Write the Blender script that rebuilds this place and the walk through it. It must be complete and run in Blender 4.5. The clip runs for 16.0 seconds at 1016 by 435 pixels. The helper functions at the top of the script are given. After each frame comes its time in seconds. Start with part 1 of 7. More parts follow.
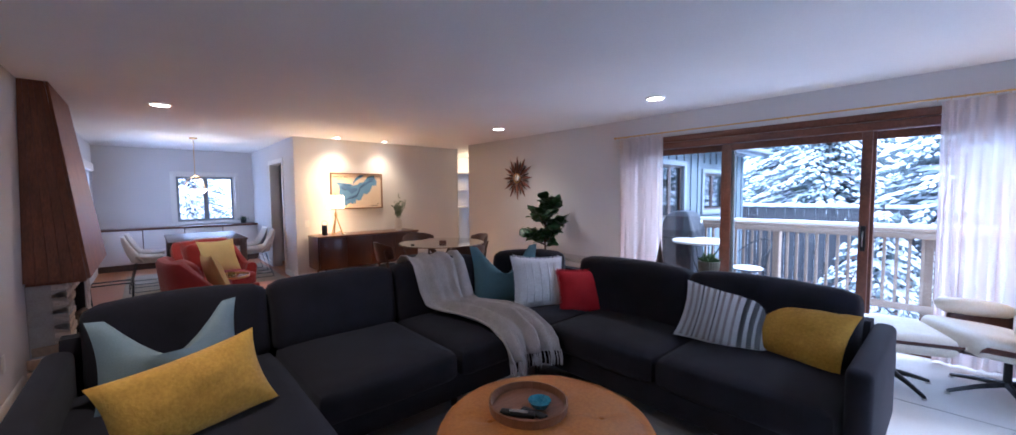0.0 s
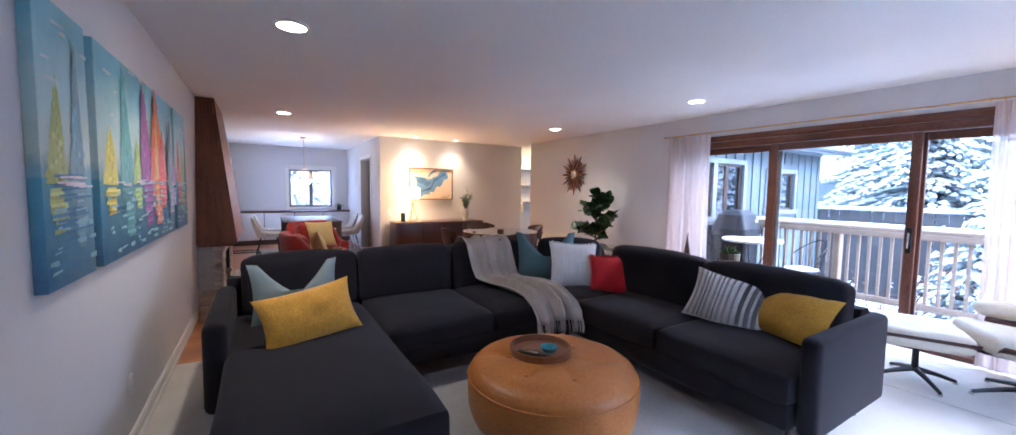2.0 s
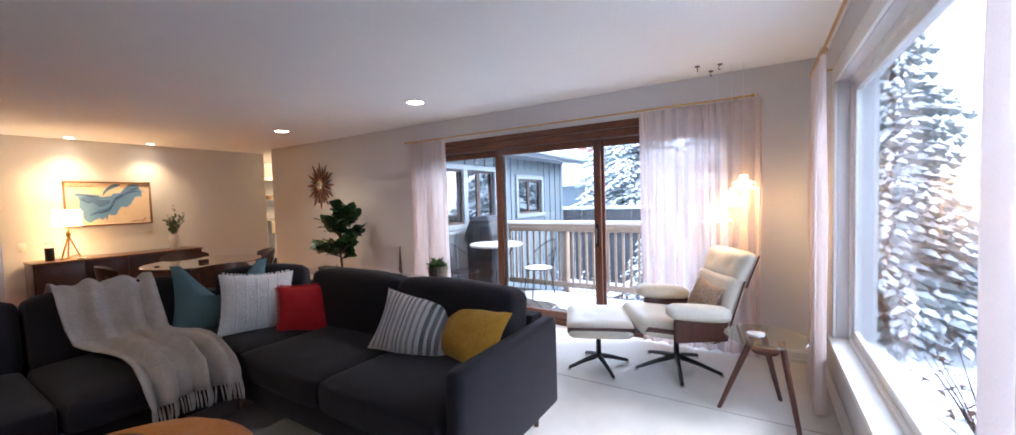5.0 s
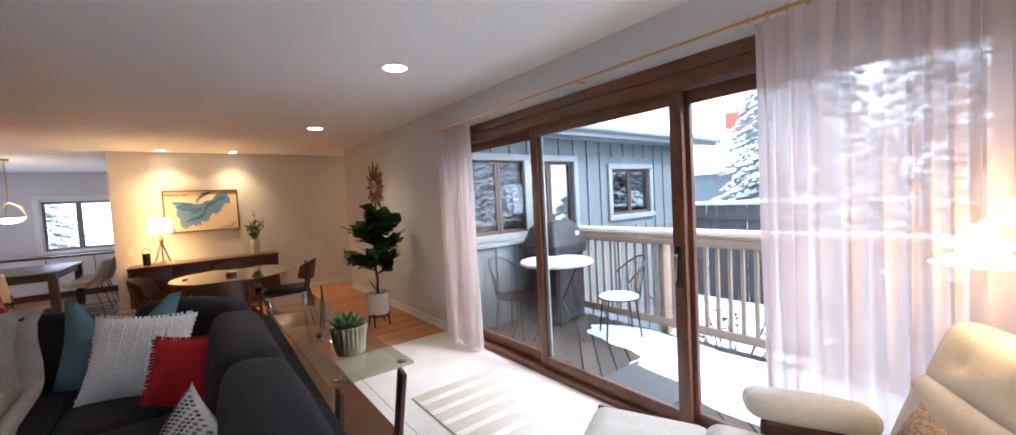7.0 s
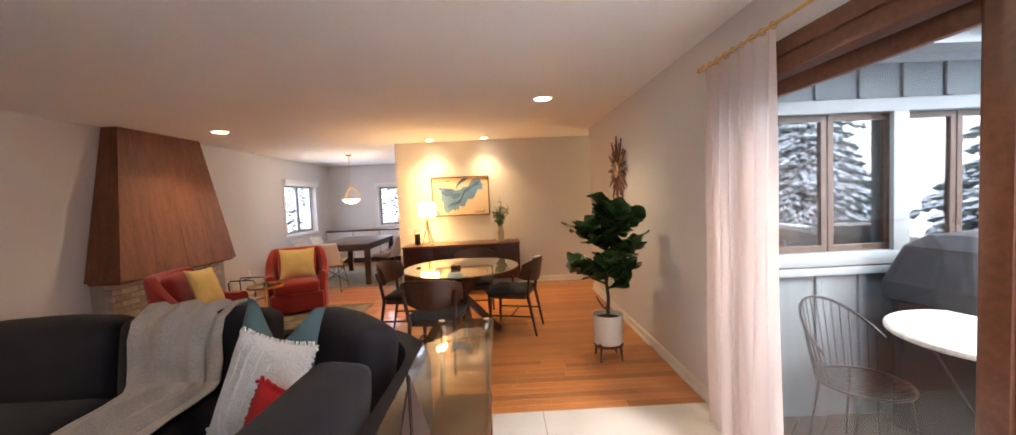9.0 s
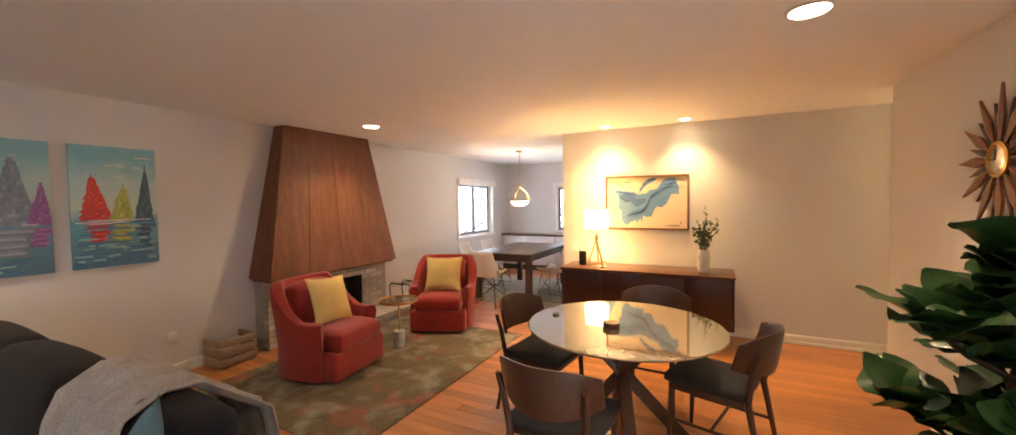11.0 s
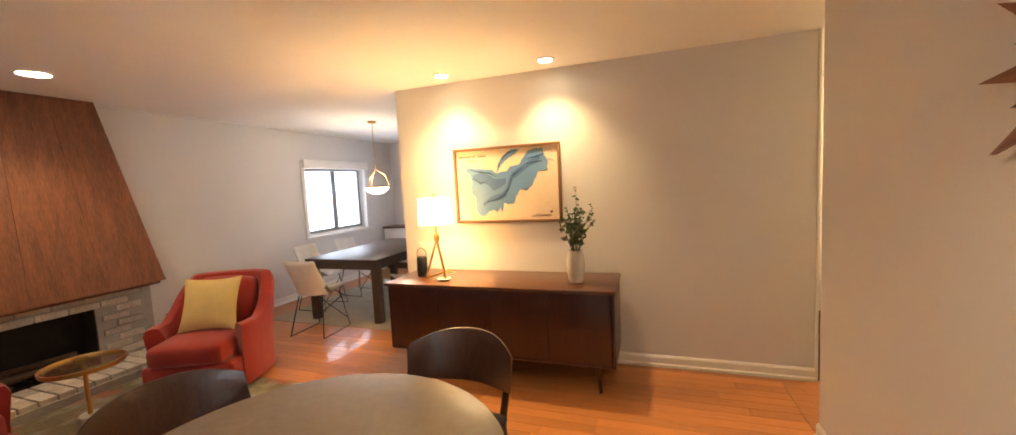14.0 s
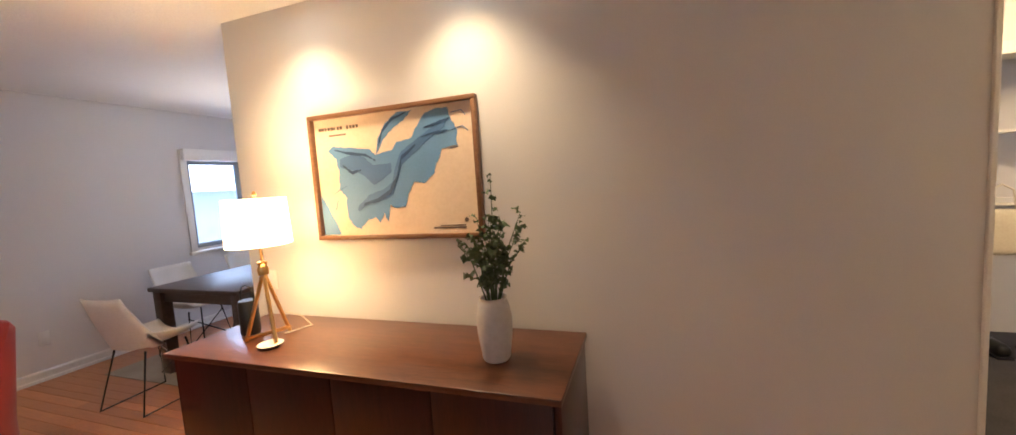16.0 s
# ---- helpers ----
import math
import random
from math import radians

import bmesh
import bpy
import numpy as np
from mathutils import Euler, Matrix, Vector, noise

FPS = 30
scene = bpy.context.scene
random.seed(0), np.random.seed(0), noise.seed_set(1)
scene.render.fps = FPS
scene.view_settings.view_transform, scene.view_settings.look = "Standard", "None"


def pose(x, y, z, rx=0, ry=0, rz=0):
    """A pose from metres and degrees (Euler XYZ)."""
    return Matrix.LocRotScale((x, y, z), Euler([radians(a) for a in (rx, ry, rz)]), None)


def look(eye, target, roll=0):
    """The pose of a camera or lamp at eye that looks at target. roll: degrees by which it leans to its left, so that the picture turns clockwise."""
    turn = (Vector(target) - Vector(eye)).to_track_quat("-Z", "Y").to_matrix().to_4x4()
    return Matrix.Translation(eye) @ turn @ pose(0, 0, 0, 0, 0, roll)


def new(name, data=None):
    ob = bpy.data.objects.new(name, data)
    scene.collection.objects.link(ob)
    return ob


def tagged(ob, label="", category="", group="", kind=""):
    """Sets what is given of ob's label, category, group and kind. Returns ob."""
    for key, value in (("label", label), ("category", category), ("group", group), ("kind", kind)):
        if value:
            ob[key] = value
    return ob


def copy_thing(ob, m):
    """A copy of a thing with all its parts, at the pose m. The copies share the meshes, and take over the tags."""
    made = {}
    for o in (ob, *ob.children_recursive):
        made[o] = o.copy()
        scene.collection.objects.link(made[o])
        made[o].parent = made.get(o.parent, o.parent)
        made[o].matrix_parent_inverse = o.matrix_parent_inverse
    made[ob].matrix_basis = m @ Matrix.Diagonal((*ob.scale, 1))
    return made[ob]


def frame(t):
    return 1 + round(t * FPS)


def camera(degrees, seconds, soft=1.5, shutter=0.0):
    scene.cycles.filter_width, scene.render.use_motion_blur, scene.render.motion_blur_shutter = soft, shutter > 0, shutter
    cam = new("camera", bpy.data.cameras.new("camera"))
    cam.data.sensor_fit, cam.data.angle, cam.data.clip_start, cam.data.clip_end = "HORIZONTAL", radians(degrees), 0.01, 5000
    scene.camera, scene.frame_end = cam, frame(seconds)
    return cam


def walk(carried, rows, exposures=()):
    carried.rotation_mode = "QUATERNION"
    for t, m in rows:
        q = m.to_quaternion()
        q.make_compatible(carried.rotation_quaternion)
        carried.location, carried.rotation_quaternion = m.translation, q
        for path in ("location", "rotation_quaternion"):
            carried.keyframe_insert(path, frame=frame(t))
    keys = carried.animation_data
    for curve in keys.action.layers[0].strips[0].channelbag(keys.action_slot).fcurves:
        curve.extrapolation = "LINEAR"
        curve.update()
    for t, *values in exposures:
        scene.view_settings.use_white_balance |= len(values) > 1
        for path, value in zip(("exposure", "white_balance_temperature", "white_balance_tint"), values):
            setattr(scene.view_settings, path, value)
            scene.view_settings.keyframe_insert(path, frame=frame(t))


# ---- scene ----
cam = camera(103.2, 16.0)
PATH = [
    (0.0, pose(-0.572, 1.697, 1.451, 86.55, 0.46, -41.85)),
    (0.5, pose(-0.624, 1.519, 1.441, 87.17, -0.29, -36.40)),
    (1.0, pose(-0.660, 1.299, 1.444, 87.33, -0.42, -33.07)),
    (1.5, pose(-0.695, 1.103, 1.445, 86.93, -0.16, -31.79)),
    (2.0, pose(-0.709, 1.050, 1.421, 86.03, -0.80, -31.42)),
    (2.5, pose(-0.732, 1.036, 1.418, 86.05, -0.74, -31.18)),
    (3.0, pose(-0.746, 1.012, 1.448, 86.42, -0.43, -32.47)),
    (3.5, pose(-0.784, 0.907, 1.489, 87.24, 0.18, -37.97)),
    (4.0, pose(-0.488, 0.876, 1.447, 87.40, 1.28, -47.87)),
    (4.2, pose(-0.336, 0.856, 1.422, 88.02, 1.09, -52.51)),
    (6.3, pose(1.759, 0.838, 1.400, 87.18, 1.86, -59.59)),
    (6.5, pose(1.946, 0.854, 1.405, 87.21, 2.36, -53.59)),
    (7.0, pose(2.249, 1.062, 1.448, 87.24, 3.14, -37.99)),
    (7.5, pose(2.485, 1.400, 1.469, 87.40, 2.59, -24.93)),
    (8.0, pose(2.733, 1.514, 1.461, 86.58, 3.33, -13.50)),
    (8.5, pose(2.860, 2.019, 1.455, 86.61, 2.48, -7.79)),
    (9.0, pose(3.032, 2.378, 1.472, 87.03, 2.59, -1.05)),
    (9.5, pose(3.154, 2.692, 1.504, 88.09, 1.95, 9.63)),
    (10.0, pose(3.175, 3.237, 1.523, 88.54, 1.83, 19.38)),
    (10.2, pose(3.170, 3.456, 1.531, 88.71, 1.22, 22.58)),
    (12.3, pose(2.989, 4.589, 1.546, 86.88, 0.88, 28.51)),
    (12.5, pose(3.003, 4.696, 1.555, 87.08, 0.97, 26.15)),
    (13.0, pose(3.143, 5.119, 1.557, 87.66, 2.07, 19.54)),
    (13.5, pose(3.370, 5.481, 1.541, 86.70, 2.39, 16.38)),
    (14.0, pose(3.523, 5.879, 1.522, 85.16, 2.97, 19.09)),
    (14.5, pose(3.535, 6.183, 1.504, 85.05, 2.52, 23.65)),
    (15.0, pose(3.692, 6.760, 1.487, 84.65, 3.49, 37.24)),
    (15.5, pose(3.633, 7.181, 1.450, 85.48, 3.38, 35.37)),
    (16.0, pose(3.566, 7.446, 1.440, 84.80, 3.72, 18.80)),
]
EXPOSURES = [(0.0, 2.86, 4750, 18), (1.5, 3.2, 4900, 18), (3.5, 3.22, 5100, 17), (6.5, 2.58, 5850, 14), (8.0, 2.86, 6000, 14), (10.0, 3.28, 6950, 16), (12.5, 3.32, 6950, 10), (13.5, 3.24, 6900, 10), (14.5, 3.06, 6250, 12), (16.0, 2.68, 5350, 14)]
walk(cam, PATH, EXPOSURES)


# ---- world ----
world = bpy.data.worlds.new("winter_sky")
scene.world = world
world.use_nodes = True
wt = world.node_tree
sky = wt.nodes.new("ShaderNodeTexSky")
sky.sky_type = "NISHITA"
sky.sun_disc = False
sky.sun_elevation = radians(38)
sky.sun_rotation = radians(150)
sky.air_density, sky.dust_density, sky.ozone_density = 1.0, 6.0, 1.2
pale = wt.nodes.new("ShaderNodeMixRGB")
pale.inputs[0].default_value = 0.6
pale.inputs[2].default_value = (24.0, 26.5, 31.0, 1)
wt.links.new(sky.outputs[0], pale.inputs[1])
wt.links.new(pale.outputs[0], wt.nodes["Background"].inputs[0])
wt.nodes["Background"].inputs[1].default_value = 0.057

sun_data = bpy.data.lights.new("sun", "SUN")
sun_data.energy, sun_data.angle, sun_data.color = 0.65, radians(20), (1.0, 0.97, 0.93)
sun = new("sun", sun_data)
sun.matrix_world = look((6, -8, 12), (0, 4, 0))
WARM = (1.0, 0.76, 0.46)


# ---- materials and mesh helpers ----
def rgb(c, k=1.0):
    return (c[0] * k, c[1] * k, c[2] * k, 1)


def surface(name, a, b=None, rough=0.6, metal=0.0, size=8.0, fine=90.0, bump=0.15, stretch=(1, 1, 1), coat=0.0, sheen=0.0, object_random=0.0, spec=0.5, dist=0.004):
    """Two colours mixed by broad stains and fine grain, with relief."""
    b = b or tuple(x * 0.78 for x in a)
    m = bpy.data.materials.new(name)
    m.use_nodes = True
    nt = m.node_tree
    n, lk = nt.nodes, nt.links
    bs = n["Principled BSDF"]
    tc = n.new("ShaderNodeTexCoord")
    mp = n.new("ShaderNodeMapping")
    mp.inputs["Scale"].default_value = stretch
    lk.new(tc.outputs["Object"], mp.inputs[0])
    big, small = n.new("ShaderNodeTexNoise"), n.new("ShaderNodeTexNoise")
    big.inputs["Scale"].default_value, small.inputs["Scale"].default_value = size, fine
    big.inputs["Detail"].default_value, small.inputs["Detail"].default_value = 4, 6
    for q in (big, small):
        lk.new(mp.outputs[0], q.inputs["Vector"])
    mx = n.new("ShaderNodeMath")
    mx.operation = "MULTIPLY_ADD"
    mx.inputs[1].default_value = 0.55
    lk.new(small.outputs[0], mx.inputs[0])
    half = n.new("ShaderNodeMath")
    half.operation = "MULTIPLY"
    half.inputs[1].default_value = 0.45
    lk.new(big.outputs[0], half.inputs[0])
    lk.new(half.outputs[0], mx.inputs[2])
    ramp = n.new("ShaderNodeValToRGB")
    ramp.color_ramp.elements[0].position, ramp.color_ramp.elements[1].position = 0.36, 0.64
    ramp.color_ramp.elements[0].color, ramp.color_ramp.elements[1].color = rgb(b), rgb(a)
    lk.new(mx.outputs[0], ramp.inputs[0])
    out = ramp.outputs[0]
    if object_random:
        oi = n.new("ShaderNodeObjectInfo")
        hs = n.new("ShaderNodeHueSaturation")
        ma = n.new("ShaderNodeMapRange")
        ma.inputs[3].default_value, ma.inputs[4].default_value = 1 - object_random, 1 + object_random
        lk.new(oi.outputs["Random"], ma.inputs[0])
        lk.new(ma.outputs[0], hs.inputs["Value"])
        lk.new(out, hs.inputs["Color"])
        out = hs.outputs[0]
    lk.new(out, bs.inputs["Base Color"])
    bs.inputs["Roughness"].default_value, bs.inputs["Metallic"].default_value = rough, metal
    bs.inputs["Coat Weight"].default_value, bs.inputs["Sheen Weight"].default_value = coat, sheen
    bs.inputs["Specular IOR Level"].default_value = spec
    if bump:
        bp = n.new("ShaderNodeBump")
        bp.inputs["Strength"].default_value, bp.inputs["Distance"].default_value = bump, dist
        lk.new(small.outputs[0], bp.inputs["Height"])
        lk.new(bp.outputs[0], bs.inputs["Normal"])
    return m


def glowing(name, colour, strength):
    m = bpy.data.materials.new(name)
    m.use_nodes = True
    bs = m.node_tree.nodes["Principled BSDF"]
    bs.inputs["Base Color"].default_value = rgb((0.8, 0.75, 0.65))
    bs.inputs["Emission Color"].default_value = rgb(colour)
    bs.inputs["Emission Strength"].default_value = strength
    return m


def clear_glass(name, tint=(1, 1, 1), rough=0.0, gloss=0.045):
    m = bpy.data.materials.new(name)
    m.use_nodes = True
    nt = m.node_tree
    n, lk = nt.nodes, nt.links
    for q in list(n):
        if q.type != "OUTPUT_MATERIAL":
            n.remove(q)
    tr, gl, mix, fr = n.new("ShaderNodeBsdfTransparent"), n.new("ShaderNodeBsdfGlossy"), n.new("ShaderNodeMixShader"), n.new("ShaderNodeLayerWeight")
    tr.inputs[0].default_value = rgb(tint)
    gl.inputs["Roughness"].default_value = rough
    pw, ml = n.new("ShaderNodeMath"), n.new("ShaderNodeMath")
    pw.operation, ml.operation = "POWER", "MULTIPLY_ADD"
    pw.inputs[1].default_value, ml.inputs[1].default_value, ml.inputs[2].default_value = 4.0, 0.85, gloss
    lk.new(fr.outputs["Facing"], pw.inputs[0])
    lk.new(pw.outputs[0], ml.inputs[0])
    lk.new(ml.outputs[0], mix.inputs[0])
    lk.new(tr.outputs[0], mix.inputs[1])
    lk.new(gl.outputs[0], mix.inputs[2])
    lk.new(mix.outputs[0], n["Material Output"].inputs[0])
    return m


def sheer(name, colour, amount):
    m = surface(name, colour, tuple(x * 0.9 for x in colour), 0.9, size=3, fine=300, bump=0.3)
    nt = m.node_tree
    n, lk = nt.nodes, nt.links
    out = n["Material Output"]
    bs = n["Principled BSDF"]
    tl, m1 = n.new("ShaderNodeBsdfTranslucent"), n.new("ShaderNodeMixShader")
    tl.inputs[0].default_value = rgb(colour)
    m1.inputs[0].default_value = 0.45
    lk.new(bs.outputs[0], m1.inputs[1])
    lk.new(tl.outputs[0], m1.inputs[2])
    tr, m2 = n.new("ShaderNodeBsdfTransparent"), n.new("ShaderNodeMixShader")
    m2.inputs[0].default_value = amount
    lk.new(m1.outputs[0], m2.inputs[1])
    lk.new(tr.outputs[0], m2.inputs[2])
    lk.new(m2.outputs[0], out.inputs[0])
    return m


PAINT = surface("warm_grey_wall_paint", (0.68, 0.665, 0.665), (0.645, 0.63, 0.63), 0.75, size=1.3, fine=160, bump=0.12)
CEIL = surface("white_textured_ceiling", (0.90, 0.89, 0.88), (0.86, 0.85, 0.84), 0.9, size=1.5, fine=70, bump=0.35, dist=0.006)
TRIM = surface("white_trim_paint", (0.8, 0.79, 0.76), (0.74, 0.73, 0.70), 0.4, size=3, fine=60, bump=0.05)
OAK = surface("oiled_oak_strip", (0.56, 0.225, 0.072), (0.42, 0.155, 0.048), 0.34, size=5, fine=26, bump=0.08, stretch=(0.8, 14, 8), coat=0.25, object_random=0.22)
CARPET = surface("pale_cut_pile_carpet", (0.70, 0.66, 0.61), (0.57, 0.53, 0.485), 0.95, size=4, fine=140, bump=0.8, sheen=0.3, dist=0.008)
WALNUT = surface("walnut_veneer", (0.12, 0.04, 0.024), (0.065, 0.022, 0.015), 0.4, size=4, fine=22, bump=0.06, stretch=(10, 10, 0.9), coat=0.1, object_random=0.12)
WALNUT_X = surface("walnut_top_veneer", (0.135, 0.048, 0.019), (0.070, 0.024, 0.011), 0.3, size=4, fine=22, bump=0.06, stretch=(0.9, 10, 10), coat=0.15)
HOODWOOD = surface("red_brown_hood_panel", (0.25, 0.088, 0.038), (0.125, 0.042, 0.02), 0.55, size=3, fine=18, bump=0.12, stretch=(6, 6, 0.7), object_random=0.1)
DARKWOOD = surface("dark_stained_wood", (0.085, 0.035, 0.022), (0.045, 0.02, 0.013), 0.35, size=6, fine=30, bump=0.06, stretch=(8, 8, 1), coat=0.15)
GREYWOOD = surface("dark_grey_brown_wood", (0.10, 0.065, 0.05), (0.055, 0.035, 0.027), 0.4, size=6, fine=30, bump=0.08, stretch=(1, 8, 8))
DOORWOOD = surface("brown_stained_door_frame", (0.17, 0.065, 0.033), (0.10, 0.036, 0.018), 0.4, size=5, fine=40, bump=0.1, stretch=(4, 1, 1))
SOFA = surface("charcoal_woven_upholstery", (0.022, 0.020, 0.028), (0.011, 0.010, 0.015), 0.92, size=5, fine=320, bump=0.7, sheen=0.06, spec=0.25)
LEATHER = surface("tan_leather", (0.55, 0.215, 0.040), (0.41, 0.145, 0.025), 0.42, size=4, fine=60, bump=0.25)
CREAM = surface("cream_leather", (0.74, 0.69, 0.58), (0.66, 0.60, 0.49), 0.45, size=5, fine=70, bump=0.2)
RED = surface("rust_red_upholstery", (0.37, 0.026, 0.018), (0.25, 0.015, 0.012), 0.9, size=5, fine=260, bump=0.6, sheen=0.25)
MUSTARD = surface("mustard_velvet", (0.70, 0.38, 0.03), (0.54, 0.27, 0.015), 0.85, size=9, fine=70, bump=0.7, sheen=0.3)
YELLOW = surface("pale_yellow_cotton", (0.72, 0.55, 0.22), (0.62, 0.46, 0.17), 0.9, size=9, fine=180, bump=0.4)
TEAL = surface("dusty_teal_cotton", (0.12, 0.22, 0.26), (0.09, 0.165, 0.20), 0.9, size=6, fine=220, bump=0.4)
PALETEAL = surface("grey_blue_cotton", (0.25, 0.31, 0.33), (0.19, 0.25, 0.27), 0.9, size=6, fine=220, bump=0.4)
WHITECLOTH = surface("white_textured_cotton", (0.86, 0.86, 0.86), (0.76, 0.76, 0.76), 0.95, size=12, fine=90, bump=0.9, dist=0.01)
CRIMSON = surface("crimson_knit", (0.56, 0.015, 0.02), (0.40, 0.008, 0.012), 0.9, size=9, fine=160, bump=0.7)
THROW = surface("oatmeal_knitted_throw", (0.52, 0.47, 0.43), (0.38, 0.34, 0.31), 0.95, size=10, fine=130, bump=0.9, dist=0.01)
BLACK = surface("black_metal", (0.012, 0.012, 0.012), (0.02, 0.02, 0.02), 0.35, metal=0.3, bump=0.03)
CHROME = surface("polished_metal", (0.65, 0.63, 0.6), (0.55, 0.53, 0.5), 0.2, metal=1, bump=0.02)
BRASS = surface("brushed_brass", (0.72, 0.46, 0.16), (0.6, 0.36, 0.12), 0.28, metal=1, bump=0.04)
GLASS = clear_glass("window_glass", (0.96, 0.98, 0.97))
# tint added to cut the daylight entering the dining room; no mesh in it
DIMMING_GLASS = clear_glass("daylight_dimming_glass", (0.94, 0.95, 0.96))
MIRRORED = clear_glass("reflective_window_glass", (0.8, 0.85, 0.85), 0.0, 0.22)
TABLEGLASS = clear_glass("greenish_table_glass", (0.88, 0.90, 0.84), gloss=0.09)
SHEER = sheer("sheer_pinkish_curtain", (0.82, 0.715, 0.68), 0.15)
SIDING = surface("grey_blue_board_siding", (0.155, 0.185, 0.20), (0.115, 0.14, 0.155), 0.8, size=3, fine=50, bump=0.3, stretch=(3, 3, 0.5))
OUTTRIM = surface("grey_exterior_trim", (0.25, 0.275, 0.29), (0.20, 0.225, 0.24), 0.7, bump=0.1)
DECK = surface("weathered_deck_board", (0.060, 0.044, 0.036), (0.034, 0.026, 0.022), 0.8, size=5, fine=50, bump=0.3, object_random=0.3)
RAILWOOD = surface("weathered_brown_rail", (0.36, 0.265, 0.19), (0.26, 0.185, 0.13), 0.8, bump=0.2, stretch=(5, 1, 5))
SNOW = surface("fresh_snow", (0.86, 0.88, 0.92), (0.80, 0.83, 0.88), 0.8, size=2, fine=14, bump=0.5, dist=0.03)
BRICK = surface("whitewashed_brick", (0.60, 0.54, 0.47), (0.42, 0.35, 0.29), 0.85, size=18, fine=70, bump=0.5, object_random=0.14)
MORTAR = surface("pale_mortar", (0.42, 0.39, 0.35), (0.34, 0.31, 0.28), 0.95, size=14, fine=80, bump=0.6)
# firebox soot and pot soil; also the painted shade under the deck boards
SOOT_AND_SHADE = surface("soot_and_gap_shade", (0.015, 0.013, 0.012), (0.03, 0.026, 0.022), 0.95, bump=0.4)
LEAF = surface("glossy_dark_green_leaf", (0.035, 0.105, 0.03), (0.015, 0.05, 0.014), 0.35, size=14, fine=50, bump=0.15)
EUCA = surface("grey_green_leaf", (0.11, 0.16, 0.08), (0.07, 0.11, 0.05), 0.6, bump=0.1)
BARK = surface("dark_bark", (0.09, 0.055, 0.035), (0.05, 0.03, 0.02), 0.9, size=14, fine=60, bump=0.6)
CERAMIC = surface("off_white_ceramic", (0.70, 0.67, 0.62), (0.60, 0.57, 0.52), 0.5, size=10, fine=50, bump=0.25)
MARBLE = surface("white_marble", (0.7, 0.69, 0.67), (0.42, 0.41, 0.41), 0.25, size=6, fine=18, bump=0.03)
PLASTIC = surface("white_moulded_seat", (0.76, 0.73, 0.69), (0.70, 0.67, 0.63), 0.5, bump=0.05)


def mesh_of(name, bm, mat, smooth=True):
    me = bpy.data.meshes.new(name)
    bm.normal_update()
    bm.to_mesh(me)
    bm.free()
    if mat:
        me.materials.append(mat)
    if smooth:
        me.shade_smooth()
        me.set_sharp_from_angle(angle=radians(38))
    return me


def thing(name, at=(0, 0, 0), turn=0, label="", category="", group="", kind=""):
    ob = new(name)
    ob.empty_display_size = 0.1
    ob.matrix_world = pose(at[0], at[1], at[2], 0, 0, turn)
    return tagged(ob, label, category, group, kind)


def part(name, bm, mat, parent=None, label="", smooth=True, kind="", category="", group=""):
    ob = new(name, mesh_of(name, bm, mat, smooth))
    if parent:
        ob.parent = parent
    return tagged(ob, label, category, group, kind)


def block(a, b, bevel=0.0, seg=2, m=None, bm=None):
    """A box from corner a to corner b with rounded edges, added to bm."""
    own = bmesh.new()
    bmesh.ops.create_cube(own, size=1)
    for v in own.verts:
        v.co = Vector([(a[i] + b[i]) / 2 + v.co[i] * (b[i] - a[i]) for i in range(3)])
    if bevel:
        bevel = min(bevel, 0.49 * min(abs(b[i] - a[i]) for i in range(3)))
        bmesh.ops.bevel(own, geom=own.edges[:], offset=bevel, segments=seg, affect="EDGES", profile=0.5)
    if m is not None:
        bmesh.ops.transform(own, matrix=m, verts=own.verts)
    return merge(bm, own)


def merge(bm, own):
    if bm is None:
        return own
    me = bpy.data.meshes.new("tmp")
    own.to_mesh(me)
    own.free()
    bm.from_mesh(me)
    bpy.data.meshes.remove(me)
    return bm


def lathe(profile, n=32, m=None, bm=None, closed=True):
    """Turned shape: profile of (radius, z)."""
    own = bmesh.new()
    rings = []
    for r, z in profile:
        if r < 1e-5:
            rings.append([own.verts.new((0, 0, z))])
        else:
            rings.append([own.verts.new((r * math.cos(2 * math.pi * k / n), r * math.sin(2 * math.pi * k / n), z)) for k in range(n)])
    for p, q in zip(rings, rings[1:]):
        for k in range(n):
            f = [p[k % len(p)], p[(k + 1) % len(p)], q[(k + 1) % len(q)], q[k % len(q)]]
            f = list(dict.fromkeys(f))
            if len(f) > 2:
                own.faces.new(f)
    bmesh.ops.recalc_face_normals(own, faces=own.faces)
    if m is not None:
        bmesh.ops.transform(own, matrix=m, verts=own.verts)
    return merge(bm, own)


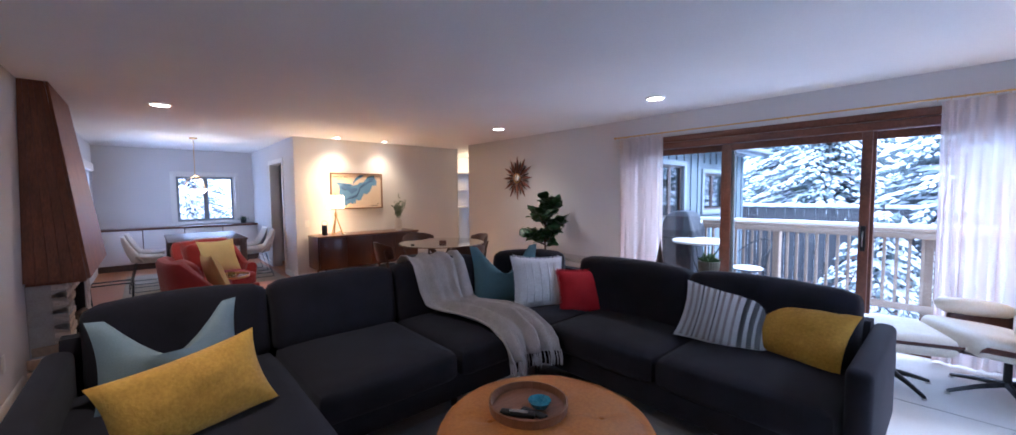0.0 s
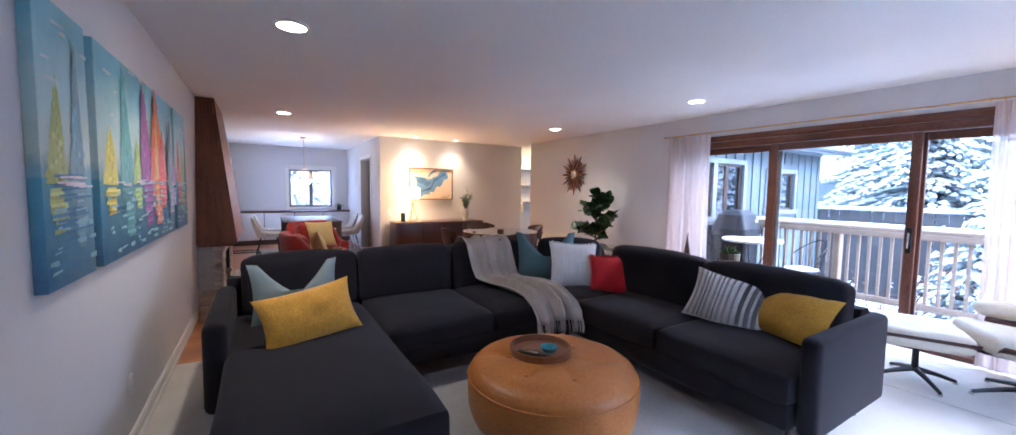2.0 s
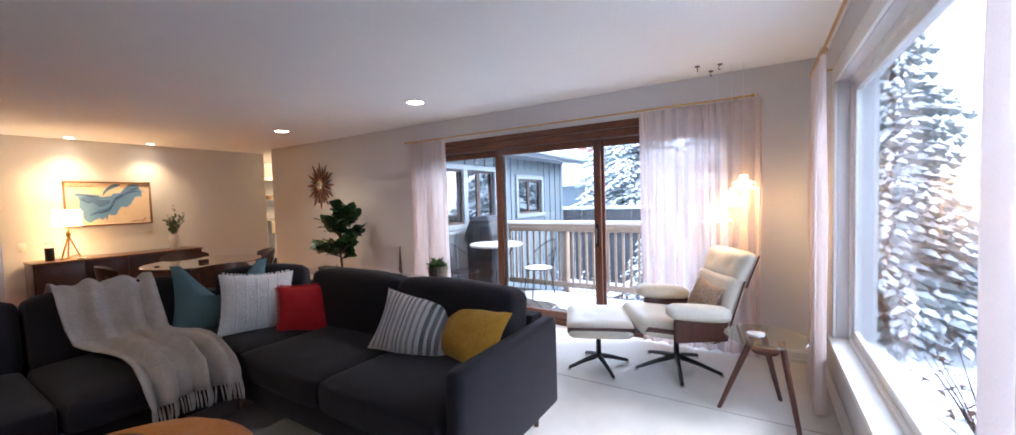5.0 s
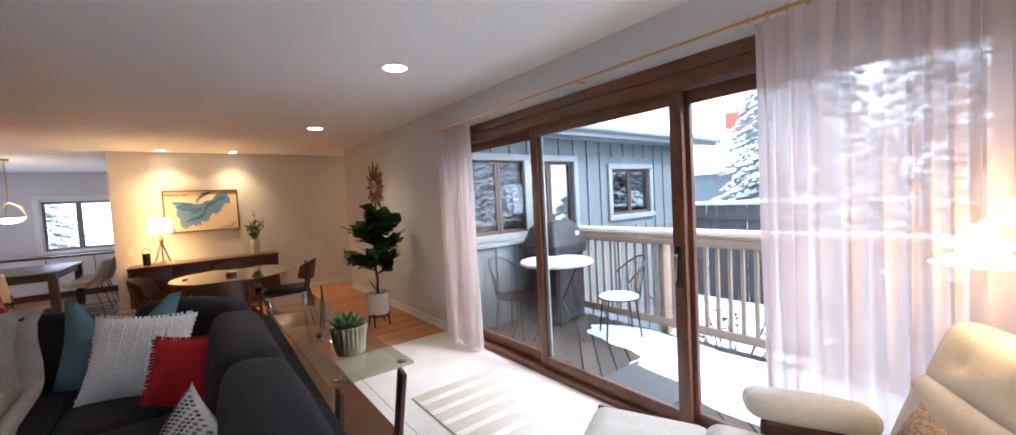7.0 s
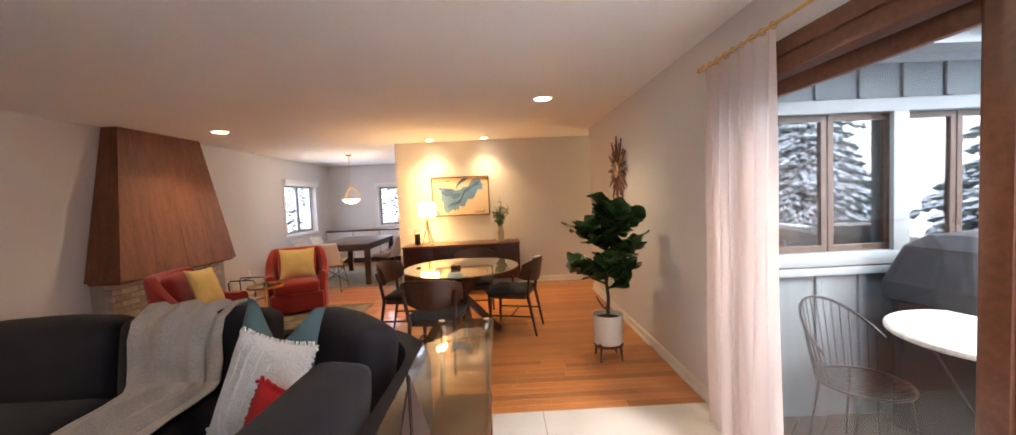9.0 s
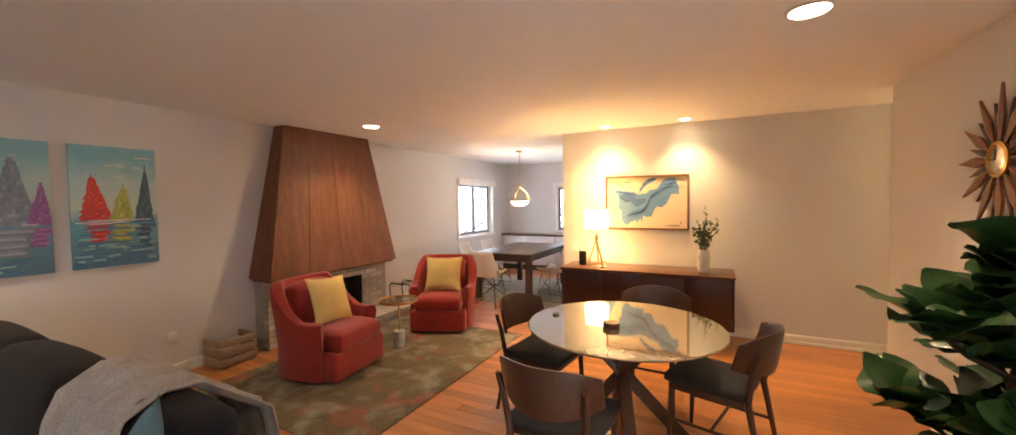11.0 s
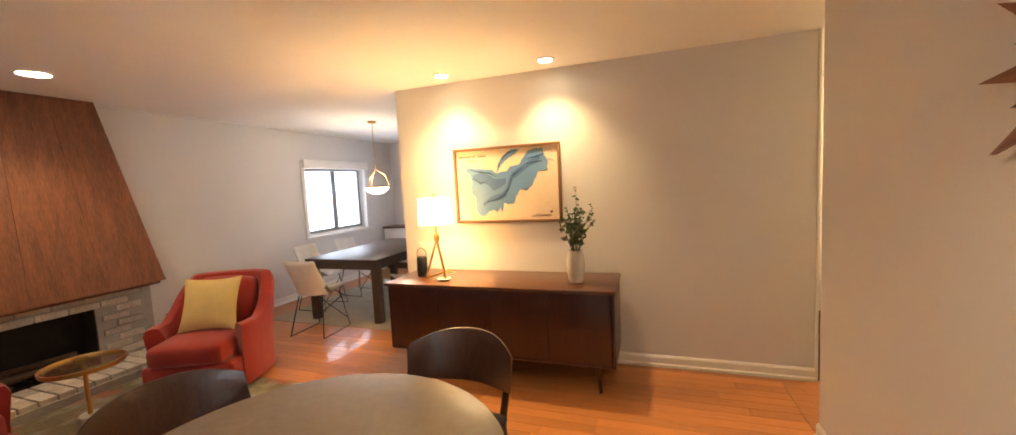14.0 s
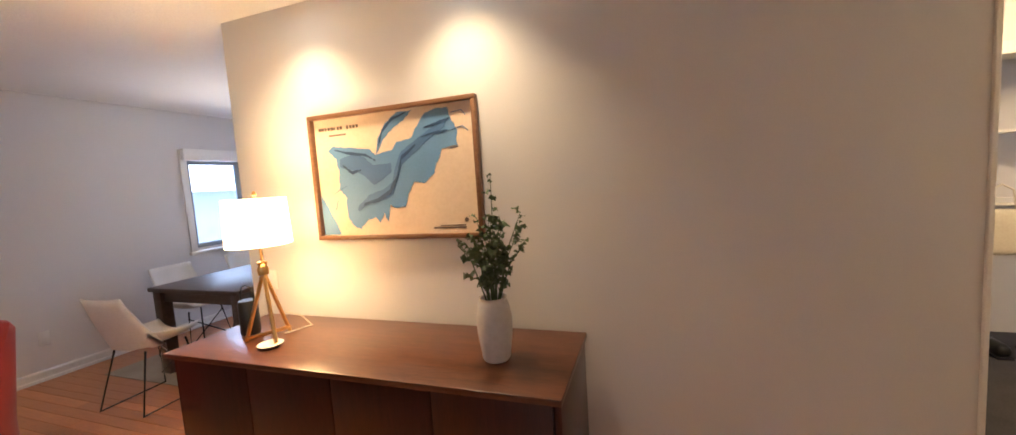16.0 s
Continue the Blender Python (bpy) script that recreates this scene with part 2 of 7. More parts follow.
def tube(points, radius, n=8, bm=None, caps=True):
    """A round bar along points; radius a number or one for each point."""
    own = bmesh.new()
    pts = [Vector(p) for p in points]
    rad = radius if isinstance(radius, (list, tuple)) else [radius] * len(pts)
    rings = []
    up = Vector((0.13, 0.27, 0.95)).normalized()
    for i, p in enumerate(pts):
        d = (pts[min(i + 1, len(pts) - 1)] - pts[max(i - 1, 0)]).normalized()
        s = d.cross(up)
        if s.length < 0.05:
            s = d.cross(Vector((1, 0, 0)))
        s.normalize()
        t = s.cross(d)
        rings.append([own.verts.new(p + rad[i] * (math.cos(2 * math.pi * k / n) * s + math.sin(2 * math.pi * k / n) * t)) for k in range(n)])
    for a, b in zip(rings, rings[1:]):
        for k in range(n):
            own.faces.new((a[k], a[(k + 1) % n], b[(k + 1) % n], b[k]))
    if caps:
        own.faces.new(rings[0][::-1])
        own.faces.new(rings[-1])
    return merge(bm, own)


def arc(c, r, a0, a1, n, z=0.0):
    return [(c[0] + r * math.cos(radians(a0 + (a1 - a0) * k / n)), c[1] + r * math.sin(radians(a0 + (a1 - a0) * k / n)), z) for k in range(n + 1)]


def pad(sx, sy, sz, soft=0.06, crown=0.02, seed=1, n=10, m=None, bm=None, sag=0.006):
    """An upholstered cushion centred on the origin: rounded, crowned, slightly uneven."""
    own = block((-sx / 2, -sy / 2, -sz / 2), (sx / 2, sy / 2, sz / 2))
    bmesh.ops.subdivide_edges(own, edges=own.edges[:], cuts=n, use_grid_fill=True)
    for v in own.verts:
        h = (sx / 2, sy / 2, sz / 2)
        q = [max(-h[i] + soft, min(h[i] - soft, v.co[i])) for i in range(3)]
        d = Vector([v.co[i] - q[i] for i in range(3)])
        if d.length > 1e-6:
            d = d.normalized() * soft
        p = Vector(q) + d
        fx, fy = 1 - (p.x / h[0]) ** 2, 1 - (p.y / h[1]) ** 2
        fz = 1 - (p.z / h[2]) ** 2
        p.z += math.copysign(crown * max(fx, 0) * max(fy, 0), p.z) if abs(p.z) > h[2] * 0.5 else 0
        p.y += math.copysign(crown * 0.5 * max(fx, 0) * max(fz, 0), p.y) if abs(p.y) > h[1] * 0.5 else 0
        k = noise.noise_vector(p * 4 + Vector((seed * 7.1, seed, 0))) * sag
        v.co = p + k
    if m is not None:
        bmesh.ops.transform(own, matrix=m, verts=own.verts)
    return merge(bm, own)


def pillow_mesh(w, h, t, seed=1, chop=0.0, n=18):
    """A throw pillow standing in the xz plane, its bottom edge on z = 0."""
    own = bmesh.new()
    grid = {}
    for side in (-1, 1):
        for i in range(n + 1):
            for j in range(n + 1):
                u, v = 2 * i / n - 1, 2 * j / n - 1
                edge = i in (0, n) or j in (0, n)
                if edge and side == 1:
                    grid[side, i, j] = grid[-1, i, j]
                    continue
                k = ((1 - abs(u) ** 2.2) * (1 - abs(v) ** 2.2)) ** 0.55 if not edge else 0
                x = u * w / 2 * (1 - 0.10 * (1 - v * v))
                z = v * h / 2 * (1 - 0.10 * (1 - u * u))
                if chop and v > 0:
                    z -= chop * h * v * max(0.0, 1 - abs(u) / 0.75) ** 0.85
                q = noise.noise(Vector((u * 1.6 + seed * 3.3, v * 1.6, side * 0.7)))
                w2 = noise.noise(Vector((u * 5 + seed, v * 5, side * 2.1)))
                y = side * k * t / 2 * (1 + 0.22 * q) + 0.004 * w2 * k
                grid[side, i, j] = own.verts.new((x, y, z + h / 2))
    for side in (-1, 1):
        for i in range(n):
            for j in range(n):
                f = [grid[side, i, j], grid[side, i + 1, j], grid[side, i + 1, j + 1], grid[side, i, j + 1]]
                own.faces.new(f if side == -1 else f[::-1])
    return own


def setting(name, bm, mat, smooth=False):
    return part(name, bm, mat, None, kind="structure", smooth=smooth)


def aim_box(a, b):
    """Turns the z axis from a to b, at a."""
    d = Vector(b) - Vector(a)
    return Matrix.Translation(a) @ d.to_track_quat("Z", "Y").to_matrix().to_4x4()


def taper(a, b, r0, r1, n=12, bm=None):
    d = (Vector(b) - Vector(a)).length
    return lathe([(0, 0), (r0, 0), (r1, d), (0, d)], n, aim_box(a, b), bm)


# ---- rooms ----
H = 2.44
WX, EX, SY, NY = -1.34, 4.40, 0.42, 9.20
DY, DX = 12.81, 1.30


def wall_along_y(name, x0, x1, y0, y1, holes):
    """holes: (y0, y1, z0, z1)."""
    bm = bmesh.new()
    y = y0
    for a, b, z0, z1 in sorted(holes):
        block((x0, y, 0), (x1, a, H), bm=bm)
        if z0 > 0:
            block((x0, a, 0), (x1, b, z0), bm=bm)
        block((x0, a, z1), (x1, b, H), bm=bm)
        y = b
    block((x0, y, 0), (x1, y1, H), bm=bm)
    return setting(name, bm, PAINT)


def wall_along_x(name, y0, y1, x0, x1, holes):
    bm = bmesh.new()
    x = x0
    for a, b, z0, z1 in sorted(holes):
        block((x, y0, 0), (a, y1, H), bm=bm)
        if z0 > 0:
            block((a, y0, 0), (b, y1, z0), bm=bm)
        block((a, y0, z1), (b, y1, H), bm=bm)
        x = b
    block((x, y0, 0), (x1, y1, H), bm=bm)
    return setting(name, bm, PAINT)


wall_along_y("wall_west", WX - 0.2, WX, -1.9, DY + 0.2, [(10.62, 11.95, 0.86, 1.95)])
wall_along_y("wall_east", EX, EX + 0.2, SY - 0.2, 8.46, [(1.04, 4.76, 0.0, 2.06)])
wall_along_x("wall_south", SY - 0.2, SY, 0.9, EX, [(1.15, 3.75, 0.42, 2.10)])
wall_along_x("wall_south_alcove", -2.1, -1.9, WX - 0.2, 1.1, [])
wall_along_y("wall_alcove_east", 0.9, 1.1, -1.9, SY - 0.2, [])
wall_along_x("wall_north", NY, NY + 0.2, DX, 4.62, [])
wall_along_y("wall_dining_east", DX, DX + 0.15, NY + 0.2, DY, [(10.0, 10.95, 0.0, 2.05)])
wall_along_x("wall_dining_north", DY, DY + 0.2, WX, DX + 0.15, [(-0.13, 0.95, 0.86, 1.9)])
wall_along_x("wall_hall_south", 8.26, 8.46, EX + 0.2, 7.4, [])
wall_along_y("wall_hall_east", 7.4, 7.6, 8.26, 11.4, [])
wall_along_x("wall_hall_north", 10.9, 11.1, 4.3, 7.4, [(5.45, 6.45, 0.0, 2.02)])
wall_along_x("wall_closet_back", 11.6, 11.7, 4.3, 7.4, [])
wall_along_y("wall_hall_west", 4.42, 4.62, NY + 0.2, 11.6, [])
wall_along_x("wall_kitchen_north", 11.6, 11.8, DX + 0.15, 4.3, [])
for name, z0, z1, mat in (("floor", -0.25, -0.02, MORTAR), ("ceiling", H, H + 0.2, CEIL)):
    slab = block((WX - 0.2, SY - 0.2, z0), (EX + 0.2, DY + 0.2, z1))
    block((WX - 0.2, -2.1, z0), (1.1, SY - 0.2, z1), bm=slab)
    block((EX + 0.2, 8.26, z0), (7.6, 11.8, z1), bm=slab)
    setting(name, slab, mat)

bm = block((WX, -1.9, -0.02), (1.0, SY - 0.2, 0.0))
block((WX, SY - 0.2, -0.02), (EX, 5.05, 0.0), bm=bm)
carpet = setting("carpet_floor", bm, CARPET)
setting("carpet_seam", block((3.25, SY, 0.0), (3.256, 5.05, 0.002)), MORTAR)
setting("door_threshold", block((EX, 1.04, -0.02), (EX + 0.2, 4.76, 0.012)), DOORWOOD)


def baseboard(name, a, b, into):
    """A moulded skirting from a to b; into: the way it stands off the wall."""
    bm = bmesh.new()
    a, b, into = Vector((*a, 0)), Vector((*b, 0)), Vector((*into, 0))
    prof = [(0.0, 0.0), (0.022, 0.0), (0.022, 0.022), (0.014, 0.03), (0.014, 0.078), (0.006, 0.094), (0.0, 0.094)]
    rings = [[bm.verts.new(p + into * (d + 0.001) + Vector((0, 0, z))) for d, z in prof] for p in (a, b)]
    k = len(prof)
    for i in range(k):
        bm.faces.new((rings[0][i], rings[0][(i + 1) % k], rings[1][(i + 1) % k], rings[1][i]))
    bm.faces.new(rings[0])
    bm.faces.new(rings[1][::-1])
    bmesh.ops.recalc_face_normals(bm, faces=bm.faces)
    return setting(name, bm, TRIM)


baseboard("baseboard_west", (WX, -1.9), (WX, 6.40), (1, 0))
baseboard("baseboard_west", (WX, 8.52), (WX, DY), (1, 0))
baseboard("baseboard_north", (DX, NY), (4.62, NY), (0, -1))
baseboard("baseboard_east", (EX, 4.80), (EX, 8.46), (-1, 0))
baseboard("baseboard_east", (EX, SY), (EX, 1.0), (-1, 0))
baseboard("baseboard_south", (0.9, SY), (EX, SY), (0, 1))
baseboard("baseboard_dining", (WX, DY), (DX, DY), (0, -1))
baseboard("baseboard_dining", (DX, NY + 0.2), (DX, 9.92), (-1, 0))
baseboard("baseboard_dining", (DX, 11.03), (DX, DY), (-1, 0))


def window_unit(name, label, axis, at, a, b, z0, z1, depth, out, sashes=2, frame_mat=TRIM, trim_w=0.07, inside=1, sash_mat=None, glass=None):
    """A window in a wall hole. axis 'x' or 'y' is the way it runs; at: the wall's inner face; out: +1 or -1, the way outdoors lies."""
    w = thing(name, kind="structure")

    def bx(u0, u1, d0, d1, v0, v1, bevel=0.0, bm=None):
        d0, d1 = sorted((at + out * d0, at + out * d1))
        return block((u0, d0, v0), (u1, d1, v1), bevel, bm=bm) if axis == "x" else block((d0, u0, v0), (d1, u1, v1), bevel, bm=bm)
    t = trim_w
    bm = bx(a - t, b + t, -0.02, -0.001, z1, z1 + t, 0.004)
    bx(a - t, a, -0.02, -0.001, z0, z1, 0.004, bm)
    bx(b, b + t, -0.02, -0.001, z0, z1, 0.004, bm)
    part("casing", bm, frame_mat, w)
    part("window_sill", bx(a - t - 0.02, b + t + 0.02, -0.045, 0.10, z0 - 0.03, z0 + 0.006, 0.004), frame_mat, w)
    bm = bx(a, b, 0.06, 0.12, z1 - 0.035, z1)
    bx(a, b, 0.06, 0.12, z0, z0 + 0.035, bm=bm)
    bx(a, a + 0.035, 0.06, 0.12, z0 + 0.035, z1 - 0.035, bm=bm)
    bx(b - 0.035, b, 0.06, 0.12, z0 + 0.035, z1 - 0.035, bm=bm)
    part("window_frame", bm, frame_mat, w)
    s = (b - a - 0.07) / sashes
    for k in range(sashes):
        u0, u1 = a + 0.035 + k * s, a + 0.035 + (k + 1) * s
        bm = bx(u0, u1, 0.075, 0.105, z1 - 0.085, z1 - 0.035, 0.004)
        bx(u0, u1, 0.075, 0.105, z0 + 0.035, z0 + 0.085, 0.004, bm)
        bx(u0, u0 + 0.045, 0.076, 0.104, z0 + 0.085, z1 - 0.085, 0.004, bm)
        bx(u1 - 0.045, u1, 0.076, 0.104, z0 + 0.085, z1 - 0.085, 0.004, bm)
        sash = part("sash", bm, sash_mat or frame_mat, w)
        pane = part("pane", bx(u0 + 0.045, u1 - 0.045, 0.088, 0.092, z0 + 0.085, z1 - 0.085), glass or GLASS, sash)
        # panes of the added dimming glass cast shadows, to hold back the sky light
        pane.visible_shadow = glass is not None
    return w


window_unit("window_1", "", "y", WX, 10.62, 11.95, 0.86, 1.95, 0.2, -1, 2, sash_mat=OUTTRIM, glass=DIMMING_GLASS)
window_unit("window_2", "", "x", DY, -0.13, 0.95, 0.86, 1.9, 0.2, 1, 2, sash_mat=OUTTRIM, glass=DIMMING_GLASS)
window_unit("window_3", "", "x", SY, 1.15, 3.75, 0.42, 2.10, 0.2, -1, 1, trim_w=0.1)
# a roller blind's box above the west dining window
part("blind_box", block((WX + 0.022, 10.56, 1.90), (WX + 0.08, 12.0, 2.03), 0.006), TRIM, kind="structure")


def sliding_door():
    d = thing("glass_door", kind="structure")
    x0, x1 = EX - 0.012, EX + 0.13
    bm = block((x0, 1.04, 2.0), (x1, 4.76, 2.075), 0.004)
    block((x0 - 0.012, 0.98, 2.078), (x0 + 0.02, 4.82, 2.15), 0.004, bm=bm)
    block((x0, 1.0, 0.0), (x1, 1.06, 2.0), 0.004, bm=bm)
    block((x0, 4.72, 0.0), (x1, 4.80, 2.0), 0.004, bm=bm)
    block((x0, 1.06, 0.0), (x1, 4.72, 0.045), 0.004, bm=bm)
    part("door_frame", bm, DOORWOOD, d)
    for y0, y1, x, name in ((3.49, 4.72, EX + 0.085, "fixed_panel"), (2.24, 3.52, EX + 0.04, "sliding_panel"), (1.06, 2.29, EX + 0.085, "fixed_panel")):
        s = 0.075
        bm = block((x - 0.018, y0, 0.05), (x + 0.018, y0 + s, 1.995), 0.004)
        block((x - 0.018, y1 - s, 0.05), (x + 0.018, y1, 1.995), 0.004, bm=bm)
        block((x - 0.017, y0 + s, 0.05), (x + 0.017, y1 - s, 0.14), 0.004, bm=bm)
        block((x - 0.017, y0 + s, 1.92), (x + 0.017, y1 - s, 1.995), 0.004, bm=bm)
        p = part(name, bm, DOORWOOD, d)
        g = part("pane", block((x - 0.003, y0 + s, 0.14), (x + 0.003, y1 - s, 1.92)), GLASS, p)
        g.visible_shadow = False
    bm = block((EX + 0.008, 2.26, 0.88), (EX + 0.021, 2.30, 1.12), 0.006)
    part("door_lock", bm, BLACK, d)
    bm = tube([(EX + 0.02, 2.28, 0.92), (EX - 0.018, 2.28, 0.93), (EX - 0.018, 2.28, 1.07), (EX + 0.02, 2.28, 1.08)], 0.008)
    part("door_handle", bm, CHROME, d)
    part("weather_strip", block((EX + 0.046, 3.405, 0.15), (EX + 0.060, 3.444, 1.915), 0.002), OUTTRIM, d, "pale metal screen edge behind the stile")
    return d


sliding_door()

# door casings: dining room to kitchen, hall to closet
for name, x0, x1, y0, y1 in (("door_casing_kitchen", DX - 0.018, DX - 0.001, 9.92, 11.03),):
    bm = block((x0, y0, 0), (x1, y0 + 0.08, 2.05), 0.004)
    block((x0, y1 - 0.08, 0), (x1, y1, 2.05), 0.004, bm=bm)
    block((x0, y0, 2.05), (x1, y1, 2.13), 0.004, bm=bm)
    setting(name, bm, TRIM)
bm = block((5.37, 10.878, 0), (5.45, 10.899, 2.02), 0.004)
block((6.45, 10.878, 0), (6.53, 10.899, 2.02), 0.004, bm=bm)
block((5.37, 10.878, 2.02), (6.53, 10.899, 2.10), 0.004, bm=bm)
setting("door_casing_closet", bm, TRIM)
bm = block((4.62, NY - 0.012, 0), (4.636, NY + 0.212, H), 0.003)
setting("hall_corner_trim", bm, TRIM)


# ---- recessed lights and their lamps ----
LENS = glowing("warm_lens", (1.0, 0.86, 0.62), 4.5)


def downlight(x, y, watts, spread=125, small=False, blend=0.7, colour=WARM):
    r = 0.055 if small else 0.085
    d = thing("recessed_ceiling_light", (x, y, H), 0, "small round recessed downlight glowing warm in the white ceiling" if small else "round white recessed downlight glowing in the white ceiling", "ceiling light", "recessed lights")
    part("frame", lathe([(r, -0.001), (r + 0.02, -0.001), (r + 0.02, -0.006), (r, -0.012), (r, -0.001)], 28), TRIM, d)
    part("diffuser", lathe([(0, -0.006), (r * 0.7, -0.006), (r - 0.002, -0.002)], 28), LENS, d)
    lamp = bpy.data.lights.new("downlight", "SPOT")
    lamp.energy, lamp.color, lamp.spot_size, lamp.spot_blend, lamp.shadow_soft_size = watts, colour, radians(spread), blend, 0.06
    o = new("downlight_lamp", lamp)
    o.location = (x, y, H - 0.02)


for x, y in ((-0.52, 4.02), (-0.42, 7.5), (3.50, 6.45), (3.47, 3.87)):
    downlight(x, y, 8)
for x in (1.93, 2.81):
    downlight(x, 8.94, 11.5, 112, True, 0.9, (1.0, 0.68, 0.32))

# hall light
lamp = bpy.data.lights.new("hall_light", "POINT")
lamp.energy, lamp.color, lamp.shadow_soft_size = 10, (1.0, 0.66, 0.3), 0.12
o = new("hall_lamp", lamp)
o.location = (6.0, 9.9, 2.25)
hl = thing("hall_ceiling_light", (6.0, 9.9, H), 0, "round flush ceiling light in the hall", "ceiling light")
part("shade", lathe([(0, -0.10), (0.10, -0.085), (0.14, -0.03), (0.14, -0.002), (0, -0.002)], 24), glowing("hall_shade_glow", (1.0, 0.75, 0.4), 1), hl)


# ---- outside: ground, deck, house wing, trees ----
def ground_height(x, y):
    return -0.95 + 0.22 * noise.noise(Vector((x * 0.25, y * 0.25, 0))) + 0.05 * noise.noise(Vector((x * 1.7, y * 1.7, 3)))


bm = bmesh.new()
xs = sorted(set([-400, -150, -60] + [-30 + 2.5 * k for k in range(28)] + [70, 150, 400]))
ys = xs
gv = [[bm.verts.new((x, y, ground_height(x, y) if abs(x) < 60 and abs(y) < 60 else -0.95)) for y in ys] for x in xs]
for i in range(len(xs) - 1):
    for j in range(len(ys) - 1):
        bm.faces.new((gv[i][j], gv[i + 1][j], gv[i + 1][j + 1], gv[i][j + 1]))
bmesh.ops.recalc_face_normals(bm, faces=bm.faces)
setting("ground", bm, SNOW, True)

WY = 4.92       # the wing's wall
DE = 6.05       # the deck's east edge
DZ = -0.05
# coloured near black to paint shade into the gaps between the boards
setting("deck_frame", block((EX + 0.2, 0.3, -0.9), (DE + 0.02, WY, -0.12)), SOOT_AND_SHADE)
wing = thing("house_wing", kind="structure")
bm = bmesh.new()
wins = [(4.72, 6.42, 1.02, 1.90), (7.25, 8.25, 1.10, 1.80)]
x = EX + 0.2
for a, b, z0, z1 in wins:
    block((x, WY, -1.2), (a, WY + 0.2, 2.45), bm=bm)
    block((a, WY, -1.2), (b, WY + 0.2, z0), bm=bm)
    block((a, WY, z1), (b, WY + 0.2, 2.45), bm=bm)
    x = b
block((x, WY, -1.2), (9.4, WY + 0.2, 2.45), bm=bm)
block((9.2, WY + 0.2, -1.2), (9.4, 12.5, 2.45), bm=bm)
part("wall", bm, SIDING, wing, smooth=False)
bm = block((EX + 0.2, WY + 2.2, 0.0), (9.2, WY + 2.3, 2.4))
part("inner_partition", bm, SIDING, wing, "dim room wall behind the windows", smooth=False)
batten = block((0, -0.022, -1.1), (0.045, -0.001, 2.2), 0.003)
bme = mesh_of("batten", batten, SIDING)
lower = mesh_of("batten_low", block((0, -0.022, -1.1), (0.045, -0.001, 0.92), 0.003), SIDING)
upper = mesh_of("batten_high", block((0, -0.022, 1.99), (0.045, -0.001, 2.2), 0.003), SIDING)
k = 0
while EX + 0.35 + 0.28 * k < 9.3:
    bx0 = EX + 0.35 + 0.28 * k
    blocked = any(a - 0.12 < bx0 < b + 0.08 for a, b, _, _ in wins)
    for me in ((lower, upper) if blocked else (bme,)):
        o = new("batten", me)
        o.parent = wing
        o.location = (bx0, WY, 0)
    k += 1
for a, b, z0, z1 in wins:
    n = 4 if b - a > 1.2 else 2
    w = thing("window", (0, 0, 0))
    w.parent = wing
    bm = block((a - 0.08, WY - 0.035, z1), (b + 0.08, WY - 0.002, z1 + 0.08), 0.004)
    block((a - 0.1, WY - 0.05, z0 - 0.08), (b + 0.1, WY - 0.002, z0), 0.004, bm=bm)
    block((a - 0.08, WY - 0.035, z0), (a, WY - 0.002, z1), 0.004, bm=bm)
    block((b, WY - 0.035, z0), (b + 0.08, WY - 0.002, z1), 0.004, bm=bm)
    if n == 4:
        block(((a + b) / 2 - 0.05, WY - 0.035, z0), ((a + b) / 2 + 0.05, WY - 0.002, z1), 0.004, bm=bm)
    part("frame", bm, OUTTRIM, w)
    s = (b - a) / n
    bm = bmesh.new()
    for i in range(n):
        u0, u1 = a + i * s + 0.005, a + (i + 1) * s - 0.005
        block((u0, WY + 0.03, z0), (u0 + 0.035, WY + 0.07, z1), bm=bm)
        block((u1 - 0.035, WY + 0.03, z0), (u1, WY + 0.07, z1), bm=bm)
        block((u0 + 0.035, WY + 0.031, z1 - 0.04), (u1 - 0.035, WY + 0.069, z1), bm=bm)
        block((u0 + 0.035, WY + 0.031, z0), (u1 - 0.035, WY + 0.069, z0 + 0.04), bm=bm)
    part("sash", bm, GREYWOOD, w, "dark window sashes")
    for i in range(n):
        u0, u1 = a + i * s + 0.04, a + (i + 1) * s - 0.04
        part("pane", block((u0, WY + 0.045, z0 + 0.04), (u1, WY + 0.05, z1 - 0.04)), MIRRORED, w)
bm = block((EX + 0.2, WY - 0.045, 0.88), (6.62, WY - 0.004, 0.93), 0.003)
part("trim_board", bm, OUTTRIM, wing, "pale horizontal trim board")
part("trim_board", block((EX + 0.2, WY - 0.04, 2.2), (9.4, WY - 0.003, 2.27), 0.003), OUTTRIM, wing)
bm = bmesh.new()
v = [bm.verts.new(p) for p in ((EX + 0.2, WY - 0.32, 2.27), (9.9, WY - 0.32, 2.27), (9.9, 9.3, 3.5), (EX + 0.2, 9.3, 3.5), (EX + 0.2, WY - 0.32, 2.36), (9.9, WY - 0.32, 2.36), (9.9, 9.3, 3.62), (EX + 0.2, 9.3, 3.62))]
for f in ((0, 1, 2, 3), (4, 5, 6, 7), (0, 1, 5, 4), (1, 2, 6, 5), (2, 3, 7, 6), (3, 0, 4, 7)):
    bm.faces.new([v[i] for i in f])
bmesh.ops.recalc_face_normals(bm, faces=bm.faces)
part("roof", bm, SNOW, wing, "snow-covered roof", smooth=False)
bm = block((EX + 0.2, WY - 0.35, 2.20), (9.93, WY - 0.322, 2.37), 0.004)
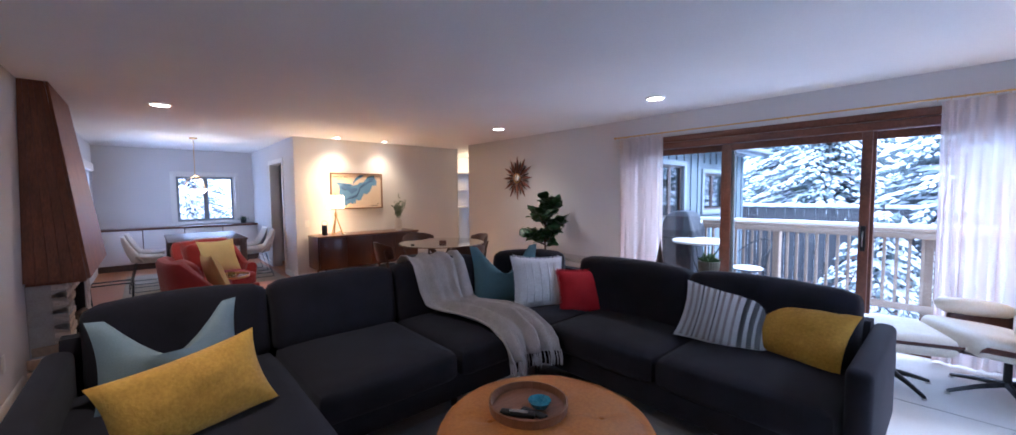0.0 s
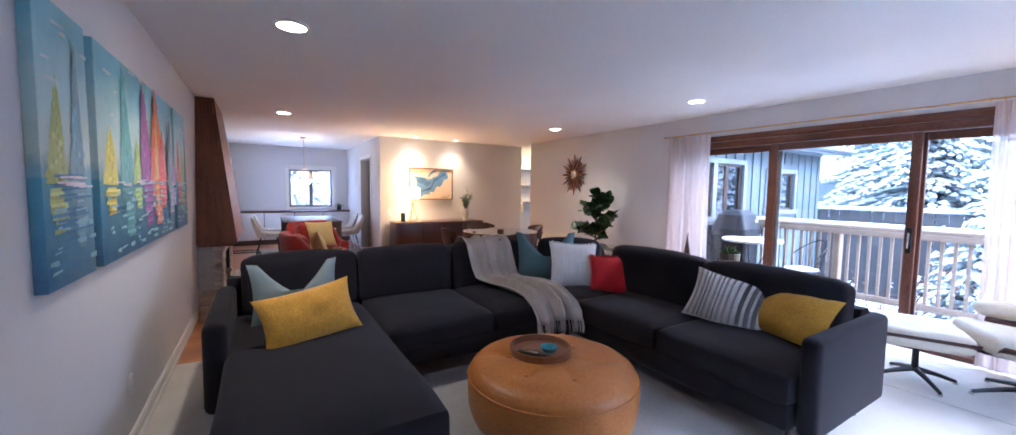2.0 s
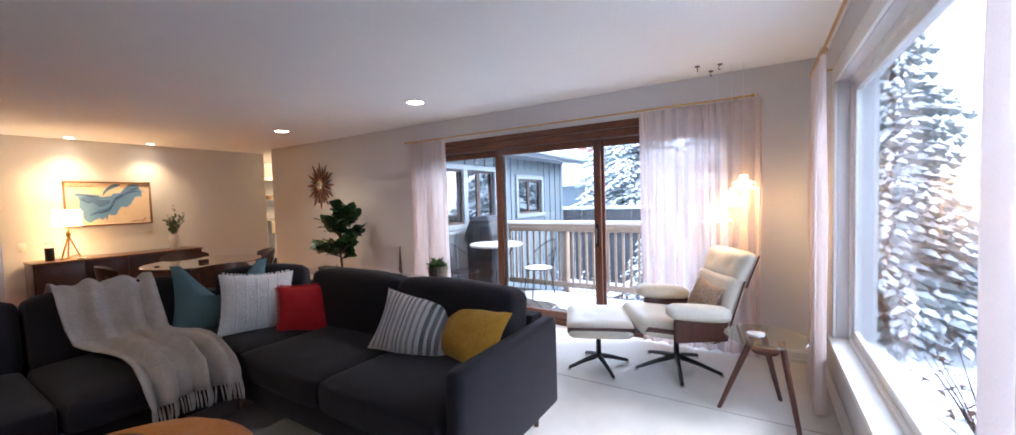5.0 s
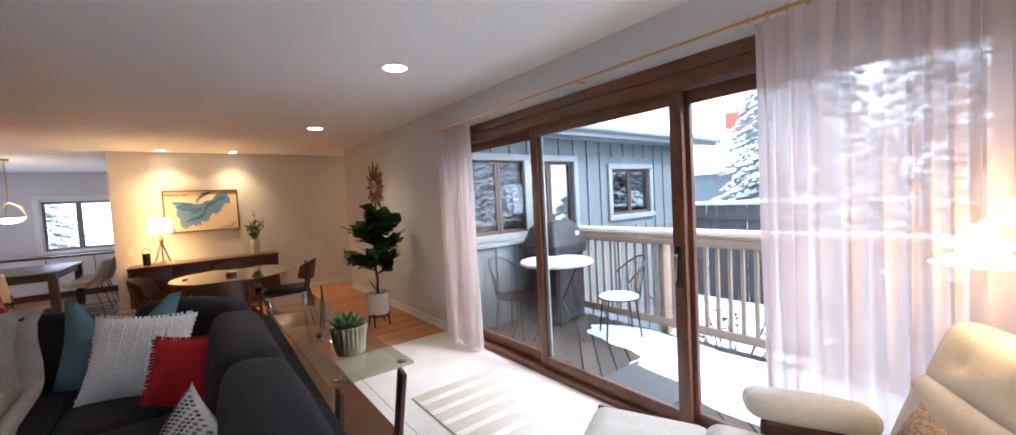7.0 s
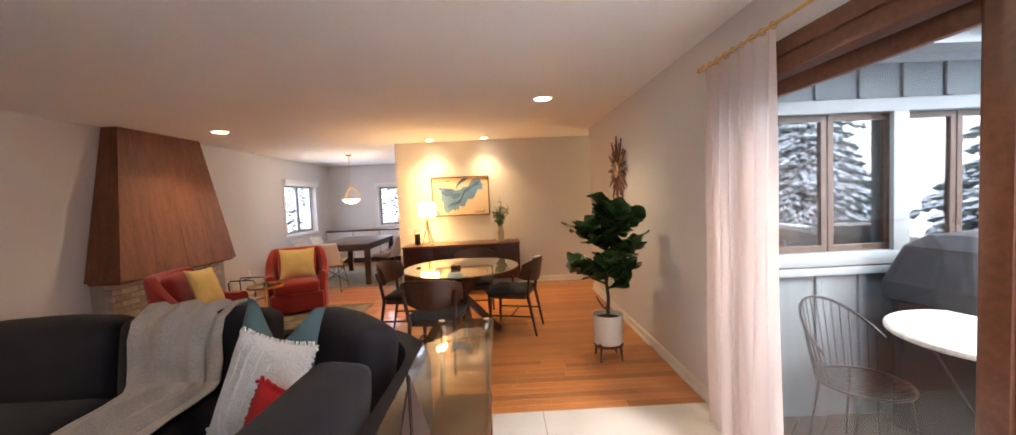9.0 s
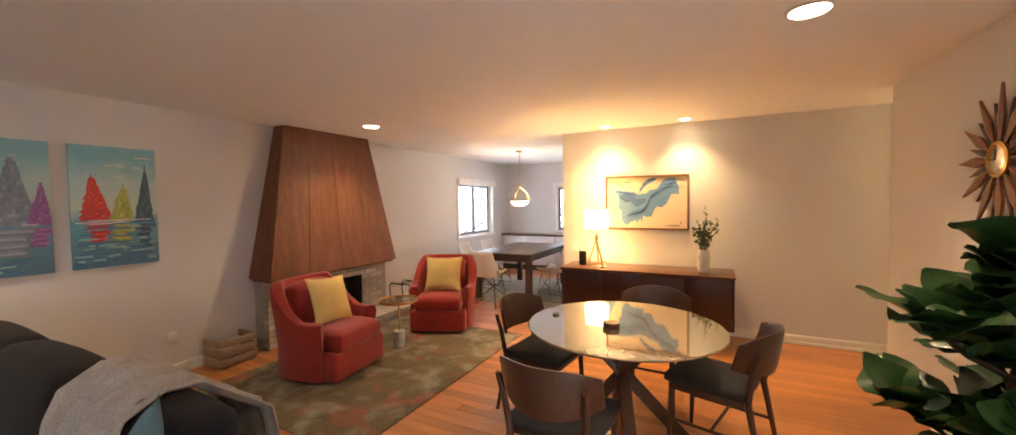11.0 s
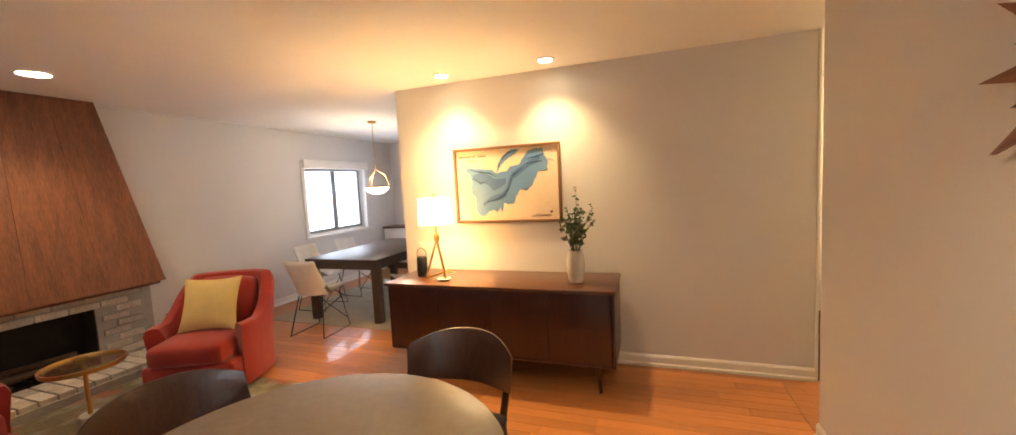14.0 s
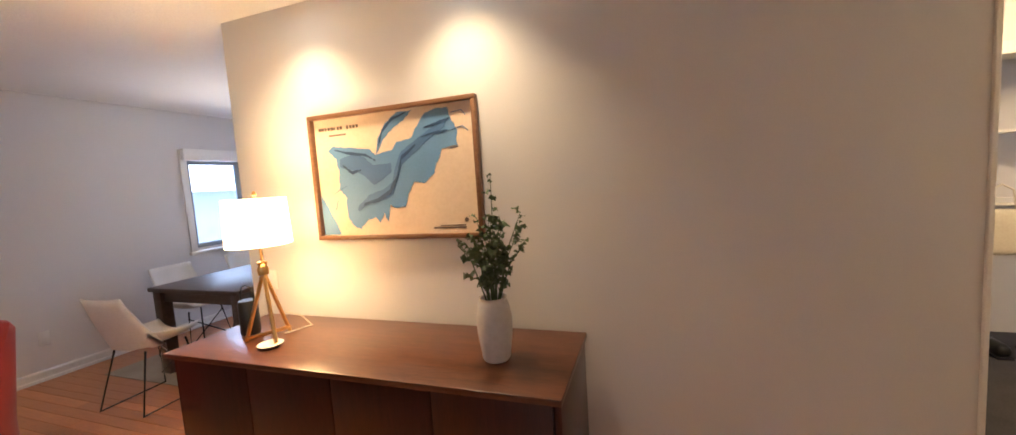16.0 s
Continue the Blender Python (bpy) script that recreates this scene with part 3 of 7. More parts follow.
block((EX + 0.2, WY - 0.32, 2.245), (9.9, WY, 2.262), bm=bm)
part("fascia", bm, OUTTRIM, wing, "pale grey fascia and soffit")
part("gutter", tube([(EX + 0.25, WY - 0.39, 2.31), (9.95, WY - 0.39, 2.29)], 0.045), OUTTRIM, wing)
roof = block((WX - 0.5, SY - 0.2, H + 0.21), (EX + 0.25, DY + 0.6, H + 0.35))
block((WX - 0.5, -2.5, H + 0.21), (1.2, SY - 0.2, H + 0.35), bm=roof)
setting("main_roof", roof, SNOW)


def railing():
    r = thing("deck_railing", (DE, 0, DZ), 0, "weathered brown wooden deck railing with snow between the balusters", "railing")
    part("top_rail", block((-0.045, 0.3, 1.008), (0.07, WY - 0.03, 1.05), 0.006), RAILWOOD, r)
    part("rail", block((-0.045, 0.3, 0.935), (-0.005, WY - 0.03, 1.005), 0.004), RAILWOOD, r)
    part("bottom_rail", block((-0.02, 0.3, 0.08), (0.02, WY - 0.03, 0.16), 0.004), RAILWOOD, r)
    me = mesh_of("baluster", block((-0.014, -0.016, 0.16), (0.014, 0.016, 0.935), 0.003), RAILWOOD)
    y = 0.4
    while y < WY - 0.1:
        o = new("baluster", me)
        o.parent, o.location = r, (0, y, 0)
        y += 0.11
    me = mesh_of("post", block((-0.045, -0.045, -0.02), (0.045, 0.045, 1.01), 0.005), RAILWOOD)
    for y in (0.36, 1.9, 3.4, WY - 0.09):
        o = new("post", me)
        o.parent, o.location = r, (0.068, y, 0)
    snow = pad(0.07, WY - 0.5, 0.05, 0.02, 0.006, 3, m=Matrix.Translation((0.03, WY / 2 + 0.15, 1.07)))
    part("snow_ridge", snow, SNOW, r, "thin ridge of white snow")
    return r


railing()


def snow_heap(name, cx, cy, z, rx, ry, h, seed, n=26, turn=0):
    bm = bmesh.new()
    g = []
    for i in range(n + 1):
        row = []
        for j in range(n + 1):
            u, v = 2 * i / n - 1, 2 * j / n - 1
            a = math.atan2(v, u)
            edge = 0.84 + 0.16 * noise.noise(Vector((math.cos(a) * 2.2, math.sin(a) * 2.2, seed)))
            d = max(abs(u), abs(v))
            k = math.hypot(u, v)
            u, v = (u / k * d * edge, v / k * d * edge) if k > 1e-6 else (0, 0)
            f = max(0.0, 1 - d ** 3)
            zz = h * f * (0.7 + 0.6 * noise.noise(Vector((u * 2.5, v * 2.5, seed + 5)))) + 0.01 * noise.noise(Vector((u * 9, v * 9, seed)))
            row.append(bm.verts.new((cx + u * rx, cy + v * ry, z + max(zz, -0.004 if d == 1 else 0.004))))
        g.append(row)
    for i in range(n):
        for j in range(n):
            bm.faces.new((g[i][j], g[i + 1][j], g[i + 1][j + 1], g[i][j + 1]))
    bm.normal_update()
    return part(name, bm, SNOW, None, "melting patch of white snow lying on the deck boards", category="snow", kind="stuff")


snow_heap("snow_patch", 5.46, 1.95, DZ, 0.62, 1.64, 0.12, 1)
snow_heap("snow_patch", 5.70, 3.30, DZ, 0.36, 0.95, 0.07, 2)





def conifer(name, x, y, height, spread, seed, label, snow=0.5, z=None, density=1.0):
    rnd = random.Random(seed)
    z = ground_height(x, y) - 0.05 if z is None else z
    t = thing(name, (x, y, z), 0, label, "tree", "snowy conifers")
    part("trunk", tube([(0, 0, 0), (0.03, 0.02, height * 0.5), (0, 0, height * 0.97)], [height * 0.022, height * 0.014, height * 0.003]), BARK, t)
    verts, faces, mats = [], [], []
    levels = int(height * 4.5 * density)
    for L in range(levels):
        f = L / levels
        zc = height * (0.10 + 0.88 * f)
        reach = spread * (1 - f) ** 0.8 + 0.12
        nb = max(5, int(9 * density * (1.15 - f)))
        a0 = rnd.random() * 6.28
        for b in range(nb):
            a = a0 + b * 6.283 / nb + rnd.uniform(-0.25, 0.25)
            ln = reach * rnd.uniform(0.7, 1.1)
            dx, dy = math.cos(a), math.sin(a)
            steps = max(3, int(ln / 0.17))
            for s in range(1, steps + 1):
                q = s / steps
                px, py = dx * ln * q, dy * ln * q
                pz = zc - 0.28 * ln * q * q + rnd.uniform(-0.04, 0.04)
                w = (0.10 + 0.20 * (1 - q)) * (0.6 + 0.5 * ln) * rnd.uniform(0.7, 1.2)
                for side in (-1, 0, 1):
                    ox, oy = -dy * side * w * 0.8, dx * side * w * 0.8
                    hx, hy = dx * w * 0.75 + ox * 0.5, dy * w * 0.75 + oy * 0.5
                    base = len(verts)
                    cx, cy, cz = px + ox, py + oy, pz - 0.05 * abs(side)
                    verts += [(cx - hx, cy - hy, cz), (cx - dy * w * 0.34, cy + dx * w * 0.34, cz - 0.03), (cx + hx, cy + hy, cz - 0.07 * w - 0.05), (cx + dy * w * 0.34, cy - dx * w * 0.34, cz - 0.03), (cx, cy, cz + 0.035), (cx, cy, cz - 0.13)]
                    is_snow = rnd.random() < snow
                    for tri in ((0, 1, 4), (1, 2, 4), (2, 3, 4), (3, 0, 4)):
                        faces.append([base + i for i in tri])
                        mats.append(1 if is_snow else 0)
                    for tri in ((1, 0, 5), (2, 1, 5), (3, 2, 5), (0, 3, 5)):
                        faces.append([base + i for i in tri])
                        mats.append(0)
    me = bpy.data.meshes.new("crown")
    me.from_pydata(verts, [], faces)
    me.materials.append(NEEDLE)
    me.materials.append(SNOW)
    me.polygons.foreach_set("material_index", mats)
    o = new("crown", me)
    o.parent = t
    tagged(o, "drooping green boughs loaded with white snow")
    return t


NEEDLE = surface("blue_green_needles", (0.22, 0.255, 0.245), (0.14, 0.17, 0.165), 0.8, size=4, fine=40, bump=0.3)
TREE = "tall snow-laden conifer with drooping branches standing in the snowy yard"
conifer("spruce", 3.3, -3.4, 7.0, 2.3, 11, "large snow-laden spruce standing close outside the picture window", 0.8, density=1.3)
conifer("spruce", 0.4, -6.2, 8.0, 2.4, 12, TREE, 0.8)
conifer("spruce", 6.3, -5.6, 8.0, 2.2, 13, TREE, 0.8)
for i, (x, y, h, s) in enumerate(((9.5, -1.0, 5.5, 1.8), (12.0, 1.6, 7.0, 2.2), (13.8, 4.2, 7.5, 2.2), (9.6, 2.6, 2.2, 1.0), (17.0, 0.0, 9.0, 2.6), (18.0, 6.0, 9.0, 2.6), (12.5, -5.0, 8.0, 2.4), (8.4, 1.0, 1.6, 0.9))):
    conifer("conifer", x, y, h, s, 30 + i, TREE, 0.85)
for i, (x, y, h, s) in enumerate(((-12.0, 11.0, 6.0, 1.9), (-15.0, 15.0, 8.0, 2.2), (-3.4, 27.0, 7.5, 2.0), (5.4, 29.0, 8.0, 2.0), (1.4, 33.0, 9.0, 2.2), (-9.0, 26.0, 8.0, 2.3))):
    conifer("conifer", x, y, h, s, 50 + i, TREE, 0.95)

# fence, shrubs and far neighbours
BOARDS = surface("faded_grey_fence_board", (0.09, 0.088, 0.09), (0.06, 0.058, 0.06), 0.85, stretch=(5, 5, 0.6))
fence = thing("garden_fence", (0, 0, 0), 0, "grey-blue board fence beyond the deck, capped with snow", "fence")
me = mesh_of("board", block((-0.012, 0, -1.0), (0.012, 0.19, 1.0), 0.004), BOARDS)
y = 0.9
while y < 6.2:
    o = new("board", me)
    o.parent, o.location = fence, (11.0 + 0.01 * math.sin(y * 40), y, 0.05)
    y += 0.2
part("rail", block((10.95, 0.9, 0.75), (10.985, 6.3, 0.85)), BOARDS, fence)
part("snow_cap", pad(0.14, 5.4, 0.07, 0.03, 0.01, 4, m=Matrix.Translation((11.0, 3.6, 1.10))), SNOW, fence, "line of snow on the fence top")


def shrub(x, y, r, seed):
    rnd = random.Random(seed)
    t = thing("shrub", (x, y, ground_height(x, y)), 0, "bare brown leafy shrub dusted with snow beside the deck", "shrub", "shrubs by the deck")
    verts, faces, mats = [], [], []
    bm = bmesh.new()
    for k in range(26):
        a, e = rnd.random() * 6.28, rnd.uniform(0.3, 1.4)
        d = Vector((math.cos(a) * math.cos(e), math.sin(a) * math.cos(e), math.sin(e)))
        tip = d * r * rnd.uniform(0.8, 1.2)
        tube([(0, 0, 0), d * r * 0.5 + Vector((0, 0, 0.05)), tip], [0.012, 0.007, 0.002], 4, bm)
        for s in range(22):
            p = tip * rnd.uniform(0.35, 1.05) + Vector([rnd.uniform(-0.13, 0.13) for _ in range(3)])
            w = rnd.uniform(0.025, 0.055)
            b = len(verts)
            q = [Vector([rnd.uniform(-w, w) for _ in range(3)]) for _ in range(3)]
            verts += [tuple(p + v) for v in q]
            faces.append([b, b + 1, b + 2])
            mats.append(1 if rnd.random() < 0.45 else 0)
    part("stems", bm, BARK, t)
    me = bpy.data.meshes.new("leaves")
    me.from_pydata(verts, [], faces)
    me.materials.append(DRYLEAF)
    me.materials.append(SNOW)
    me.polygons.foreach_set("material_index", mats)
    o = new("leaves", me)
    o.parent = t
    tagged(o, "small rust-brown leaves and snow")


DRYLEAF = surface("dry_brown_leaves", (0.16, 0.075, 0.045), (0.09, 0.04, 0.025), 0.8, bump=0.1)
for i, (x, y, r) in enumerate(((6.9, 3.1, 1.3), (7.3, 1.8, 1.2), (6.9, 0.6, 1.1), (4.2, -1.3, 0.9), (2.6, -1.2, 0.8), (1.2, -1.6, 0.9), (5.6, -0.9, 1.0))):
    shrub(x, y, r, 80 + i)

house = thing("neighbour_house", (24, 10, -1), 12, "distant grey house with a snowy roof and a red brick chimney", "house")
part("wall", block((-4, -4, 0), (4, 4, 3.0)), SIDING, house, smooth=False)
bm = bmesh.new()
v = [bm.verts.new(p) for p in ((-4.5, -4.5, 3), (4.5, -4.5, 3), (4.5, 4.5, 3), (-4.5, 4.5, 3), (-4.5, 0, 5.0), (4.5, 0, 5.0))]
for f in ((0, 1, 5, 4), (2, 3, 4, 5), (0, 4, 3), (1, 2, 5), (0, 3, 2, 1)):
    bm.faces.new([v[i] for i in f])
part("roof", bm, SNOW, house, "snow-covered roof", smooth=False)
REDBRICK = surface("far_red_brick", (0.34, 0.10, 0.07), (0.24, 0.07, 0.05), 0.9)
part("chimney", block((-3.4, -1.6, 3.0), (-2.4, -0.2, 5.6)), REDBRICK, house, "red brick chimney", smooth=False)
shed = thing("neighbour_house", (-16, 17, -1), 0, "distant pale house with a snowy roof beyond the dining room window", "house")
part("wall", block((-3, -5, 0), (3, 5, 2.8)), OUTTRIM, shed, smooth=False)
bm = bmesh.new()
v = [bm.verts.new(p) for p in ((-3.5, -5.5, 2.8), (3.5, -5.5, 2.8), (3.5, 5.5, 2.8), (-3.5, 5.5, 2.8), (0, -5.5, 4.4), (0, 5.5, 4.4))]
for f in ((0, 4, 5, 3), (1, 2, 5, 4), (0, 1, 4), (3, 5, 2), (0, 3, 2, 1)):
    bm.faces.new([v[i] for i in f])
part("roof", bm, SNOW, shed, "snow-covered roof", smooth=False)


# ---- living room ----
def sofa():
    s = thing("sectional_sofa", (0, 0, 0), 0, "charcoal grey fabric sectional sofa with a chaise on pale carpet", "sofa")
    X0, X1, Y1 = -0.95, 2.60, 4.92
    bm = block((X0 + 0.02, 3.78, 0.14), (1.75, Y1 - 0.02, 0.32), 0.03)
    block((X0 + 0.02, 2.62, 0.14), (0.0, 3.78, 0.32), 0.03, bm=bm)
    block((1.64, 2.02, 0.14), (X1 - 0.02, 4.0, 0.32), 0.03, bm=bm)
    own = block((1.64, 3.78, 0.14), (X1 - 0.02, Y1 - 0.02, 0.32))
    geom = [e for e in own.edges if abs(e.verts[0].co.x - (X1 - 0.02)) < 1e-4 and abs(e.verts[1].co.x - (X1 - 0.02)) < 1e-4 and abs(e.verts[0].co.y - (Y1 - 0.02)) < 1e-4 and abs(e.verts[1].co.y - (Y1 - 0.02)) < 1e-4]
    bmesh.ops.bevel(own, geom=geom, offset=0.55, segments=6, affect="EDGES", profile=0.5)
    merge(bm, own)
    part("seat_frame", bm, SOFA, s)
    # low back, swept round the outer corner
    path = [(X0, Y1 - 0.07), (2.0, Y1 - 0.07)] + [(2.0 + 0.58 * math.sin(radians(a)), Y1 - 0.65 + 0.58 * math.cos(radians(a))) for a in range(10, 91, 10)] + [(X1 - 0.07, 2.0)]
    bm = bmesh.new()
    prof = [(-0.07, 0.14), (-0.07, 0.66), (-0.05, 0.70), (0.05, 0.70), (0.07, 0.66), (0.07, 0.14)]
    rings = []
    for i, p in enumerate(path):
        a, b = Vector(path[max(i - 1, 0)]), Vector(path[min(i + 1, len(path) - 1)])
        d = (b - a).normalized()
        nrm = Vector((-d.y, d.x))
        rings.append([bm.verts.new((p[0] + nrm.x * q, p[1] + nrm.y * q, z)) for q, z in prof])
    for r0, r1 in zip(rings, rings[1:]):
        for k in range(len(prof)):
            bm.faces.new((r0[k], r0[(k + 1) % 6], r1[(k + 1) % 6], r1[k]))
    bm.faces.new(rings[0])
    bm.faces.new(rings[-1][::-1])
    bmesh.ops.recalc_face_normals(bm, faces=bm.faces)
    part("back_frame", bm, SOFA, s)
    part("armrest", block((X0 - 0.06, 3.72, 0.14), (X0 + 0.06, Y1 - 0.15, 0.66), 0.045, 3), SOFA, s)
    part("armrest", block((1.66, 1.90, 0.14), (X1 + 0.01, 2.0, 0.68), 0.035, 3), SOFA, s)
    seats = [((-0.46, 3.62), (0.90, 2.0, 0.19)), ((0.42, 4.20), (0.84, 0.94, 0.19)), ((1.24, 4.20), (0.78, 0.94, 0.19)), ((2.06, 4.18), (0.86, 0.90, 0.19)), ((2.06, 3.30), (0.90, 0.86, 0.19)), ((2.06, 2.44), (0.90, 0.86, 0.19))]
    for i, ((x, y), (a, b, c)) in enumerate(seats):
        part("seat_cushion", pad(a, b, c, 0.055, 0.02, i + 1, m=Matrix.Translation((x, y, 0.375))), SOFA, s)
    backs = [(-0.44, 4.70, 0.84, 0), (0.42, 4.70, 0.86, 0), (1.28, 4.70, 0.84, 0), (2.18, 4.47, 0.70, -45), (2.37, 3.46, 0.98, -90), (2.37, 2.50, 0.94, -90)]
    for i, (x, y, w, a) in enumerate(backs):
        part("back_cushion", pad(w, 0.24, 0.46, 0.07, 0.03, 20 + i, m=pose(x, y, 0.645, -9, 0, a)), SOFA, s)
    for x, y in ((1.80, 2.08), (2.52, 2.02), (-0.86, 2.72), (-0.10, 2.72), (-0.86, 4.80), (0.9, 4.80), (1.7, 3.9), (2.52, 4.2), (0.9, 3.9)):
        part("leg", taper((x, y, 0), (x, y, 0.14), 0.016, 0.026), DARKWOOD, s)
    return s


sofa()


def throw_pillow(name, at, w, h, t, mat, turn, lean, label, seed, roll=0, chop=0.0, group=""):
    """Stands at at (its bottom centre), leaning back by lean degrees, facing the way turn says (0: towards -y)."""
    me = mesh_of(name, pillow_mesh(w, h, t, seed, chop), mat)
    o = new(name, me)
    o.matrix_world = pose(*at, 0, 0, turn) @ pose(0, 0, 0, -lean, 0, 0) @ pose(0, 0, 0, 0, roll, 0)
    return tagged(o, label, "pillow", group)


throw_pillow("throw_pillow", (-0.50, 4.25, 0.455), 0.60, 0.44, 0.17, PALETEAL, 8, 18, "pale grey-blue pillow with a chopped top on the charcoal sofa", 1, 0, 0.55)
throw_pillow("throw_pillow", (-0.43, 3.74, 0.465), 0.58, 0.35, 0.16, MUSTARD, 10, 24, "mustard yellow velvet lumbar pillow lying on the sofa chaise", 2, -8)
throw_pillow("throw_pillow", (1.80, 4.36, 0.455), 0.64, 0.54, 0.18, TEAL, -28, 16, "dusty teal pillow with a chopped top in the sofa corner", 3, 0, 0.50)
wp = throw_pillow("throw_pillow", (1.90, 4.04, 0.455), 0.50, 0.47, 0.15, WHITECLOTH, -22, 22, "white tasselled cotton pillow with raised stripes in the sofa corner", 4, 4)
rp = throw_pillow("throw_pillow", (2.10, 3.76, 0.455), 0.36, 0.36, 0.12, CRIMSON, -34, 24, "small crimson red pillow with a fringed edge on the charcoal sofa", 5)
sp = throw_pillow("throw_pillow", (2.08, 2.68, 0.455), 0.54, 0.39, 0.15, WHITECLOTH, -72, 26, "grey and cream woven lumbar pillow with black stitched stripes", 6, 10)
throw_pillow("throw_pillow", (2.16, 2.33, 0.455), 0.52, 0.38, 0.15, MUSTARD, -98, 26, "mustard yellow velvet lumbar pillow leaning on the sofa back", 7, 6)


def fringe(parent, w, h, mat, length, n, seed, sides="lrtb", name="fringe", thick=0.004):
    rnd = random.Random(seed)
    bm = bmesh.new()
    for sd in sides:
        for k in range(n):
            u = -1 + 2 * (k + 0.5) / n
            if sd in "lr":
                sgn = -1 if sd == "l" else 1
                p = Vector((sgn * w / 2 * (1 - 0.10 * (1 - u * u)), 0, h / 2 + u * h / 2))
                d = Vector((sgn, rnd.uniform(-0.5, 0.5), rnd.uniform(-0.3, 0.1)))
            else:
                sgn = -1 if sd == "b" else 1
                p = Vector((u * w / 2, 0, h / 2 + sgn * h / 2 * (1 - 0.10 * (1 - u * u))))
                d = Vector((rnd.uniform(-0.3, 0.3), rnd.uniform(-0.5, 0.5), sgn))
            tube([p - d * 0.01, p + d * length], thick, 4, bm)
    part(name, bm, mat, parent)


fringe(rp, 0.36, 0.36, CRIMSON, 0.016, 22, 1, thick=0.007)
fringe(wp, 0.46, 0.46, WHITECLOTH, 0.02, 20, 2, thick=0.008)
# raised stripes and dark stitches of the woven pillow, white welts of the tufted one
DARKYARN = surface("charcoal_yarn", (0.06, 0.055, 0.055), (0.03, 0.03, 0.03), 0.95, bump=0.4)
BEIGEYARN = surface("beige_yarn", (0.36, 0.29, 0.25), (0.27, 0.21, 0.18), 0.95, bump=0.4)


def on_pillow(w, h, t, u, v, seed, side=-1, lift=0.003):
    k = ((1 - min(abs(u), 1) ** 2.2) * (1 - min(abs(v), 1) ** 2.2)) ** 0.55
    q = noise.noise(Vector((u * 1.6 + seed * 3.3, v * 1.6, side * 0.7)))
    return Vector((u * w / 2 * (1 - 0.10 * (1 - v * v)), side * (k * t / 2 * (1 + 0.22 * q) + lift), v * h / 2 * (1 - 0.10 * (1 - u * u)) + h / 2))


for name, mat, cols, dash in (("dark_stripe", DARKYARN, (0.42, 0.62, 0.80), 0.055), ("beige_stripe", BEIGEYARN, (-0.85, -0.7, -0.48, -0.33, -0.1, 0.05, 0.22), 0.03), ("dark_stitch", DARKYARN, (-0.59, -0.22), 0.016)):
    for c in cols:
        bm = bmesh.new()
        for j in range(30):
            v = -0.93 + 1.86 * j / 29
            a, b = on_pillow(0.54, 0.39, 0.15, c - dash, v, 6), on_pillow(0.54, 0.39, 0.15, c + dash, v + 0.03, 6)
            tube([a, (a + b) / 2 + Vector((0, -0.002, 0)), b], 0.0038, 4, bm)
        part(name, bm, mat, sp)
bm = bmesh.new()
for c in (-0.62, -0.34, 0.0, 0.34, 0.62):
    tube([on_pillow(0.46, 0.46, 0.15, c, -0.92 + 1.84 * j / 24, 4) + Vector((0.003 * math.sin(j * 2.1), 0, 0)) for j in range(25)], 0.006, 5, bm)
part("raised_stripe", bm, WHITECLOTH, wp)


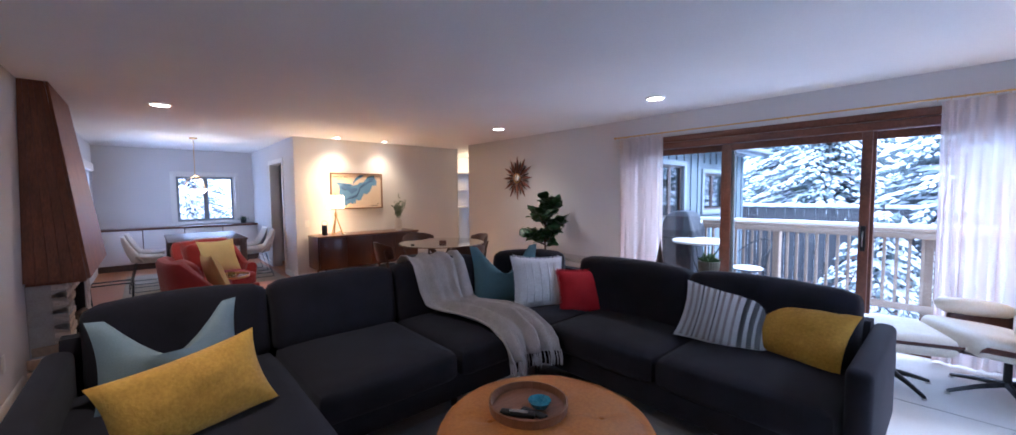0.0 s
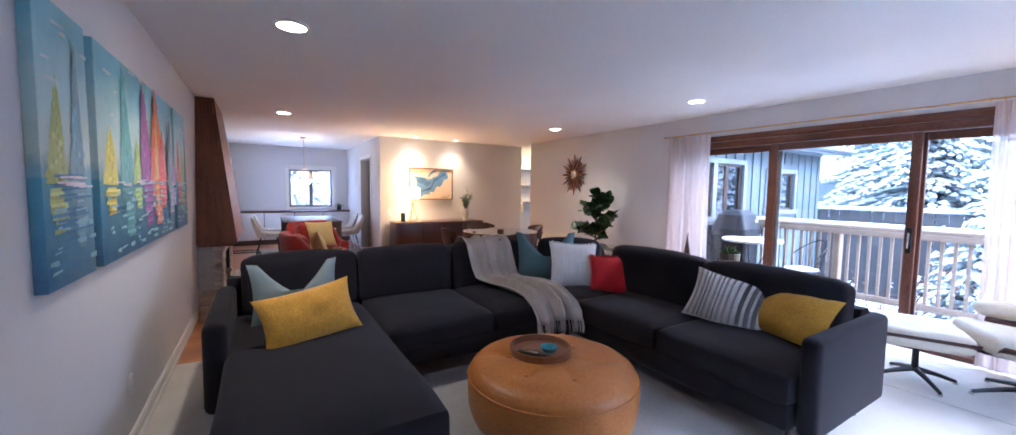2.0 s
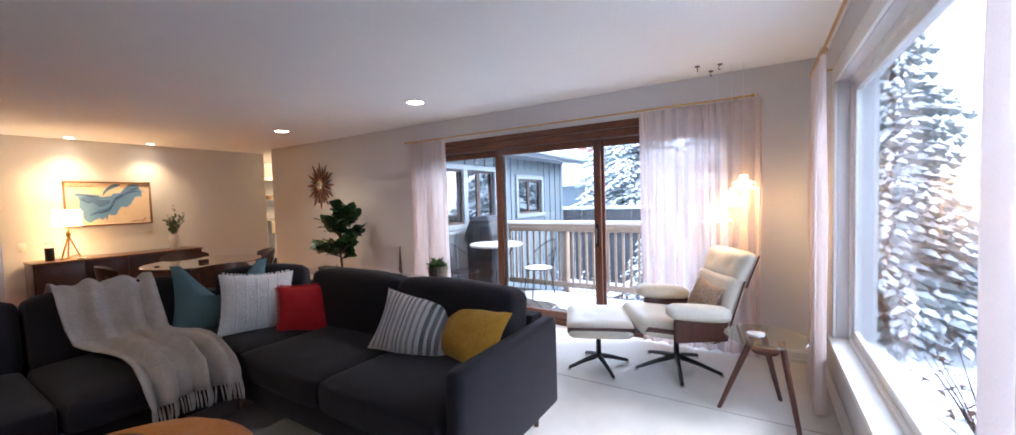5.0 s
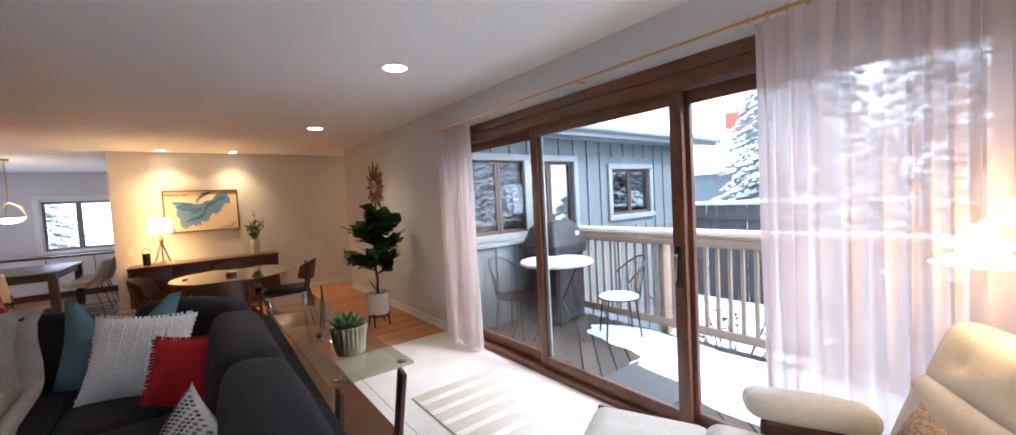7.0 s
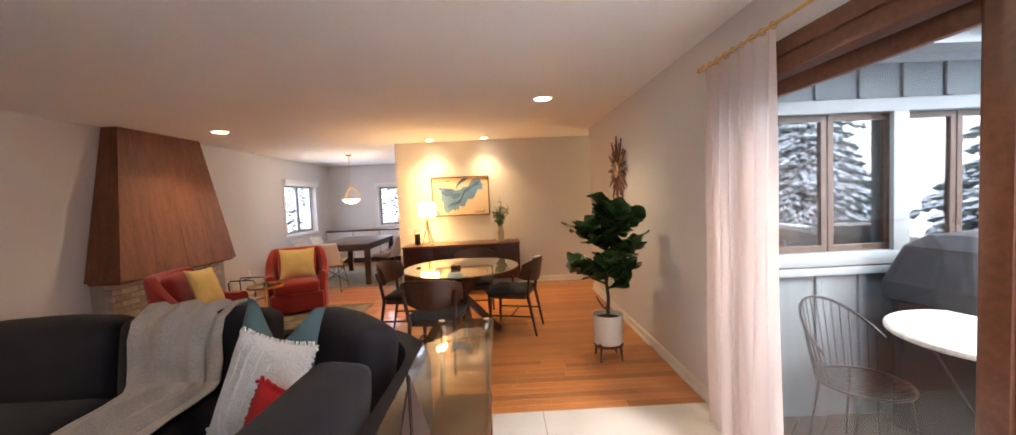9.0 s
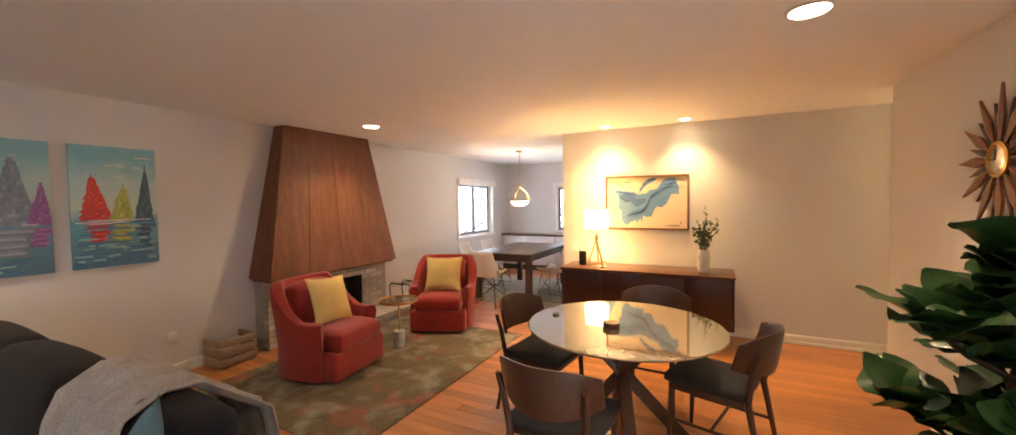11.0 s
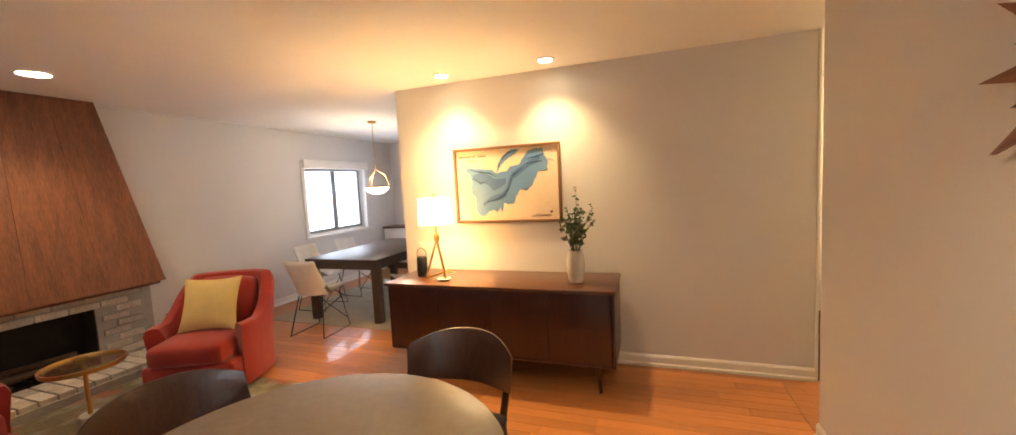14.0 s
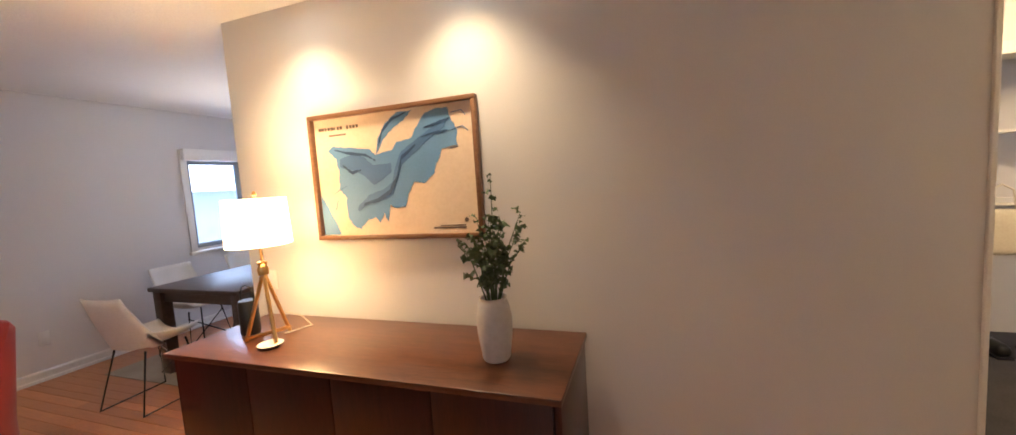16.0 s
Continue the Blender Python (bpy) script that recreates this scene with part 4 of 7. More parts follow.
def blanket():
    """A knitted throw over the sofa back that spreads out on the seat."""
    o = thing("throw_blanket", (0, 0, 0), 0, "oatmeal knitted throw with tassels draped over the sofa back", "blanket")
    prof = [(5.02, 0.46), (5.035, 0.60), (5.02, 0.72), (4.93, 0.79), (4.80, 0.895), (4.70, 0.905), (4.62, 0.87), (4.575, 0.78), (4.55, 0.66), (4.52, 0.56), (4.45, 0.515), (4.32, 0.512), (4.16, 0.518), (4.0, 0.515), (3.86, 0.50), (3.76, 0.47), (3.715, 0.40), (3.70, 0.32)]
    nu = 40
    bm = bmesh.new()
    rows = []
    for i, (y, z) in enumerate(prof):
        f = i / (len(prof) - 1)
        g = max(0, (f - 0.45) / 0.55)
        xl, xr = 1.02 + 0.10 * g, 1.52 + 0.02 * g
        row = []
        for k in range(nu + 1):
            u = k / nu
            fold = math.sin(u * 19 + 3 * f) * 0.55 + math.sin(u * 33 + 5 * f + 1) * 0.35 + 0.5 * noise.noise(Vector((u * 7, f * 5, 2)))
            depth = 0.024 + 0.045 * g
            yy = y - 0.10 * g * (u - 0.5) ** 2 * 4
            nrm = (-1, 0.25) if 6 <= i <= 9 or i >= 15 else (0.0, 1.0)
            if i <= 3:
                nrm = (1, 0.2)
            x = xl + (xr - xl) * u + 0.035 * math.sin(6 * f + 3) + 0.03 * noise.noise(Vector((u * 3, f * 6, 8)))
            row.append(bm.verts.new((x, yy + nrm[0] * depth * (fold + 0.75), z + nrm[1] * depth * (fold + 0.75))))
        rows.append(row)
    for a, b in zip(rows, rows[1:]):
        for k in range(nu):
            bm.faces.new((a[k], a[k + 1], b[k + 1], b[k]))
    ends = [v.co.copy() for v in rows[-1]]
    bmesh.ops.subdivide_edges(bm, edges=bm.edges[:], cuts=1, smooth=0.6, use_grid_fill=True)
    bmesh.ops.recalc_face_normals(bm, faces=bm.faces)
    c = part("cloth", bm, THROW, o)
    md = c.modifiers.new("thick", "SOLIDIFY")
    md.thickness, md.offset = 0.008, 1
    bm = bmesh.new()
    rnd = random.Random(4)
    for p in ends[::1]:
        q = p + Vector((rnd.uniform(-0.012, 0.012), -0.012, -0.10))
        tube([p + Vector((0, 0, 0.01)), (p + q) / 2 + Vector((0, -0.008, 0)), q], [0.005, 0.006, 0.004], 5, bm)
    part("tassels", bm, THROW, o)


blanket()


def ottoman():
    c = (0.81, 2.98)
    o = thing("round_ottoman", (*c, 0), 0, "large round tan leather ottoman with button tufts on pale carpet", "ottoman")
    bm = bmesh.new()
    n = 64
    prof = [(0.0, 0.385), (0.09, 0.385), (0.18, 0.388), (0.27, 0.388), (0.36, 0.386), (0.43, 0.379), (0.475, 0.362), (0.505, 0.335), (0.52, 0.30), (0.524, 0.22), (0.518, 0.13), (0.50, 0.07), (0.47, 0.05), (0, 0.05)]
    rings = []
    tufts = [(0.27 * math.cos(radians(a)), 0.27 * math.sin(radians(a))) for a in range(20, 380, 60)] + [(0, 0)]
    for r, z in prof:
        if r == 0:
            rings.append([bm.verts.new((0, 0, z))])
            continue
        row = []
        for k in range(n):
            a = 2 * math.pi * k / n
            x, y = r * math.cos(a), r * math.sin(a)
            zz = z
            if z > 0.36:
                zz -= sum(0.03 * math.exp(-((x - tx) ** 2 + (y - ty) ** 2) / 0.0022) for tx, ty in tufts)
                seam = min(abs(math.sin(3 * (a - radians(20)))), 1)
                zz -= 0.006 * math.exp(-(seam / 0.12) ** 2) * (r > 0.1)
            zz += 0.004 * noise.noise(Vector((x * 6, y * 6, 1)))
            row.append(bm.verts.new((x, y, zz)))
        rings.append(row)
    for p, q in zip(rings, rings[1:]):
        for k in range(n):
            f = list(dict.fromkeys([p[k % len(p)], p[(k + 1) % len(p)], q[(k + 1) % len(q)], q[k % len(q)]]))
            if len(f) > 2:
                bm.faces.new(f)
    bmesh.ops.recalc_face_normals(bm, faces=bm.faces)
    part("cushion", bm, LEATHER, o)
    part("welt", lathe([(0.519 + 0.006 * math.cos(a * math.pi / 4), 0.30 + 0.006 * math.sin(a * math.pi / 4)) for a in range(9)], 64), LEATHER, o, "stitched leather welt")
    part("base", lathe([(0, 0), (0.42, 0), (0.42, 0.05), (0, 0.05)], 40), BLACK, o)
    for x, y in tufts:
        part("button", lathe([(0, 0.008), (0.01, 0.006), (0.014, 0), (0, -0.002)], 12, Matrix.Translation((x, y, 0.362))), LEATHER, o)
    tr = (0.79, 3.08, 0.386)
    TRAYWOOD = surface("warm_brown_tray_wood", (0.26, 0.11, 0.05), (0.17, 0.07, 0.03), 0.35, size=6, fine=40, bump=0.05, stretch=(1, 8, 1))
    t = thing("round_tray", tr, 0, "round brown wooden tray with a raised rim on the leather ottoman", "tray")
    part("base", lathe([(0, 0.0), (0.175, 0.0), (0.178, 0.012), (0, 0.012)], 48), TRAYWOOD, t)
    part("rim", lathe([(0.178, 0.0), (0.192, 0.002), (0.196, 0.045), (0.186, 0.047), (0.178, 0.012), (0.178, 0.0)], 48), TRAYWOOD, t)
    z = 0.386 + 0.013
    r = thing("remote_control", (0.69, 3.05, z), 35, "black remote control lying in the round tray", "remote control")
    part("body", block((-0.022, -0.085, 0), (0.022, 0.085, 0.02), 0.008, 3), BLACK, r)
    part("buttons", block((-0.012, -0.05, 0.0205), (0.012, 0.04, 0.023), 0.001), CHROME, r)
    r2 = thing("remote_control", (0.75, 3.0, z), 10, "slim black remote control lying in the round tray", "remote control")
    part("body", block((-0.018, -0.07, 0), (0.018, 0.07, 0.018), 0.007, 3), BLACK, r2)
    b = new("trinket_dish", mesh_of("trinket_dish", lathe([(0, 0.006), (0.035, 0.008), (0.055, 0.03), (0.058, 0.03), (0.04, 0.0), (0, 0.0)], 28), surface("turquoise_glaze", (0.08, 0.34, 0.46), (0.03, 0.2, 0.3), 0.15, bump=0.02)))
    b.location = (0.83, 3.04, z)
    tagged(b, "small turquoise glazed dish in the wooden tray", "dish")


ottoman()


def console_table():
    t = thing("console_table", (2.785, 3.72, 0), 0, "long glass-topped console table with splayed walnut legs behind the sofa", "table")
    top = part("tabletop", block((-0.175, -1.02, 0.748), (0.175, 1.02, 0.76), 0.004), TABLEGLASS, t, "clear glass top")
    for sy in (-1, 1):
        for sx in (-1, 1):
            part("leg", block((-0.012, -0.03, 0), (0.012, 0.03, 0.76), 0.006, m=pose(sx * 0.13, sy * 0.78, 0, sy * -16, 0, 0) @ Matrix.Diagonal((1, 1, 0.985, 1))), WALNUT, t)
            part("glass_clamp", lathe([(0, 0), (0.018, 0), (0.018, 0.006), (0, 0.008)], 14, Matrix.Translation((sx * 0.13, sy * 0.985, 0.7605))), CHROME, t, "round steel clamp")
    part("stretcher", block((-0.13, -0.80, 0.30), (-0.11, 0.80, 0.36), 0.004), WALNUT, t)
    part("stretcher", block((0.11, -0.80, 0.30), (0.13, 0.80, 0.36), 0.004), WALNUT, t)
    part("shelf", block((-0.15, -0.86, 0.362), (0.15, 0.86, 0.382), 0.004), WALNUT_X, t)


console_table()


def succulent():
    p = thing("potted_succulent", (2.785, 3.02, 0.762), 0, "green succulent in a ribbed metallic pot on the glass console table", "potted plant")
    bm = bmesh.new()
    n = 48
    rings = []
    for r, z in ((0.0, 0.0), (0.062, 0.0), (0.068, 0.01), (0.078, 0.12), (0.080, 0.13), (0.070, 0.13), (0.068, 0.11), (0, 0.11)):
        rings.append([bm.verts.new((r * (1 + (0.07 if k % 2 else -0.06) * (0.01 < z < 0.125 and r > 0.06)) * math.cos(2 * math.pi * k / n), r * (1 + (0.07 if k % 2 else -0.06) * (0.01 < z < 0.125 and r > 0.06)) * math.sin(2 * math.pi * k / n), z)) for k in range(n)] if r else [bm.verts.new((0, 0, z))])
    for a, b in zip(rings, rings[1:]):
        for k in range(n):
            f = list(dict.fromkeys([a[k % len(a)], a[(k + 1) % len(a)], b[(k + 1) % len(b)], b[k % len(b)]]))
            if len(f) > 2:
                bm.faces.new(f)
    bmesh.ops.recalc_face_normals(bm, faces=bm.faces)
    part("pot", bm, surface("ribbed_pewter", (0.62, 0.56, 0.44), (0.46, 0.41, 0.32), 0.3, metal=0.85, bump=0.0), p)
    SUC = surface("succulent_green", (0.16, 0.26, 0.08), (0.08, 0.15, 0.05), 0.5, bump=0.1)
    rnd = random.Random(3)
    for c, k, s in (((-0.02, 0.0), 16, 1.0), ((0.035, 0.02), 11, 0.75), ((0.01, -0.04), 9, 0.6)):
        for i in range(k):
            bm = bmesh.new()
            a, e = i * 2.4, radians(25 + 50 * i / k)
            L = s * rnd.uniform(0.07, 0.11)
            d = Vector((math.cos(a) * math.cos(e), math.sin(a) * math.cos(e), math.sin(e)))
            b0 = Vector((c[0], c[1], 0.115))
            tube([b0, b0 + d * L * 0.5 + Vector((0, 0, 0.004)), b0 + d * L], [0.008, 0.012 * s + 0.003, 0.001], 6, bm)
            part("leaf", bm, SUC, p)
    part("soil", lathe([(0, 0.112), (0.067, 0.112), (0.067, 0.108), (0, 0.108)], 20), SOOT_AND_SHADE, p)


succulent()
b = thing("wooden_sailboat", (2.765, 3.42, 0.762), 60, "small dark wooden sailboat ornament on the glass console table", "ornament")
part("hull", block((-0.09, -0.018, 0), (0.09, 0.018, 0.03), 0.012, 3), WALNUT, b)
part("mast", tube([(0, 0, 0.03), (0, 0, 0.27)], 0.0035), BLACK, b)
bm = bmesh.new()
for pts in (((0.006, 0.05), (0.075, 0.05), (0.006, 0.25)), ((-0.006, 0.05), (-0.055, 0.05), (-0.006, 0.21))):
    f = [bm.verts.new((x, y, z)) for y in (-0.003, 0.003) for x, z in pts]
    bm.faces.new(f[:3])
    bm.faces.new(f[3:][::-1])
    for i in range(3):
        bm.faces.new((f[i], f[(i + 1) % 3], f[3 + (i + 1) % 3], f[3 + i]))
bmesh.ops.recalc_face_normals(bm, faces=bm.faces)
part("sail", bm, DARKWOOD, b, smooth=False)


# ---- the lounge chair corner ----
def tufted(w, d, t, m, tufts, seed, mat, parent, name):
    bm = pad(w, d, t, min(t, 0.12) * 0.48, 0.015, seed, 16)
    for v in bm.verts:
        if v.co.z > 0:
            v.co.z -= sum(0.022 * math.exp(-((v.co.x - x) ** 2 + (v.co.y - y) ** 2) / 0.0016) for x, y in tufts)
    bmesh.ops.transform(bm, matrix=m, verts=bm.verts)
    return part(name, bm, mat, parent)


def shell(w, d, t, m, mat, parent, bend=0.06, name="shell"):
    """A bent plywood shell, curved up at both long sides."""
    bm = bmesh.new()
    n = 12
    top = [[bm.verts.new((-w / 2 + w * i / n, -d / 2 + d * j / 4, bend * (2 * i / n - 1) ** 4)) for j in range(5)] for i in range(n + 1)]
    low = [[bm.verts.new((v.co.x, v.co.y, v.co.z - t)) for v in r] for r in top]
    for g, rev in ((top, False), (low, True)):
        for i in range(n):
            for j in range(4):
                f = [g[i][j], g[i + 1][j], g[i + 1][j + 1], g[i][j + 1]]
                bm.faces.new(f[::-1] if rev else f)
    for i in range(n):
        bm.faces.new((top[i][0], low[i][0], low[i + 1][0], top[i + 1][0]))
        bm.faces.new((top[i][4], top[i + 1][4], low[i + 1][4], low[i][4]))
    for j in range(4):
        bm.faces.new((top[0][j], top[0][j + 1], low[0][j + 1], low[0][j]))
        bm.faces.new((top[n][j], low[n][j], low[n][j + 1], top[n][j + 1]))
    bmesh.ops.recalc_face_normals(bm, faces=bm.faces)
    bmesh.ops.transform(bm, matrix=m, verts=bm.verts)
    return part(name, bm, mat, parent)


def star_base(parent, arms, r, z):
    for k in range(arms):
        a = radians(k * 360 / arms + 20)
        part("base_arm", tube([(0.02 * math.cos(a), 0.02 * math.sin(a), z), (r * 0.5 * math.cos(a), r * 0.5 * math.sin(a), z * 0.7), (r * math.cos(a), r * math.sin(a), 0.022)], [0.022, 0.017, 0.013], 8), BLACK, parent)
        part("foot", lathe([(0, 0), (0.016, 0), (0.014, 0.016), (0, 0.016)], 12, Matrix.Translation((r * math.cos(a), r * math.sin(a), 0))), CHROME, parent)
    part("post", taper((0, 0, z * 0.8), (0, 0, 0.30), 0.022, 0.02), BLACK, parent)


def lounge_chair():
    c = thing("lounge_chair", (3.80, 1.42, 0), 32, "cream tufted leather lounge chair with walnut shells and black base", "chair")
    star_base(c, 5, 0.33, 0.10)
    W = 0.56
    # the chair faces +y here
    m = pose(0, 0.06, 0.36, 9, 0, 0)
    shell(W + 0.06, 0.56, 0.014, m @ Matrix.Translation((0, 0, -0.055)), WALNUT, c, 0.10, "seat_shell")
    tufted(W, 0.58, 0.15, m @ Matrix.Translation((0, 0.02, 0.03)), [(-0.13, 0), (0.13, 0)], 3, CREAM, c, "seat")
    m = pose(0, -0.34, 0.58, 108, 0, 0)
    tufted(W, 0.38, 0.12, m @ Matrix.Translation((0, 0, -0.03)) @ pose(0, 0, 0, 180), [(-0.13, 0), (0.13, 0)], 4, CREAM, c, "backrest")
    shell(W + 0.03, 0.36, 0.014, m @ Matrix.Translation((0, 0, 0.05)), WALNUT, c, -0.06, "back_shell")
    m = pose(0, -0.45, 0.82, 112, 0, 0)
    tufted(W, 0.26, 0.13, m @ Matrix.Translation((0, 0, -0.03)) @ pose(0, 0, 0, 180), [(-0.13, 0), (0.13, 0)], 5, CREAM, c, "headrest")
    shell(W + 0.03, 0.25, 0.014, m @ Matrix.Translation((0, 0, 0.055)), WALNUT, c, -0.06, "head_shell")
    for s in (-1, 1):
        part("armrest", pad(0.135, 0.44, 0.10, 0.045, 0.012, 8 + s, m=pose(s * 0.34, -0.02, 0.55, 5, 0, 0)), CREAM, c)
        part("arm_shell", block((s * 0.325 - 0.02, -0.24, 0.33), (s * 0.325 + 0.02, 0.15, 0.505), 0.018, 3), WALNUT, c)
        part("spine", tube([(s * 0.10, -0.335, 0.62), (s * 0.10, -0.45, 0.80), (s * 0.10, -0.50, 0.88)], 0.009), BLACK, c)
    return c


lounge_chair()
cp = throw_pillow("throw_pillow", (3.80, 1.27, 0.475), 0.40, 0.27, 0.12, surface("speckled_tan_weave", (0.50, 0.38, 0.26), (0.22, 0.14, 0.09), 0.9, size=60, fine=120, bump=0.4), 212, 24, "speckled tan lumbar pillow on the cream lounge chair", 9, 6)


def lounge_ottoman():
    o = thing("lounge_ottoman", (3.55, 1.98, 0), 24, "cream tufted leather footstool with a walnut shell on a black base", "ottoman")
    star_base(o, 4, 0.26, 0.09)
    tufted(0.58, 0.50, 0.13, Matrix.Translation((0, 0, 0.385)), [(-0.15, 0.09), (0.15, 0.09), (-0.15, -0.09), (0.15, -0.09), (0, 0)], 6, CREAM, o, "cushion")
    shell(0.62, 0.50, 0.014, Matrix.Translation((0, 0, 0.335)), WALNUT, o, 0.085)


lounge_ottoman()


def glass_side_table():
    t = thing("side_table", (3.34, 0.82, 0), 0, "small round glass side table on three splayed walnut legs", "table")
    part("tabletop", lathe([(0, 0.495), (0.225, 0.495), (0.23, 0.50), (0.225, 0.506), (0, 0.506)], 48), TABLEGLASS, t, "round clear glass top")
    for k in range(3):
        a = radians(100 + 120 * k)
        part("leg", taper((0.26 * math.cos(a), 0.26 * math.sin(a), 0), (0.09 * math.cos(a + 0.5), 0.09 * math.sin(a + 0.5), 0.495), 0.013, 0.02), WALNUT, t)
    part("collar", lathe([(0, 0.40), (0.075, 0.40), (0.08, 0.42), (0, 0.42)], 20), WALNUT, t)
    b = new("drinks_coaster", mesh_of("coaster", lathe([(0, 0), (0.05, 0), (0.05, 0.012), (0, 0.012)], 28), MARBLE))
    b.location = (3.32, 0.87, 0.507)
    tagged(b, "round white coaster on the glass side table", "coaster")


glass_side_table()


def cascading_lamp():
    c = (4.20, 0.80)
    l = thing("hanging_lamp", (*c, 0), 0, "cascading swag lamp with three layered glowing disc shades in the corner", "hanging lamp")
    glow = glowing("lamp_glow", (1.0, 0.64, 0.28), 0.75)
    for x, y, z in ((-0.02, 0.16, 1.46), (-0.07, 0.24, 1.33), (-0.14, 0.34, 1.21)):
        part("cord", tube([(x, y, z + 0.08), (x, y, H - 0.002)], 0.0014, 6), TRIM, l)
        sh = part("shade", lathe([(0.03, 0.085), (0.032, 0.045), (0.09, 0.02), (0.055, 0.022), (0.05, 0.0), (0.11, -0.03), (0.06, -0.028), (0, -0.02), (0, 0.085)], 28, Matrix.Translation((x, y, z))), glow, l, "layered disc shade glowing yellow")
        d = bpy.data.lights.new("shade_light", "POINT")
        d.energy, d.color, d.shadow_soft_size = 0.42, (1.0, 0.62, 0.26), 0.07
        o = new("shade_lamp", d)
        o.location = (c[0] + x, c[1] + y, z - 0.07)


cascading_lamp()


# ---- curtains ----
def curtain(name, a, b, z0, z1, folds, depth, label, seed, gather=1.0):
    a, b = Vector(a), Vector(b)
    d = (b - a)
    L = d.length
    d.normalize()
    nrm = Vector((-d.y, d.x))
    o = thing(name, (0, 0, 0), 0, label, "curtain", "sheer curtains")
    bm = bmesh.new()
    nu, nv = folds * 10, 14
    rows = []
    for j in range(nv + 1):
        f = j / nv
        z = z1 + (z0 - z1) * f
        row = []
        for i in range(nu + 1):
            u = i / nu
            ph = u * folds * 2 * math.pi
            w = depth * (0.75 + 0.35 * noise.noise(Vector((u * 4, seed, 0))))
            q = w * math.sin(ph + 0.7 * noise.noise(Vector((u * 5, f * 1.3, seed)))) * (0.55 + 0.45 * min(1, f * 3)) + 0.5 * w * noise.noise(Vector((u * 9, f * 2, seed + 2)))
            # the folds crowd together in bands between plainer stretches
            s = L * (u + 0.030 * math.sin(u * 12.57 + seed)) + 0.02 * math.sin(ph * 0.5 + f * 2) * f
            p = a + d * s + nrm * q
            row.append(bm.verts.new((p.x, p.y, z)))
        rows.append(row)
    for r0, r1 in zip(rows, rows[1:]):
        for i in range(nu):
            bm.faces.new((r0[i], r0[i + 1], r1[i + 1], r1[i]))
    part("cloth", bm, SHEER, o)
    ring = lathe([(0.016 + 0.003 * math.cos(q), 0.003 * math.sin(q)) for q in [i * math.pi / 3 for i in range(7)]], 14)
    ring = mesh_of("ring", ring, BRASS)
    for k in range(folds + 1):
        p = a + d * (L * k / folds)
        r = new("ring", ring)
        r.parent = o
        r.matrix_basis = aim_box((p.x, p.y, z1 + 0.022), (p.x + d.x, p.y + d.y, z1 + 0.022))
    return o


CX = EX - 0.10
CL = "long sheer pinkish-white curtain hanging in folds beside the glass door"
curtain("curtain", (CX, 4.84), (CX, 4.22), 0.02, 2.17, 8, 0.045, CL, 1)
curtain("curtain", (CX, 1.84), (CX, 0.86), 0.02, 2.17, 13, 0.042, CL, 2)
SL = "long sheer pinkish-white curtain hanging in folds beside the picture window"
curtain("curtain", (3.98, SY + 0.11), (3.42, SY + 0.11), 0.02, 2.20, 7, 0.035, SL, 3)
curtain("curtain", (1.35, SY + 0.11), (0.98, SY + 0.11), 0.02, 2.20, 5, 0.03, SL, 4)


def rod(name, a, b, z, into):
    r = thing(name, (0, 0, 0), 0, "thin brushed brass curtain rod with ball ends and wall brackets", "curtain rod")
    part("bar", tube([(*a, z), (*b, z)], 0.008), BRASS, r)
    for p in (a, b):
        part("finial", lathe([(0, -0.018), (0.012, -0.012), (0.018, 0), (0.012, 0.012), (0, 0.018)], 14, Matrix.Translation((*p, z))), BRASS, r)
    for f in (0.03, 0.5, 0.97):
        p = [a[i] + (b[i] - a[i]) * f for i in range(2)]
        part("bracket", tube([(*p, z), (p[0] + into[0], p[1] + into[1], z)], 0.006), BRASS, r)


rod("curtain_rod", (CX, 4.90), (CX, 0.90), 2.195, (0.095, 0))
rod("curtain_rod", (4.05, SY + 0.11), (0.92, SY + 0.11), 2.225, (0, -0.105))
for i, (x, y) in enumerate(((4.05, 1.28), (4.26, 1.20), (4.10, 1.12))):
    h = thing("ceiling_hook", (x, y, H), 40 * i, "small black hook screwed into the white ceiling", "hook", "ceiling hooks")
    part("plate", lathe([(0, -0.008), (0.018, -0.007), (0.02, -0.001), (0, -0.001)], 16), BLACK, h)
    part("hook", tube([(0, 0, -0.008), (0, 0, -0.02)] + [(0.012 * math.sin(a * 0.6), 0, -0.032 + 0.012 * math.cos(a * 0.6)) for a in range(0, 8)], 0.003, 6), BLACK, h)


# ---- rugs, paintings ----
def rug(name, x0, x1, y0, y1, mat, label, turn=0, t=0.01):
    bm = block((x0, y0, 0.001), (x1, y1, t), 0.004)
    return part(name, bm, mat, None, label, category="rug")


RUNNER = surface("cream_flat_weave", (0.60, 0.55, 0.48), (0.50, 0.45, 0.38), 0.95, size=10, fine=160, bump=0.5)
r = rug("runner_rug", 3.42, 4.20, 2.55, 3.85, RUNNER, "cream flat-woven runner rug with pale raised stripes before the glass door")
PALEYARN = surface("pale_raised_yarn", (0.76, 0.73, 0.67), (0.66, 0.62, 0.55), 0.95, fine=160, bump=0.8)
for k in range(7):
    part("stripe", block((3.42, 2.66 + 0.17 * k, 0.0105), (4.20, 2.72 + 0.17 * k, 0.014), 0.002), PALEYARN, r)


